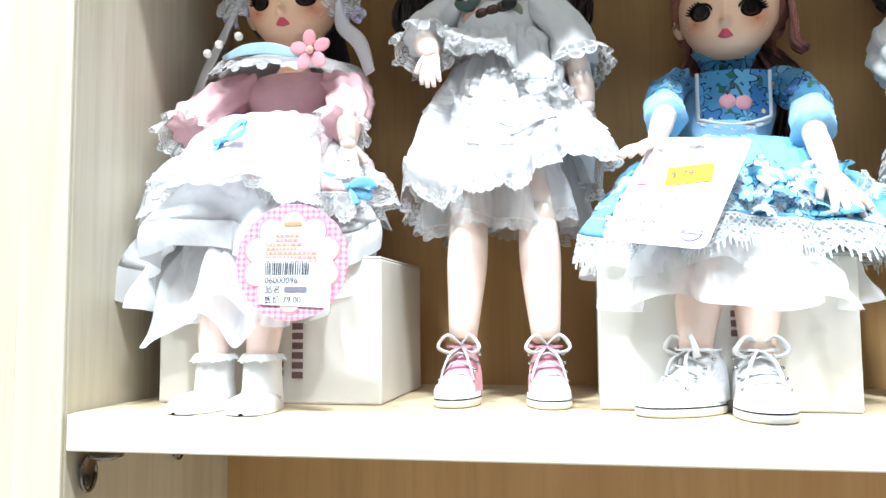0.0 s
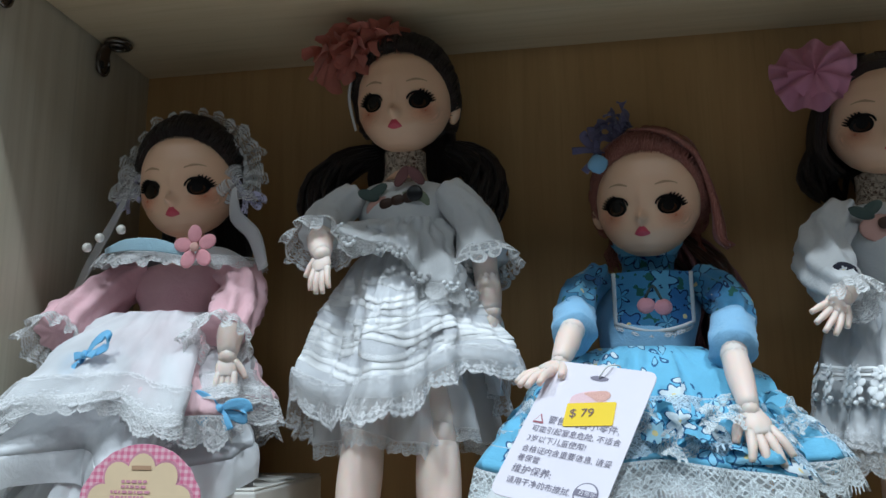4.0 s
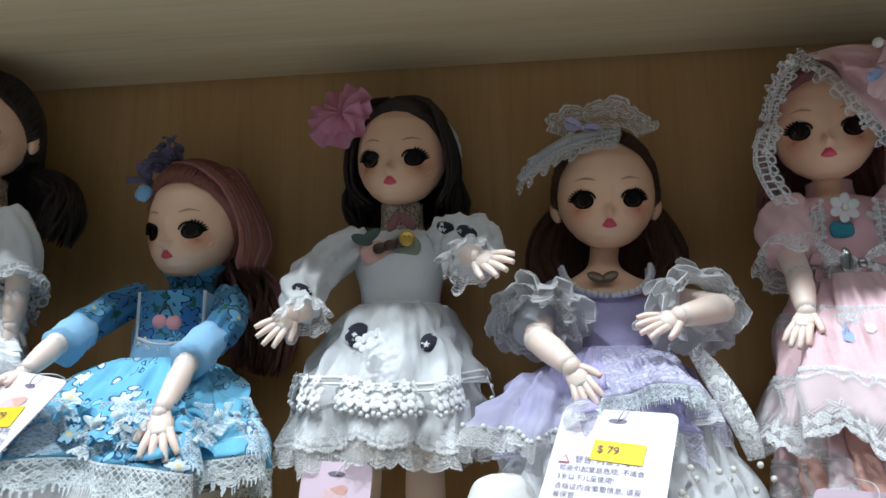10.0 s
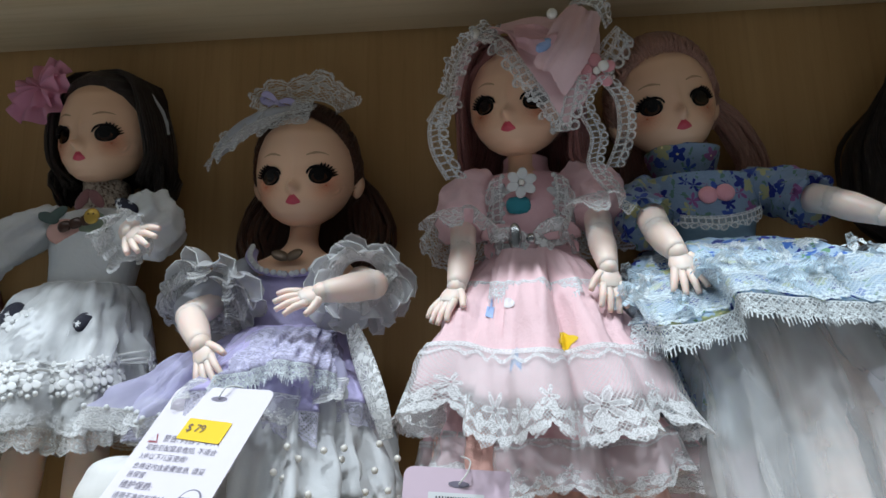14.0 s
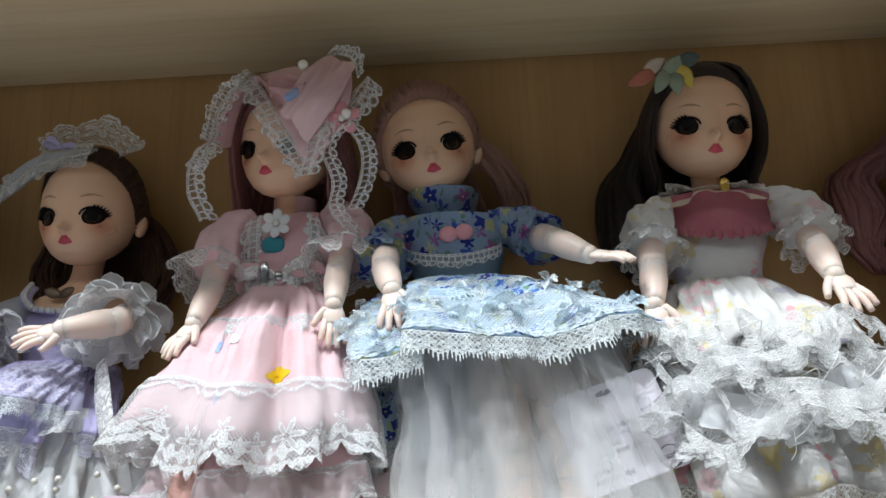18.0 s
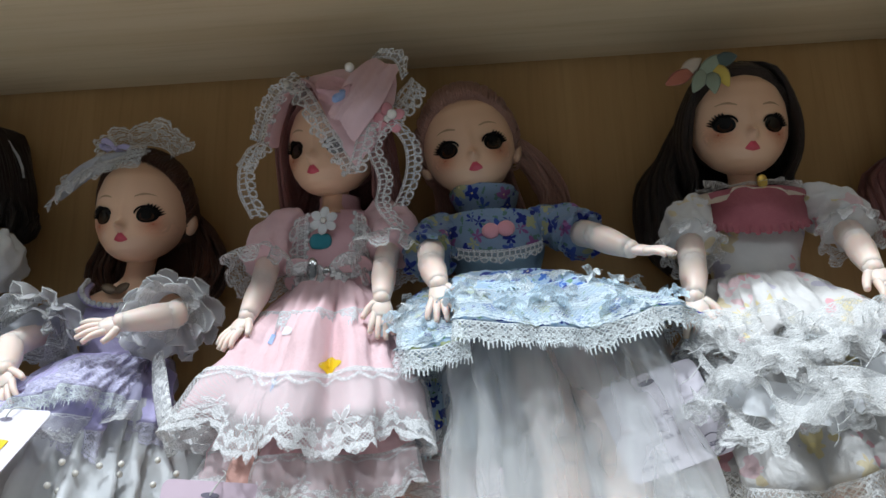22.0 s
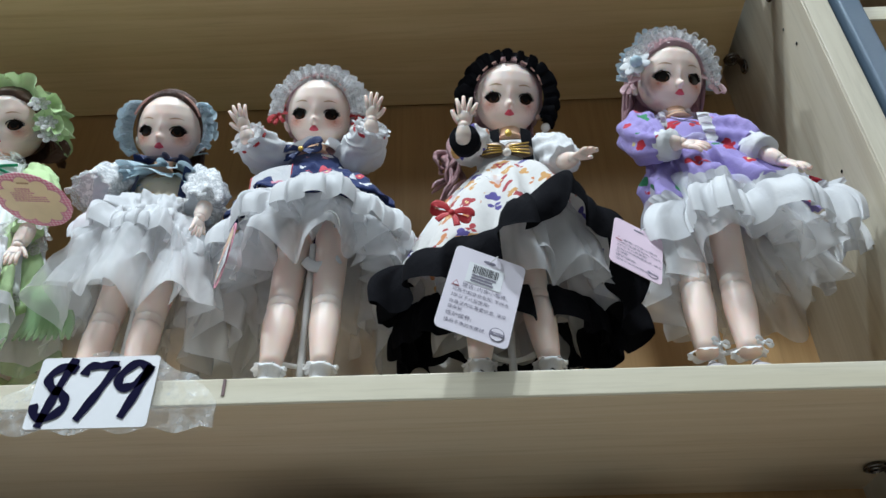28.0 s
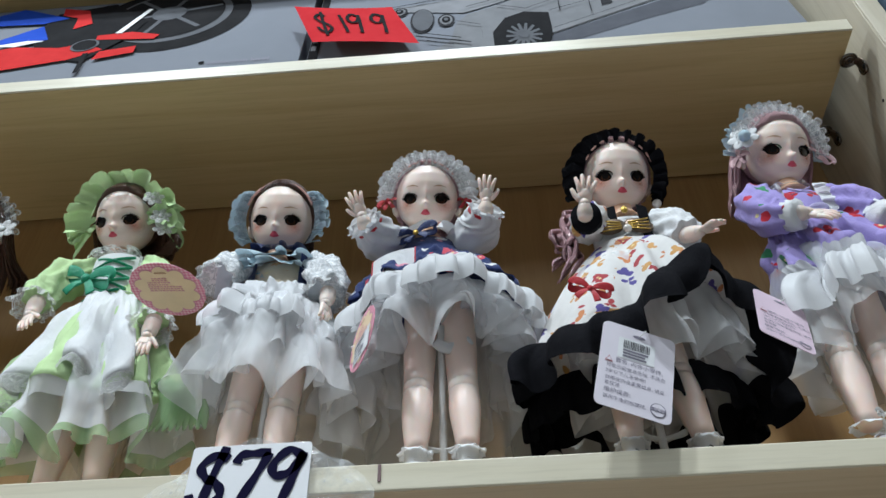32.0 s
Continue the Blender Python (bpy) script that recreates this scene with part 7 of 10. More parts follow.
frill(b, hem, w, 0.014, COMB_LACE, 8, 0.0026, droop=0.2)
tiers(b, skirt, (2, 4), 0.013, (COMB_LACE, BLUE_LACE), 8, 0.0042, droop=0.1)
for k in range(18):
    # lace loops gathered along the folds
    q = skirt[(5, 8, 7, 10)[k % 4]][(72 + 4 * k) % 140]
    bb, oo = ring(q + V(0, -0.002, 0.001), 0.002, 0.002, 16, turn(60 + 25 * math.sin(k), 20 * math.cos(2 * k), 20 * k))
    frill(b, bb, oo, 0.0080, BLUE_LACE if k % 2 else COMB_LACE, 4, 0.004, 12)
hem, w = cloth(b, (0.535, 0.465, 1.355), (0.522, 0.440, 1.290), (0.022, 0.020), (0.026, 0.024), MEADOW, 5, 0.004, 0.004, 0.8, phase=0.9, seed=1.4)
frill(b, hem, w, 0.012, BLUE_LACE, 8, 0.003, 26)
for k in range(2):
    cloth(b, (0.572, 0.440, 1.345), (0.584 + 0.004 * k, 0.410, 1.232), (0.056 - 0.004 * k, 0.038 - 0.003 * k), (0.064 - 0.004 * k, 0.050 - 0.004 * k), VEIL, 5 + k, 0.009, 0.004, 0.8, phase=k * 1.9, seed=k + 0.4)
for hx, kx in ((0.566, 0.574), (0.590, 0.602)):
    leg(b, (hx, 0.44, 1.33), (kx, 0.412, 1.28), (kx + 0.004, 0.405, 1.222), 0.0115)
    slipper(b, kx + 0.004, 0.405, LOW, 0, SHOE_WHITE, WHITE)
b.finish("fashion_doll", (0.57, 0.44, LOW), "doll in a blue meadow-print dress over white tulle, leaning aside", "doll", SHELF_DOLLS)

# pale fruit-print dress with lace tiers
b = Soft()
c = (0.692, 0.4810, 1.4670)
M = head(b, c, HAIR_DARK, 1, 8, 2, 1.14, (0, 0), lock=13, length=0.012, spread=-0.002, part_x=-0.002)
for k in range(11):
    o = 0.0016 * k
    tress(b, [M @ V(-0.022, 0.004 + o * 0.5, 0.010), M @ V(-0.029, 0.004 + o, -0.010), M @ V(-0.034 - o * 0.5, 0.004 + o, -0.028), M @ V(-0.030 - o, 0.000 + o, -0.046), M @ V(-0.034 - o * 0.6, 0.0 + o, -0.062), M @ V(-0.028 - o * 0.5, 0.002, -0.076)], [0.004, 0.0064, 0.0066, 0.0062, 0.005, 0.003], HAIR_DARK, 9, 0.0015, 0.0012, k)
neck(b, c, 1.42)
bodice(b, (0.692, 0.486, 1.420), (0.689, 0.472, 1.370), BEAR_PRINT, 0.031, 0.019, 0.0235, 0.019)
rim = patch(b, (0.692, 0.480), 0.0310, 0.0245, -158, -22, 1.4200, 1.4070, ROSE, 0.0022, bow_=-0.009)
frill(b, rim, [V(0, -0.25, -1)] * len(rim), 0.0055, ROSE, 26, 0.0010, 0, False, droop=0.0)
bb, oo = ring((0.692, 0.474, 1.4225), 0.0190, 0.0170, 50, turn(10, 0, 0))
frill(b, bb, [(v + V(0, 0, -0.05)).normalized() for v in oo], 0.0150, CREAM, 5, 0.0038, 0, droop=0.3)
frill(b, [p + V(0, 0, 0.0024) for p in bb], [(v + V(0, 0, 0.20)).normalized() for v in oo], 0.0130, FINE_LACE, 6, 0.003, 26, droop=0.1)
blob(b, (0.692, 0.4500, 1.421), (0.0030, 0.0018, 0.0040), GOLD)
sleeve(b, [(0.665, 0.478, 1.414), (0.652, 0.462, 1.402), (0.650, 0.446, 1.388)], [0.0112, 0.0136, 0.0130], BEAR_PRINT, LACE, 0.010)
sleeve(b, [(0.719, 0.478, 1.416), (0.733, 0.462, 1.404), (0.731, 0.446, 1.391)], [0.0112, 0.0138, 0.0130], BEAR_PRINT, LACE, 0.010)
arm(b, (0.650, 0.45, 1.39), (0.648, 0.438, 1.374), (0.644, 0.424, 1.354), 0.0066)
hand_bm(b, (0.644, 0.424, 1.354), (0.02, -0.35, -0.9), (-0.3, -1, 0.1), 1.1, None, 1.3)
arm(b, (0.731, 0.45, 1.392), (0.730, 0.438, 1.382), (0.728, 0.420, 1.364), 0.0066)
hand_bm(b, (0.728, 0.420, 1.364), (0.20, -0.5, -0.7), (0.1, -1, 0.5), 1.1, None, 1.1, -1)
hem, w = cloth(b, (0.689, 0.470, 1.372), (0.692, 0.430, 1.330), (0.0235, 0.019), (0.048, 0.040), BEAR_PRINT, 12, 0.004, 0.003, 0.65, phase=0.2, seed=8.8)
for k in range(5):
    f = k / 4
    bb = [V(0.692 + (0.046 + 0.008 * f) * math.cos(a) + 0.004 * math.sin(5 * a + k), 0.434 - 0.010 * f + (0.040 + 0.006 * f) * math.sin(a) + 0.004 * math.cos(6 * a + k), 1.340 - 0.036 * f + 0.006 * math.sin(4 * a + k * 2)) for a in [2 * math.pi * j / 90 for j in range(90)]]
    oo = [V(math.cos(a), math.sin(a), -1.8) for a in [2 * math.pi * j / 90 for j in range(90)]]
    frill(b, bb, oo, 0.021, (FINE_LACE, LACE, FINE_LACE, CHIFFON, LACE)[k], 13 + 2 * k, 0.0046, 70, phase=k)
    if k in (1, 3):
        frill(b, [p + V(0, 0, -0.008) for p in bb], [(q + V(q.x, q.y, 0)).normalized() for q in oo], 0.007, COMB_LACE, 16, 0.003, 40, phase=k * 2.0)
for k in range(6):
    # lace trims that wander over the flounces
    line = [V(0.692 + (0.053 + 0.003 * k) * math.cos(a), 0.428 - 0.002 * k + (0.046 + 0.003 * k) * math.sin(a), 1.338 - 0.008 * k + 0.007 * math.sin(5 * a + k * 1.9) + 0.004 * math.sin(9 * a + k)) for a in [radians(185 + 170 * i / 40) for i in range(41)]]
    frill(b, line, [V(0.25 * math.sin(k + 0.4 * i), -0.6, -0.8 + 0.5 * math.sin(0.35 * i + k)) for i in range(41)], 0.010, (LACE, FINE_LACE, LACE)[k % 3], 11, 0.0042, 0, False, phase=k * 1.1)
rnd = random.Random(8)
for k in range(24):
    # frayed threads among the lace
    a, z = rnd.uniform(3.5, 5.9), 1.335 - 0.05 * rnd.random()
    p0 = V(0.692 + 0.058 * math.cos(a), 0.424 + 0.050 * math.sin(a), z)
    q = V(rnd.uniform(-0.010, 0.010), -0.004, rnd.uniform(-0.008, 0.008))
    tube(b, [p0, p0 + q * 0.5 + V(0.003, -0.003, 0.003), p0 + q + V(0, -0.001, -0.003), p0 + q * 1.2 + V(-0.004, 0, -0.006)], [0.00022] * 4, THREAD, 4, 4)
hem, w = cloth(b, (0.690, 0.455, 1.325), (0.690, 0.420, 1.268), (0.044, 0.038), (0.056, 0.048), BEAR_PRINT, 9, 0.006, 0.004, 0.75, phase=1.8, seed=2.2)
frill(b, hem, w, 0.022, FINE_LACE, 10, 0.003, 40)
for hx in (0.676, 0.706):
    leg(b, (hx, 0.455, 1.31), (hx, 0.440, 1.28), (hx, 0.432, 1.225), 0.011)
    slipper(b, hx, 0.432, LOW, 0, SHOE_WHITE, WHITE)
for dx, dz, an, ln, m in ((-0.017, -0.003, -22, 0.0095, FELT_RUST), (-0.011, 0.003, -38, 0.0085, CREAM), (-0.007, -0.005, -60, 0.0085, FELT_MINT), (0.001, 0.004, -32, 0.0105, FELT_MINT), (0.008, 0.006, -20, 0.0080, FELT_GREY), (0.005, -0.003, 62, 0.0080, GOLD_FELT), (0.000, -0.007, 84, 0.0070, FELT_MINT)):
    line = [V(0.673 + dx + ln * f * math.cos(radians(an)), 0.4525 - 0.002 * (1 - f * f), 1.489 + dz - ln * f * math.sin(radians(an))) for f in (-1, -0.5, 0, 0.5, 1)]
    tube(b, line, [0.0006, 0.0034, 0.0042, 0.0030, 0.0005], m, 8, 3, 0.12, (math.sin(radians(an)), -0.3, math.cos(radians(an))))
b.finish("fashion_doll", (0.69, 0.45, LOW), "doll in a pale fruit-print dress with lace tiers and rose collar", "doll", SHELF_DOLLS)

# rose-haired doll with a dark pink bow hat
b = Soft()
c = (0.836, 0.4790, 1.4550)
M = head(b, c, HAIR_ROSE, -4, 8, 0, 1.12, (1, 0), lock=10, length=0.03, spread=0.006, curl=0.002)
for k in range(14):
    o = 0.0015 * k
    tress(b, [M @ V(-0.018, 0.004 + o * 0.4, 0.012), M @ V(-0.033, 0.006, -0.006), M @ V(-0.046 - o * 0.6, 0.008 + o * 0.4, -0.020), M @ V(-0.040 - o, 0.006, -0.038), M @ V(-0.047 - o * 0.4, 0.004, -0.054), M @ V(-0.038 - o * 0.5, 0.003, -0.068)], [0.004, 0.0068, 0.0070, 0.0066, 0.0055, 0.003], HAIR_ROSE, 9, 0.0015, 0.0014, k)
neck(b, c, 1.405)
bodice(b, (0.836, 0.484, 1.410), (0.834, 0.470, 1.36), WHITE, 0.029, 0.018)
sleeve(b, [(0.811, 0.476, 1.402), (0.799, 0.458, 1.388), (0.800, 0.440, 1.372)], [0.013, 0.019, 0.014], WHITE, LACE, 0.010)
arm(b, (0.800, 0.45, 1.38), (0.800, 0.440, 1.37), (0.800, 0.425, 1.352), 0.0066)
hand_bm(b, (0.800, 0.425, 1.352), (0, -0.4, -0.9), (0, -1, 0.2))
hem, w = cloth(b, (0.834, 0.468, 1.364), (0.834, 0.430, 1.28), (0.0235, 0.019), (0.046, 0.045), PALE_PINK, 9, 0.005, 0.003, 0.7, phase=0.2, seed=1.8)
frill(b, hem, w, 0.012, LACE, 12, 0.003, 40)
for hx in (0.822, 0.846):
    leg(b, (hx, 0.455, 1.31), (hx, 0.440, 1.28), (hx, 0.432, 1.225), 0.011)
    slipper(b, hx, 0.432, LOW, 0, SHOE_WHITE, WHITE)
bow(b, M @ V(-0.016, -0.020, 0.026), 0.017, FELT_PINK, turn(10, 10, -10), 0.5)
bow(b, M @ V(-0.010, -0.018, 0.032), 0.012, ROSE, turn(0, -10, 0), 0.4)
blob(b, M @ V(-0.010, -0.022, 0.038), (0.006, 0.004, 0.005), CHOCOLATE)
b.finish("fashion_doll", (0.834, 0.455, LOW), "rose-haired doll with a dark pink bow on her head", "doll", SHELF_DOLLS)


# ---- the dolls: upper shelf ----
UPPER_DOLLS = "dolls along the upper shelf"
GREY_BLUE = fabric("grey_blue_cotton", (0.56, 0.69, 0.75), (0.48, 0.61, 0.69), 0.2)
GREY_WHITE = fabric("pale_grey_cotton", (0.62, 0.66, 0.70), (0.54, 0.58, 0.63), 0.15)
GREEN_TULLE = tulle("green_tulle", (0.50, 0.72, 0.42), 0.5)
SHOE_GREY = plain("grey_shoe", (0.42, 0.39, 0.40), 0.5)


def stand_legs(b, feet, knee_z, hip, m, sock=None, r=0.0118, yaw=0, skin=None):
    """Two straight legs in small shoes, from the hips to the shelf."""
    for i, (fx, fy) in enumerate(feet):
        hx = hip[0] + (-0.014 if i == 0 else 0.014)
        k = V(fx, fy, MID + 0.02).lerp(V(hx, hip[1], hip[2]), (knee_z - MID - 0.02) / (hip[2] - MID - 0.02))
        leg(b, (hx, hip[1], hip[2]), k, (fx, fy, MID + 0.022), r, skin)
        slipper(b, fx, fy, MID, yaw, m, sock, 0.024, 0.0155)


# green dress and bonnet
b = Soft()
c = (0.172, 0.4250, 1.8665)
M = head(b, c, HAIR_BROWN, -4, 30, 0, 1.16, (1, 0), lock=8, length=0.006, spread=0.002, front=0, skin=SKIN_HAND)
for k in range(7):
    tube(b, [M @ V(0.016, 0.012, 0.004), M @ V(0.030, 0.006, -0.010), M @ V(0.036 + 0.001 * k, 0.002, -0.022), M @ V(0.026 + 0.002 * k, -0.002, -0.032)], [0.004, 0.006, 0.006, 0.002], HAIR_BROWN, 8, 4, 0.6, None, 2)
neck(b, c, 1.815)
bodice(b, (0.180, 0.436, 1.814), (0.190, 0.424, 1.755), GREEN, 0.031, 0.019, 0.0235, 0.019)
bb, oo = ring((0.176, 0.434, 1.822), 0.016, 0.0145, 60, turn(8, 4, 0))
frill(b, bb, [(v + V(0, 0, 0.35)).normalized() for v in oo], 0.014, THICK_LACE, 9, 0.004, 30)
frill(b, bb, [(v + V(0, 0, -0.3)).normalized() for v in oo], 0.015, LACE, 9, 0.004, 30, phase=1.0)
rim = patch(b, (0.183, 0.428), 0.0255, 0.0225, -140, -40, 1.806, 1.765, WHITE)
frill(b, rim, [V(1, -0.4, 0)] * len(rim), 0.007, LACE, 6, 0.002, 26, False)
for k in range(4):
    z = 1.802 - 0.012 * k
    for s in (-1, 1):
        tube(b, [(0.185 - s * 0.017, 0.4085, z), (0.185, 0.4035, z - 0.006), (0.185 + s * 0.017, 0.4085, z - 0.012)], [0.0016] * 3, EMERALD, 7, 4, 0.35)
bow(b, (0.168, 0.402, 1.774), 0.022, EMERALD, turn(0, 14, -10), 0.7)
sleeve(b, [(0.156, 0.430, 1.808), (0.140, 0.418, 1.790), (0.134, 0.404, 1.764), (0.136, 0.396, 1.748)], [0.012, 0.0165, 0.015, 0.012], GREEN, LACE, 0.014, 0.12)
sleeve(b, [(0.206, 0.430, 1.808), (0.224, 0.418, 1.782), (0.238, 0.402, 1.745), (0.244, 0.392, 1.716)], [0.012, 0.0160, 0.0145, 0.012], GREEN, LACE, 0.016, 0.12)
arm(b, (0.136, 0.405, 1.76), (0.137, 0.396, 1.746), (0.143, 0.386, 1.724))
hand_bm(b, (0.143, 0.386, 1.724), (0.25, -0.35, -0.8), (-0.2, -1, 0.1), 1.0, None, 0.4)
arm(b, (0.240, 0.40, 1.74), (0.245, 0.390, 1.710), (0.248, 0.382, 1.692))
hand_bm(b, (0.248, 0.382, 1.692), (0.05, -0.25, -0.9), (0.2, -1, 0.1), 1.0, None, 0.4)
hem, w = cloth(b, (0.190, 0.424, 1.760), (0.203, 0.408, 1.655), (0.024, 0.020), (0.060, 0.044), WHITE, 8, 0.007, 0.008, 0.7, phase=0.5, seed=1.9)
frill(b, hem, w, 0.014, FINE_LACE, 12, 0.005, 0)
hem, w = cloth(b, (0.190, 0.424, 1.745), (0.206, 0.410, 1.640), (0.030, 0.024), (0.066, 0.046), GREEN, 7, 0.008, 0.008, 0.8, phase=1.6, seed=5.1)
frill(b, hem, w, 0.016, TULLE, 10, 0.006, 0)
hem, w = cloth(b, (0.195, 0.418, 1.70), (0.210, 0.408, 1.608), (0.042, 0.034), (0.062, 0.044), TULLE, 9, 0.009, 0.008, 0.8, phase=0.9, seed=7.1)
frill(b, hem, w, 0.012, GREEN_TULLE, 14, 0.005, 0)
for k in range(9):
    tube(b, [(0.262 + 0.004 * math.sin(k), 0.395, 1.66), (0.272 + 0.003 * k, 0.392, 1.635), (0.266 + 0.005 * k, 0.388, 1.612)], [0.003, 0.006, 0.001], GREEN_TULLE, 7, 4, 0.25, (1, 0, 0))
stand_legs(b, [(0.196, 0.398), (0.232, 0.398)], 1.635, (0.203, 0.415, 1.68), SHOE_WHITE, WHITE)
# bonnet: brim frill over the brow, bows at the ears
bb, oo = headband(b, M, GREEN, 0.0290, 0.004, 6, 0.001, 0, -16, 196, -2, -0.008)
frill(b, bb, [(v + V(0, -0.45, 0)).normalized() for v in oo], 0.024, GREEN, 6, 0.007, 0, False)
frill(b, [p + V(0, 0.002, 0) for p in bb], [(v + V(0, 0.8, 0)).normalized() for v in oo], 0.030, GREEN, 7, 0.003, 0, False)
for px, pz, rz in ((0.034, -0.006, 20), (0.030, 0.010, 40), (-0.033, -0.006, -20)):
    bow(b, M @ V(px, -0.008, pz), 0.014, GREEN, turn(0, rz * 1.4, rz), 0.8)
for px, pz in ((0.030, 0.012), (0.036, -0.004), (0.038, -0.014)):
    petals(b, M @ V(px, -0.016, pz), 0.0095, 6, THICK_LACE, WHITE, turn(0, 0, 15))
b.finish("fashion_doll", (0.205, 0.41, MID), "doll in a light green dress and ruffled bonnet with ribbons", "doll", UPPER_DOLLS)

# blue collar, lace sleeves and white tulle
b = Soft()
c = (0.327, 0.4130, 1.8405)
M = head(b, c, HAIR_BROWN, 3, 30, 2, 1.14, (1, 1), side_locks=False, length=0.012, cap=0.6, fringe=0.005, skin=SKIN_HAND)
neck(b, c, 1.79)
bodice(b, (0.333, 0.424, 1.790), (0.337, 0.412, 1.742), WARM_PRINT, 0.030, 0.019, 0.0235, 0.0195)
for a0, a1 in ((-175, -128), (-52, -5)):
    patch(b, (0.335, 0.417), 0.0290, 0.0215, a0, a1, 1.787, 1.745, NAVY)
bb, oo = ring((0.331, 0.420, 1.800), 0.018, 0.015, 60, turn(6, 3, 0))
frill(b, bb, [(v + V(0, 0, 0.15)).normalized() for v in oo], 0.016, NAVY, 10, 0.003)
for k in range(2):
    frill(b, [p - V(0, 0, 0.007 + 0.007 * k) for p in bb], [(v + V(0, 0, -0.35 - 0.2 * k)).normalized() for v in oo], 0.027 + 0.003 * k, GREY_BLUE, 10, 0.0045, 0, phase=k * 1.4, droop=0.3)
for s, pts in ((-1, [(0.308, 0.418, 1.786), (0.292, 0.402, 1.770), (0.290, 0.386, 1.748)]), (1, [(0.358, 0.418, 1.782), (0.376, 0.402, 1.758), (0.382, 0.388, 1.728)])):
    sleeve(b, pts, [0.0125, 0.0170, 0.0150], GREY_WHITE, LACE, 0.008, 0.12)
    tube(b, pts, [0.0132, 0.0178, 0.0158], LACE, 36, 10, 0.92, None, 0.5, 0.12, 7)
arm(b, (0.382, 0.39, 1.735), (0.384, 0.384, 1.722), (0.384, 0.380, 1.712), 0.006)
hand_bm(b, (0.384, 0.380, 1.712), (0, -0.2, -1), (1, -0.6, 0), 0.9, None, 0.3)
hem, w = cloth(b, (0.337, 0.412, 1.748), (0.340, 0.398, 1.708), (0.0245, 0.020), (0.046, 0.036), SATIN, 12, 0.003, 0.004, 0.5, phase=0.9, seed=3.2, tilt=(-0.012, 0))
ruffle(b, hem, 0.010, 0.022, SATIN, 22, 0.0030, 0.6)
tube(b, [(0.318, 0.3920, 1.741), (0.337, 0.3900, 1.741), (0.358, 0.3930, 1.735)], [0.0012] * 3, NAVY, 7, 5, 0.4)
for k in range(3):
    cloth(b, (0.340, 0.406, 1.715), (0.341, 0.398, 1.618 + 0.010 * k), (0.046 - 0.004 * k, 0.040 - 0.003 * k), (0.062 - 0.008 * k, 0.047 - 0.005 * k), SOFT_TULLE, 7 + k, 0.008, 0.012, 0.6, phase=k * 1.1, seed=k * 2.3, tilt=(0.0, -0.016))
stand_legs(b, [(0.326, 0.384), (0.360, 0.384)], 1.625, (0.342, 0.405, 1.70), SHOE_WHITE, WHITE)
for s in (-1, 1):
    bb, oo = ring(M @ V(s * 0.0265, 0.0, 0.0), 0.022, 0.022, 26, M.to_3x3().normalized() @ turn(84, 0, s * 16), 40 if s > 0 else 120, -70 if s > 0 else 250)
    frill(b, [M @ V(s * 0.0275 * math.cos(radians(a)), -0.006, 0.030 * math.sin(radians(a))) for a in np.linspace(48, -42, 26)], [V(s * 0.9, -0.35, 0.2)] * 26, 0.014, GREY_BLUE, 6, 0.005, 0, False)
    frill(b, [M @ V(s * 0.0275 * math.cos(radians(a)), -0.008, 0.030 * math.sin(radians(a))) for a in np.linspace(44, -38, 26)], [V(s * 0.8, -0.6, 0.2)] * 26, 0.010, GREY_LACE, 6, 0.004, 20, False)
tube(b, [M @ V(0.027 * math.cos(radians(a)), -0.010, 0.0285 * math.sin(radians(a)) + 0.001) for a in np.linspace(20, 160, 12)], [0.0011] * 12, FELT_PEACH, 6, 2)
b.finish("fashion_doll", (0.341, 0.395, MID), "doll in white tulle with a grey-blue ruffled collar and lace sleeves", "doll", UPPER_DOLLS)

# navy dotted dress, arms raised
b = Soft()
c = (0.460, 0.4130, 1.8555)
M = head(b, c, HAIR_PINK, 3, 30, 2, 1.15, (1, 1), side_locks=False, length=0.01, cap=0.6, fringe=0.005, skin=SKIN_HAND)
neck(b, c, 1.806)
bodice(b, (0.460, 0.424, 1.808), (0.463, 0.414, 1.762), DOT_PRINT, 0.030, 0.019, 0.025, 0.021)
bb, oo = ring((0.460, 0.420, 1.814), 0.018, 0.016, 50, turn(6, 2, 0))
frill(b, bb, [(v + V(0, 0, -0.2)).normalized() for v in oo], 0.016, WHITE, 9, 0.004)
bow(b, (0.452, 0.395, 1.796), 0.015, NAVY, turn(0, -8, -12), 0.5, GOLD)
for s, pts, wr, hd in ((-1, [(0.434, 0.420, 1.804), (0.420, 0.400, 1.798), (0.410, 0.382, 1.800)], (0.408, 0.377, 1.803), (-0.35, -0.45, 0.8)), (1, [(0.487, 0.420, 1.804), (0.504, 0.400, 1.799), (0.512, 0.382, 1.806)], (0.513, 0.377, 1.810), (0.1, -0.5, 0.85))):
    sleeve(b, pts, [0.014, 0.0185, 0.0135], WHITE, WHITE, 0.006, 0.09)
    tube(b, [V(pts[-1]).lerp(V(pts[-2]), 0.22), V(pts[-1]).lerp(V(pts[-2]), 0.12)], [0.0150, 0.0146], RED_RIBBON, 20, 2, 0.92)
    arm(b, pts[1], V(pts[2]) - V(0, 0, 0.003), wr)
    hand_bm(b, wr, hd, (-0.1, -0.8, -0.4), 1.05, None, 1.0, -s)
hem, w = cloth(b, (0.463, 0.414, 1.770), (0.472, 0.398, 1.716), (0.0255, 0.0215), (0.066, 0.044), DOT_PRINT, 8, 0.003, 0.002, 0.5, phase=0.3, seed=2.8, tilt=(0.0, -0.010))
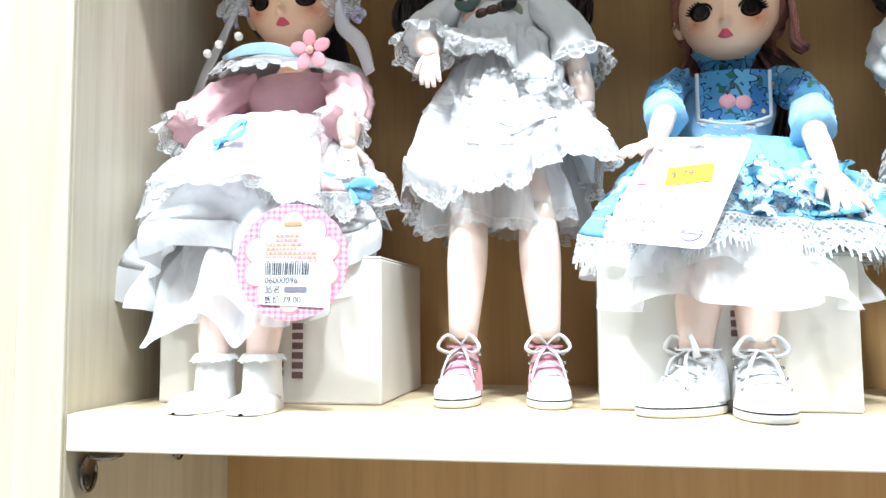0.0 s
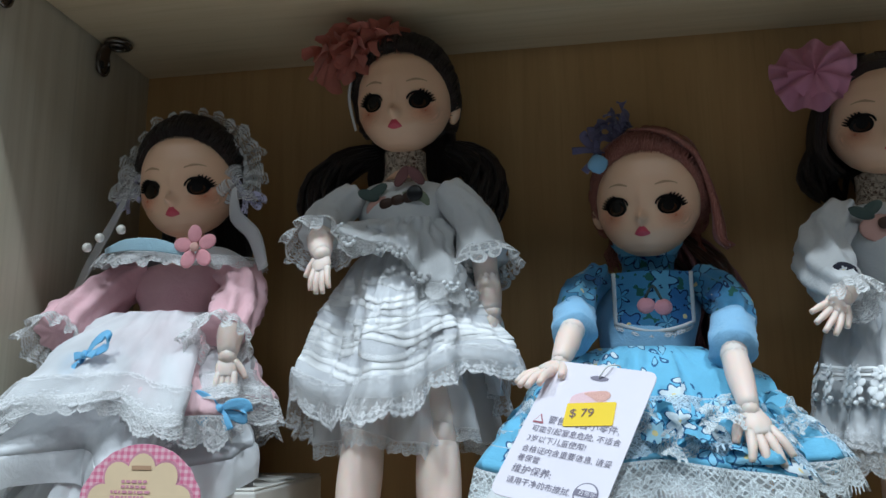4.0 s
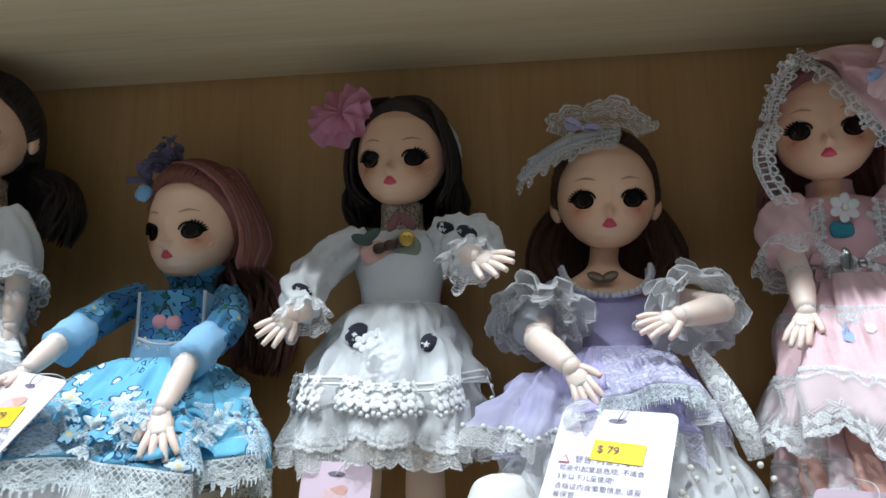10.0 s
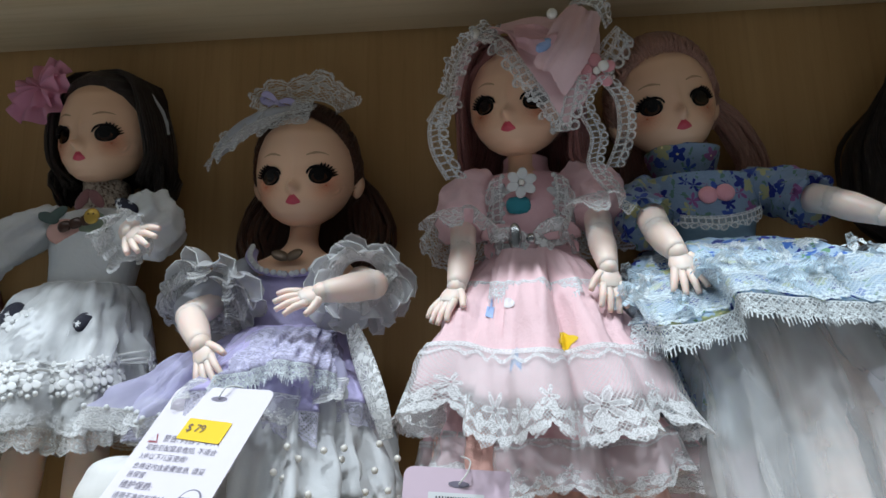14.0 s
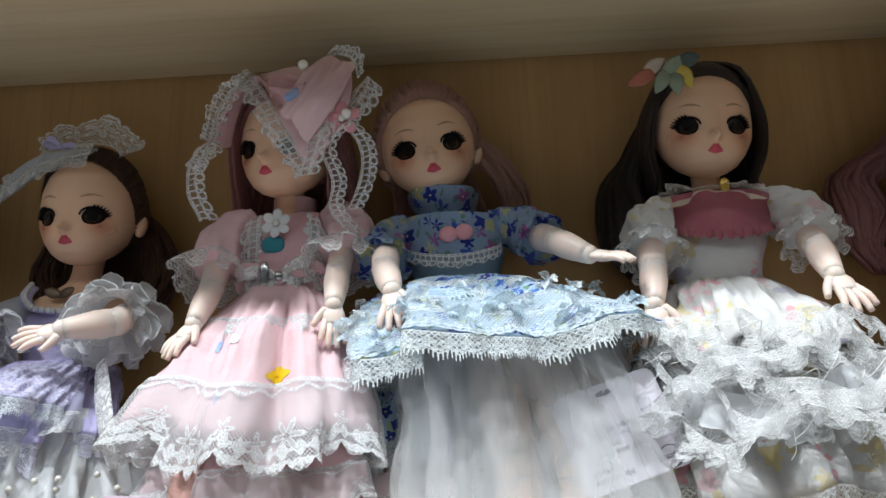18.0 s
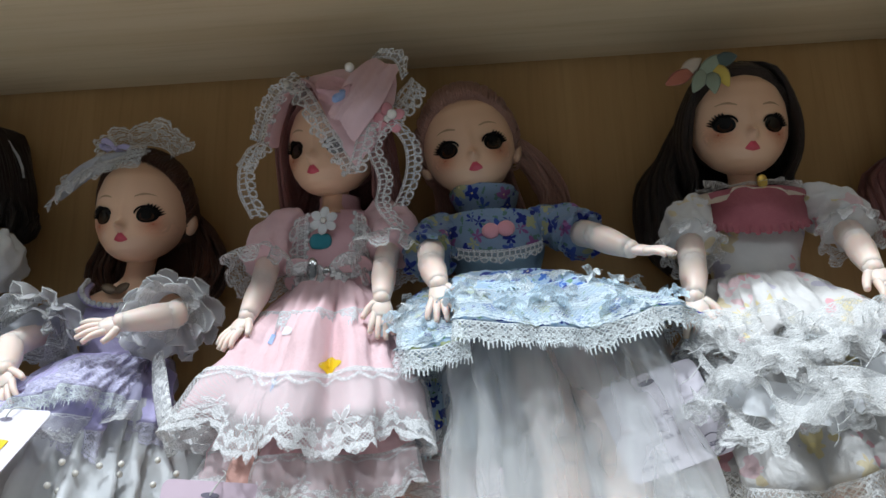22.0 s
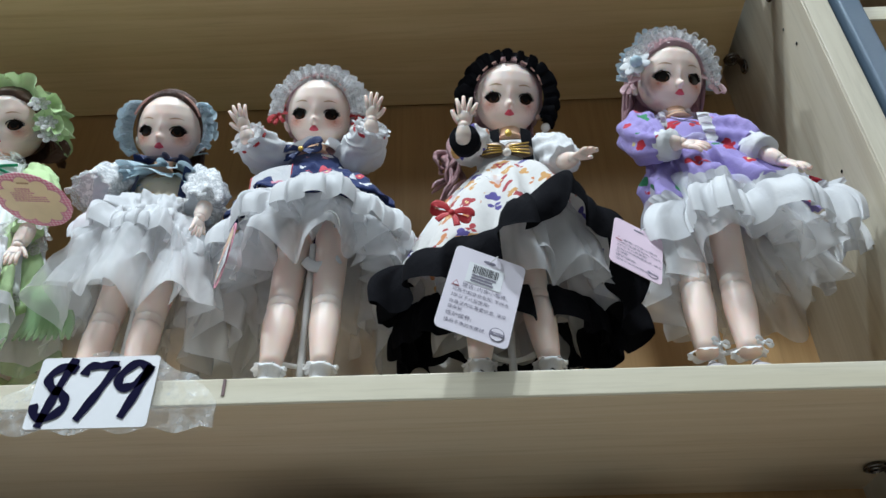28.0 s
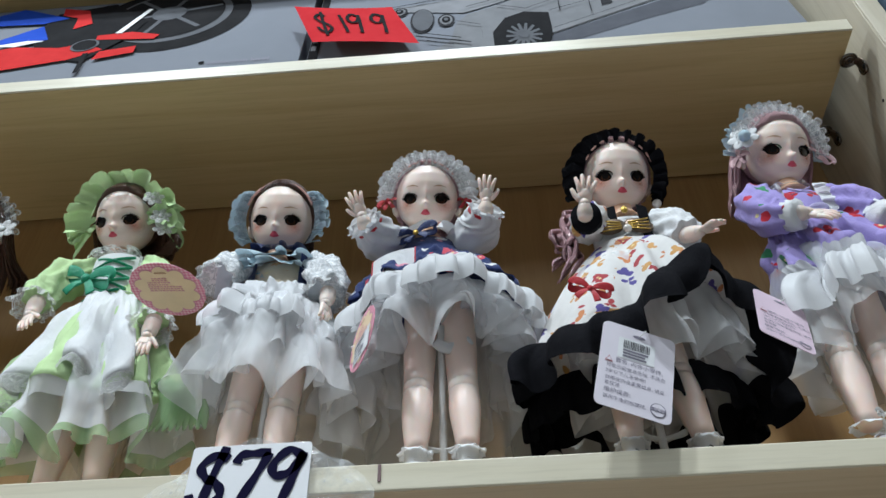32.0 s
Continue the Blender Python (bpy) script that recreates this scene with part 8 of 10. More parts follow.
rim = patch(b, (0.456, 0.408), 0.0430, 0.0360, -140, -92, 1.752, 1.728, WHITE, 0.006)
tube(b, rim, [0.0014] * len(rim), RED_RIBBON, 7, 1, 0.4)
base = [p + V(0, 0, -0.018 * abs((p.x - 0.472) / 0.066) ** 1.6) for p in hem]
ruffle(b, base, 0.018, 0.029, SATIN, 21, 0.0042, 1.2)
ruffle(b, [p + V(0, 0, 0.003) for p in base], 0.006, 0.008, SATIN, 22, 0.0022, 0.2)
for k in range(3):
    cloth(b, (0.470, 0.406, 1.722), (0.472, 0.402, 1.634 + 0.014 * k), (0.056 - 0.006 * k, 0.040 - 0.004 * k), (0.070 - 0.010 * k, 0.050 - 0.006 * k), SOFT_TULLE, 8 + 2 * k, 0.009, 0.012, 0.7, phase=k * 1.7, seed=k * 3.1 + 0.5, tilt=(0.0, -0.034))
stand_legs(b, [(0.455, 0.374), (0.489, 0.374)], 1.63, (0.470, 0.402, 1.715), SHOE_WHITE, WHITE)
for px in (0.472,):
    tube(b, [(px - 0.004, 0.384, 1.672), (px + 0.006, 0.382, 1.664), (px + 0.022, 0.384, 1.672)], [0.004, 0.005, 0.004], WHITE, 8, 4, 0.3, (0, 0, 1))
for yy in (-0.013, -0.009, -0.004, 0.002):
    headband(b, M, THICK_LACE if yy < -0.01 else WHITE, 0.0258 + 0.35 * (yy + 0.013), 0.011, 17, 0.0026, 34, 0, 180, 0, yy)
for s in (-1, 1):
    bow(b, M @ V(s * 0.031, -0.004, -0.001), 0.010, RED_RIBBON, turn(0, s * 60, 0), 1.0)
tube(b, [M @ V(0.0262 * math.cos(radians(a)), -0.012, 0.0275 * math.sin(radians(a)) + 0.001) for a in np.linspace(20, 160, 12)], [0.0008] * 12, FELT_PEACH, 6, 2)
b.finish("fashion_doll", (0.472, 0.395, MID), "doll in a navy dotted dress with white ruffles, both arms raised", "doll", UPPER_DOLLS)

# black ruffles over white motif print
b = Soft()
c = (0.629, 0.3930, 1.8455)
M = head(b, c, HAIR_PINK, 4, 30, 3, 1.14, (1, 1), side_locks=False, length=0.02, cap=0.6, fringe=0.005, skin=SKIN_HAND)
for k in range(22):
    o, q = 0.0015 * (k % 11), k * 1.7
    P = [V(0.604 - o * 0.3, 0.412, 1.826)]
    for i in range(1, 8):
        f = i / 7
        P.append(V(0.594 - 0.014 * f - o * (0.5 + f * 0.5) + 0.0055 * math.sin(q + 9 * f), 0.408 - 0.010 * f + 0.006 * math.cos(q * 1.3 + 8 * f), 1.822 - (0.068 + 0.02 * math.sin(q)) * f))
    tube(b, P, [0.001, 0.0026, 0.0030, 0.0030, 0.0028, 0.0026, 0.0022, 0.0004], HAIR_PINK, 6, 3, 0.7, None, 4)
neck(b, c, 1.796)
bodice(b, (0.629, 0.404, 1.798), (0.622, 0.394, 1.752), WHITE, 0.028, 0.018, 0.0235, 0.019)
for a0, a1 in ((-130, -108), (-72, -50)):
    patch(b, (0.627, 0.398), 0.0272, 0.0205, a0, a1, 1.796, 1.756, BLACK)
for s in (-1, 1):
    blob(b, (0.622 + s * 0.011, 0.3740, 1.768), (0.0120, 0.0014, 0.0082), BRONZE, turn(0, s * 22, 0))
    for k in range(4):
        tube(b, [(0.622 + s * 0.003, 0.3724, 1.771 - 0.002 * k), (0.622 + s * 0.019, 0.3724, 1.774 - 0.004 * k)], [0.0006, 0.0006], GOLD, 5, 2)
blob(b, (0.623, 0.3715, 1.763), 0.0035, PEARL)
blob(b, (0.626, 0.379, 1.792), (0.003, 0.002, 0.004), GOLD)
sleeve(b, [(0.606, 0.398, 1.792), (0.596, 0.378, 1.778), (0.590, 0.360, 1.764)], [0.013, 0.016, 0.0125], CARD_PRINT)
tube(b, [(0.591, 0.363, 1.766), (0.589, 0.354, 1.762)], [0.0122, 0.0120], BLACK, 20, 3)
arm(b, (0.595, 0.37, 1.77), (0.589, 0.356, 1.764), (0.589, 0.350, 1.772))
hand_bm(b, (0.589, 0.350, 1.772), (0.15, -0.35, 0.9), (0.1, -0.8, -0.4), 1.1, None, 1.3, 1)
sleeve(b, [(0.652, 0.398, 1.790), (0.664, 0.385, 1.772), (0.668, 0.372, 1.752)], [0.013, 0.016, 0.013], WHITE)
arm(b, (0.666, 0.376, 1.756), (0.668, 0.368, 1.748), (0.672, 0.356, 1.740))
hand_bm(b, (0.672, 0.356, 1.740), (0.5, -0.6, -0.2), (0.2, -0.6, 0.8), 0.95, None, 0.4)
# the print skirt is lifted at one side; black ruffles follow its hem
lift_a, lift_z = (0, 90, 180, 215, 240, 262, 282, 303, 325, 345, 360), (1.640, 1.640, 1.662, 1.652, 1.650, 1.662, 1.694, 1.716, 1.700, 1.660, 1.640)
hem = [V(0.616 + 0.074 * math.cos(radians(a)) * (1 + 0.04 * math.sin(9 * radians(a))), 0.390 + 0.050 * math.sin(radians(a)), float(np.interp(a, lift_a, lift_z))) for a in np.linspace(0, 360, 121)[:-1]]
rows = []
for i in range(13):
    q = i / 12
    rows.append([V(0.621 + 0.0245 * math.cos(2 * math.pi * j / 120), 0.394 + 0.020 * math.sin(2 * math.pi * j / 120), 1.757).lerp(h, q) + V(0.003 * math.cos(2 * math.pi * j / 120), 0.004 * math.sin(2 * math.pi * j / 120), 0.004) * math.sin(math.pi * q) + V(math.cos(2 * math.pi * j / 120), math.sin(2 * math.pi * j / 120), 0) * (0.0055 * q * math.sin(11 * 2 * math.pi * j / 120 + 2 * math.sin(j * 0.2))) for j, h in enumerate(hem)])
b.grid(rows, CARD_PRINT, cu=True)
ruffle(b, rows[-1], 0.020, 0.035, BLACK, 11, 0.0085, 0.4)
base, out = ring((0.612, 0.424, 1.644), 0.070, 0.044, 90)
ruffle(b, base, 0.012, 0.036, BLACK, 14, 0.0060, 2.4)
for k in range(3):
    cloth(b, (0.622, 0.394, 1.728), (0.632, 0.394, 1.622 + 0.010 * k), (0.046 - 0.006 * k, 0.034 - 0.004 * k), (0.064 - 0.008 * k, 0.044 - 0.006 * k), SOFT_TULLE, 7 + k, 0.008, 0.010, 0.65, phase=k * 1.2 + 0.4, seed=k * 2.9 + 1.5, tilt=(0.010, -0.012))
bow(b, (0.578, 0.3330, 1.671), 0.012, RED_RIBBON, turn(0, 20, 0), 0.8)
stand_legs(b, [(0.594, 0.376), (0.640, 0.376)], 1.63, (0.616, 0.394, 1.70), SHOE_BLACK, WHITE)
for yy in (-0.012, -0.007, -0.001, 0.006):
    headband(b, M, BLACK, 0.0262 + 0.30 * (yy + 0.012), 0.010, 15, 0.0042, 0, -28, 208, 0, yy)
tube(b, [M @ V(0.0262 * math.cos(radians(a)), -0.012, 0.0275 * math.sin(radians(a)) + 0.001) for a in np.linspace(20, 160, 12)], [0.0008] * 12, FELT_PEACH, 6, 2)
blob(b, M @ V(0.029, -0.008, -0.022), 0.0042, PEARL)
b.finish("fashion_doll", (0.614, 0.385, MID), "pink-haired doll in white print with black ruffles and black headband", "doll", UPPER_DOLLS)

# lilac cherry dress
b = Soft()
c = (0.771, 0.3890, 1.8595)
M = head(b, c, HAIR_PINK, 9, 30, 1, 1.15, (1, 0), lock=9, length=0.020, spread=0.002, front=5, skin=SKIN_HAND)
neck(b, c, 1.81)
bodice(b, (0.769, 0.400, 1.812), (0.768, 0.390, 1.764), CHERRY_PRINT, 0.030, 0.019, 0.0235, 0.019)
bb, oo = ring((0.770, 0.398, 1.816), 0.015, 0.013, 40, turn(6, 0, 0))
frill(b, bb, [(v + V(0, 0, 0.5)).normalized() for v in oo], 0.007, LACE, 7, 0.002, 24)
for s in (-1, 1):
    P = [V(0.770 + s * 0.013, 0.3785, z) for z in np.linspace(1.808, 1.770, 12)]
    frill(b, P, [V(s, -0.5, 0)] * 12, 0.010, WHITE, 4, 0.003, 0, False)
for k in range(3):
    for s in (-1, 1):
        tube(b, [(0.770 - s * 0.009, 0.3775, 1.802 - 0.011 * k), (0.770 + s * 0.009, 0.3765, 1.793 - 0.011 * k)], [0.0010, 0.0010], LILAC, 6, 2, 0.4)
bow(b, (0.762, 0.366, 1.765), 0.013, LILAC, turn(0, 10, 0), 1.6)
sleeve(b, [(0.745, 0.394, 1.806), (0.730, 0.378, 1.786), (0.734, 0.362, 1.756), (0.742, 0.354, 1.748)], [0.0125, 0.0165, 0.0145, 0.010], CHERRY_PRINT)
tube(b, [(0.740, 0.357, 1.750), (0.747, 0.350, 1.746)], [0.0125, 0.0120], WHITE, 18, 3, 0.92, None, 0, 0.05, 6)
arm(b, (0.736, 0.36, 1.756), (0.745, 0.352, 1.748), (0.753, 0.350, 1.746))
hand_bm(b, (0.753, 0.350, 1.746), (0.6, -0.3, -0.5), (0.1, -1, 0.2), 1.0, None, 0.5)
sleeve(b, [(0.795, 0.394, 1.804), (0.808, 0.382, 1.782), (0.816, 0.372, 1.760)], [0.0125, 0.0160, 0.013], CHERRY_PRINT)
tube(b, [(0.815, 0.374, 1.762), (0.821, 0.366, 1.748)], [0.0135, 0.0135], WHITE, 18, 3, 0.92, None, 0, 0.05, 6)
arm(b, (0.815, 0.374, 1.762), (0.821, 0.366, 1.747), (0.828, 0.360, 1.734))
hand_bm(b, (0.828, 0.360, 1.734), (0.45, -0.4, -0.7), (0.3, -1, 0.2), 1.05, None, 1.2)
hem, w = cloth(b, (0.768, 0.390, 1.768), (0.792, 0.386, 1.706), (0.0245, 0.020), (0.060, 0.040), CHERRY_PRINT, 9, 0.005, 0.004, 0.65, phase=0.3, seed=3.4)
base = [p + V(0.010 * (p.x > 0.80), 0, -0.004) for p in hem]
ruffle(b, base, 0.015, 0.036, SATIN, 26, 0.0036, 0.9)
frill(b, base, [(V(p.x - 0.792, p.y - 0.386, 0).normalized() + V(0, 0, 0.8)).normalized() for p in base], 0.008, SATIN, 30, 0.0018, droop=0.0)
for k in range(3):
    cloth(b, (0.776, 0.390, 1.730), (0.788, 0.390, 1.636 + 0.014 * k), (0.044 - 0.006 * k, 0.032 - 0.004 * k), (0.062 - 0.008 * k, 0.042 - 0.005 * k), SOFT_TULLE, 9 + k, 0.008, 0.008, 0.7, phase=k * 1.4, seed=k * 1.9 + 4.5, tilt=(0.010, -0.020))
stand_legs(b, [(0.742, 0.372), (0.770, 0.372)], 1.635, (0.768, 0.388, 1.72), SHOE_GREY)
for fx in (0.742, 0.770):
    base, out = ring((fx, 0.374, 1.580), 0.0088, 0.0088, 24, turn(8, 0, 0))
    frill(b, base, [(o + V(0, 0, -0.4)).normalized() for o in out], 0.004, WHITE, 7, 0.001)
    bow(b, (fx + 0.007, 0.363, 1.580), 0.006, WHITE, turn(0, 0, 30), 0.5)
for yy in (-0.012, -0.006, 0.001):
    headband(b, M, THICK_LACE if yy < 0 else GREY_BLUE, 0.0262 + 0.35 * (yy + 0.012), 0.011, 15, 0.0028, 32, -6, 186, 0, yy)
petals(b, M @ V(-0.030, -0.012, 0.006), 0.013, 7, WHITE, GREY_BLUE, turn(0, 0, -25))
blob(b, M @ V(-0.0315, -0.017, 0.006), 0.0052, GREY_BLUE)
bow(b, M @ V(0.031, -0.008, 0.0), 0.012, PALE_PINK, turn(0, 60, 20), 0.8)
bow(b, M @ V(-0.032, -0.008, -0.008), 0.010, PALE_PINK, turn(0, -60, -20), 0.7)
b.finish("fashion_doll", (0.775, 0.385, MID), "doll in a lilac cherry-print dress with white ruffles", "doll", UPPER_DOLLS)

# pale lace-dressed doll at the far end of the row
b = Soft()
c = (0.020, 0.4190, 1.8625)
M = head(b, c, HAIR_BROWN, 0, 30, 0, 1.14, (1, 1), lock=9, length=0.03, front=0, skin=SKIN_HAND)
neck(b, c, 1.81)
bodice(b, (0.022, 0.430, 1.812), (0.024, 0.418, 1.76), GREY_WHITE, 0.030, 0.019)
headband(b, M, THICK_LACE, 0.0285, 0.012, 13, 0.003, 30)
petals(b, M @ V(0.036, -0.010, -0.004), 0.012, 6, THICK_LACE, WHITE)
for s in (-1, 1):
    sleeve(b, [(0.022 + s * 0.024, 0.424, 1.806), (0.022 + s * 0.042, 0.41, 1.78), (0.022 + s * 0.046, 0.396, 1.748)], [0.013, 0.018, 0.014], GREY_WHITE, LACE, 0.012)
    arm(b, (0.022 + s * 0.044, 0.405, 1.765), (0.022 + s * 0.046, 0.394, 1.744), (0.022 + s * 0.046, 0.386, 1.726))
    hand_bm(b, (0.022 + s * 0.046, 0.386, 1.726), (0, -0.3, -0.9), (s, -1, 0))
hem, w = cloth(b, (0.024, 0.418, 1.766), (0.026, 0.405, 1.65), (0.024, 0.020), (0.060, 0.046), GREY_WHITE, 9, 0.006, 0.005, 0.7, seed=2.0)
frill(b, hem, w, 0.014, LACE, 12, 0.004, 36)
stand_legs(b, [(0.010, 0.392), (0.042, 0.392)], 1.63, (0.026, 0.410, 1.70), SHOE_WHITE, WHITE)
b.finish("fashion_doll", (0.026, 0.40, MID), "doll in a pale grey-white lace dress and lace headband", "doll", UPPER_DOLLS)


# ---- cartons, tags, signs and fittings ----
BLACK_CARD = plain("black_carton", (0.015, 0.014, 0.016), 0.5)
TOY_CARD = plain("pale_grey_carton", (0.20, 0.215, 0.25), 0.8, vary=0.03, scale=8.0, spec=0.12)
PEACH_CARD = plain("peach_print", (0.82, 0.62, 0.40), 0.5, vary=0.06)
PRINT_BLACK = plain("print_black", (0.012, 0.012, 0.014), 0.85, spec=0.08)
PRINT_DARK = plain("print_dark_grey", (0.035, 0.035, 0.04), 0.85, spec=0.08)
PRINT_GREY = plain("print_grey", (0.13, 0.135, 0.15), 0.85, spec=0.08)
PRINT_PALE = plain("print_pale_grey", (0.22, 0.225, 0.24), 0.85, spec=0.08)
PRINT_PALER = plain("print_white", (0.27, 0.275, 0.295), 0.85, spec=0.08)
PRINT_SHADE = plain("print_shade", (0.10, 0.105, 0.125), 0.85, spec=0.08)
PRINT_RED = plain("print_red", (0.60, 0.03, 0.03), 0.85, spec=0.08)
PRINT_BLUE = plain("print_blue", (0.02, 0.08, 0.52), 0.85, spec=0.08)
PLUSH = fabric("pale_pink_plush", (0.74, 0.60, 0.62), (0.66, 0.50, 0.54), 0.1)
# Bay wood with the shade of its interior put into the colour.
WOOD_SHADED = wood("shaded_bay_board", (0.20, 0.12, 0.055), (0.14, 0.08, 0.036), "z", 0.6)


def clear_film():
    n = Nodes("clear_film")
    a = n.math("ADD", n.math("MULTIPLY", n.ramp(n.noise(60.0, 3, 0.7), [(0.45, 0.0), (0.7, 1.0)]), 0.34), 0.12)
    n.bump(n.noise(55.0, 3), 0.8, 0.004)
    return n.done((0.75, 0.78, 0.80), 0.06, spec=1.0, alpha=a)


def gingham():
    n = Nodes("pink_gingham")
    w1 = n.math("GREATER_THAN", n.wave(115.0, 0.0, "X"), 0.5)
    w2 = n.math("GREATER_THAN", n.wave(115.0, 0.0, "Y"), 0.5)
    f = n.math("MULTIPLY", n.math("ADD", w1, w2), 0.5)
    return n.done(n.ramp(f, [(0.0, (0.80, 0.50, 0.56)), (0.5, (0.74, 0.30, 0.40)), (1.0, (0.66, 0.16, 0.28))]), 0.5)


CLEAR, GINGHAM = clear_film(), gingham()


def carton(name, label, x0, x1, y0, y1, z0, z1, mat, bars=(), yaw=0.0):
    ob = thing(name, label, "box", at=((x0 + x1) / 2, y0, z0))
    w, d, h = x1 - x0, y1 - y0, z1 - z0
    part("carton_body", box_bm(-w / 2, w / 2, 0, d, 0.0002, h - 0.0012, 0.0012), mat, ob)
    part("carton_lid", box_bm(-w / 2 + 0.0006, w / 2 - 0.0006, 0.0006, d - 0.0006, h - 0.0011, h, 0.0005), mat, ob)
    for x, zz, bw, bh in bars:
        part("printed_bar", bars_bm([(-bw / 2, bw / 2, -bh / 2, bh / 2)], Matrix.Translation((x, -0.0004, zz)) @ pose(0, 0, 0, 90, 0, 0)), INK_BROWN, ob, "dark unreadable lettering")
    ob.rotation_euler = (0, 0, radians(yaw))
    return ob


carton("shoe_carton", "small white cardboard carton under the seated doll", -0.226, -0.104, 0.394, 0.490, LOW, 1.2755, CARDBOARD, [(0.0165, 0.015 + 0.0050 * k, 0.0060, 0.0034) for k in range(6)] + [(0.0065, 0.016 + 0.0045 * k, 0.0050, 0.0030) for k in range(3)] + [(-0.010, 0.016 + 0.003 * k, 0.0022, 0.0018) for k in range(10)])
carton("shoe_carton", "small white cardboard carton under the seated doll", 0.004, 0.120, 0.388, 0.480, LOW, 1.2725, CARDBOARD, [(0.004, 0.036 + 0.0045 * k, 0.0040, 0.0030) for k in range(3)])
carton("shoe_carton", "pale cardboard carton standing behind the dolls", 0.372, 0.430, 0.452, 0.512, MID, 1.664, CARDBOARD)
carton("shoe_carton", "pale cardboard carton standing behind the dolls", 0.514, 0.600, 0.458, 0.514, MID, 1.662, CARDBOARD)
carton("toy_carton", "small black cardboard carton between two dolls", 0.497, 0.532, 0.452, 0.512, LOW, 1.300, BLACK_CARD)


def doll_stand(x, y, top):
    ob = thing("doll_stand", "white plastic doll stand with a pole and waist clip", "stand", "doll stands", at=(x, y, MID))
    s = Soft()
    tube(s, [(0, 0, 0.002), (0, 0, top - MID)], [0.0028, 0.0026], RUBBER, 10, 4)
    p = s.finish("pole", (0, 0, 0), "", "")
    p.parent = ob
    s = Soft()
    blob(s, (0, 0, 0.0016), (0.024, 0.020, 0.0016), RUBBER, None, 28, 6, 0.5)
    p = s.finish("base", (0, 0, 0), "", "")
    p.parent = ob
    s = Soft()
    tube(s, [(-0.014, -0.010, 0.030), (-0.010, -0.004, 0.031), (0, 0, 0.031), (0.010, -0.004, 0.031), (0.014, -0.010, 0.030)], [0.0022] * 5, RUBBER, 8, 4, 0.6)
    p = s.finish("clip", (0, 0, 0), "", "")
    p.parent = ob


for sx, sy, sz in ((0.3435, 0.398, 1.690), (0.4720, 0.390, 1.690), (0.6165, 0.390, 1.690), (0.7560, 0.388, 1.690)):
    doll_stand(sx, sy, sz)


def plane_from(tl, tr, bl):
    """A pose whose x runs along the top edge, y up the card and z out of its face, with the card's width and height."""
    tl, tr, bl = V(tl), V(tr), V(bl)
    x = (tr - tl).normalized()
    y = (tl - bl)
    h = y.length
    y = (y - x * y.dot(x)).normalized()
    m = Matrix((x, y, x.cross(y))).transposed().to_4x4()
    m.translation = (tr + bl) / 2
    return m, (tr - tl).length, h


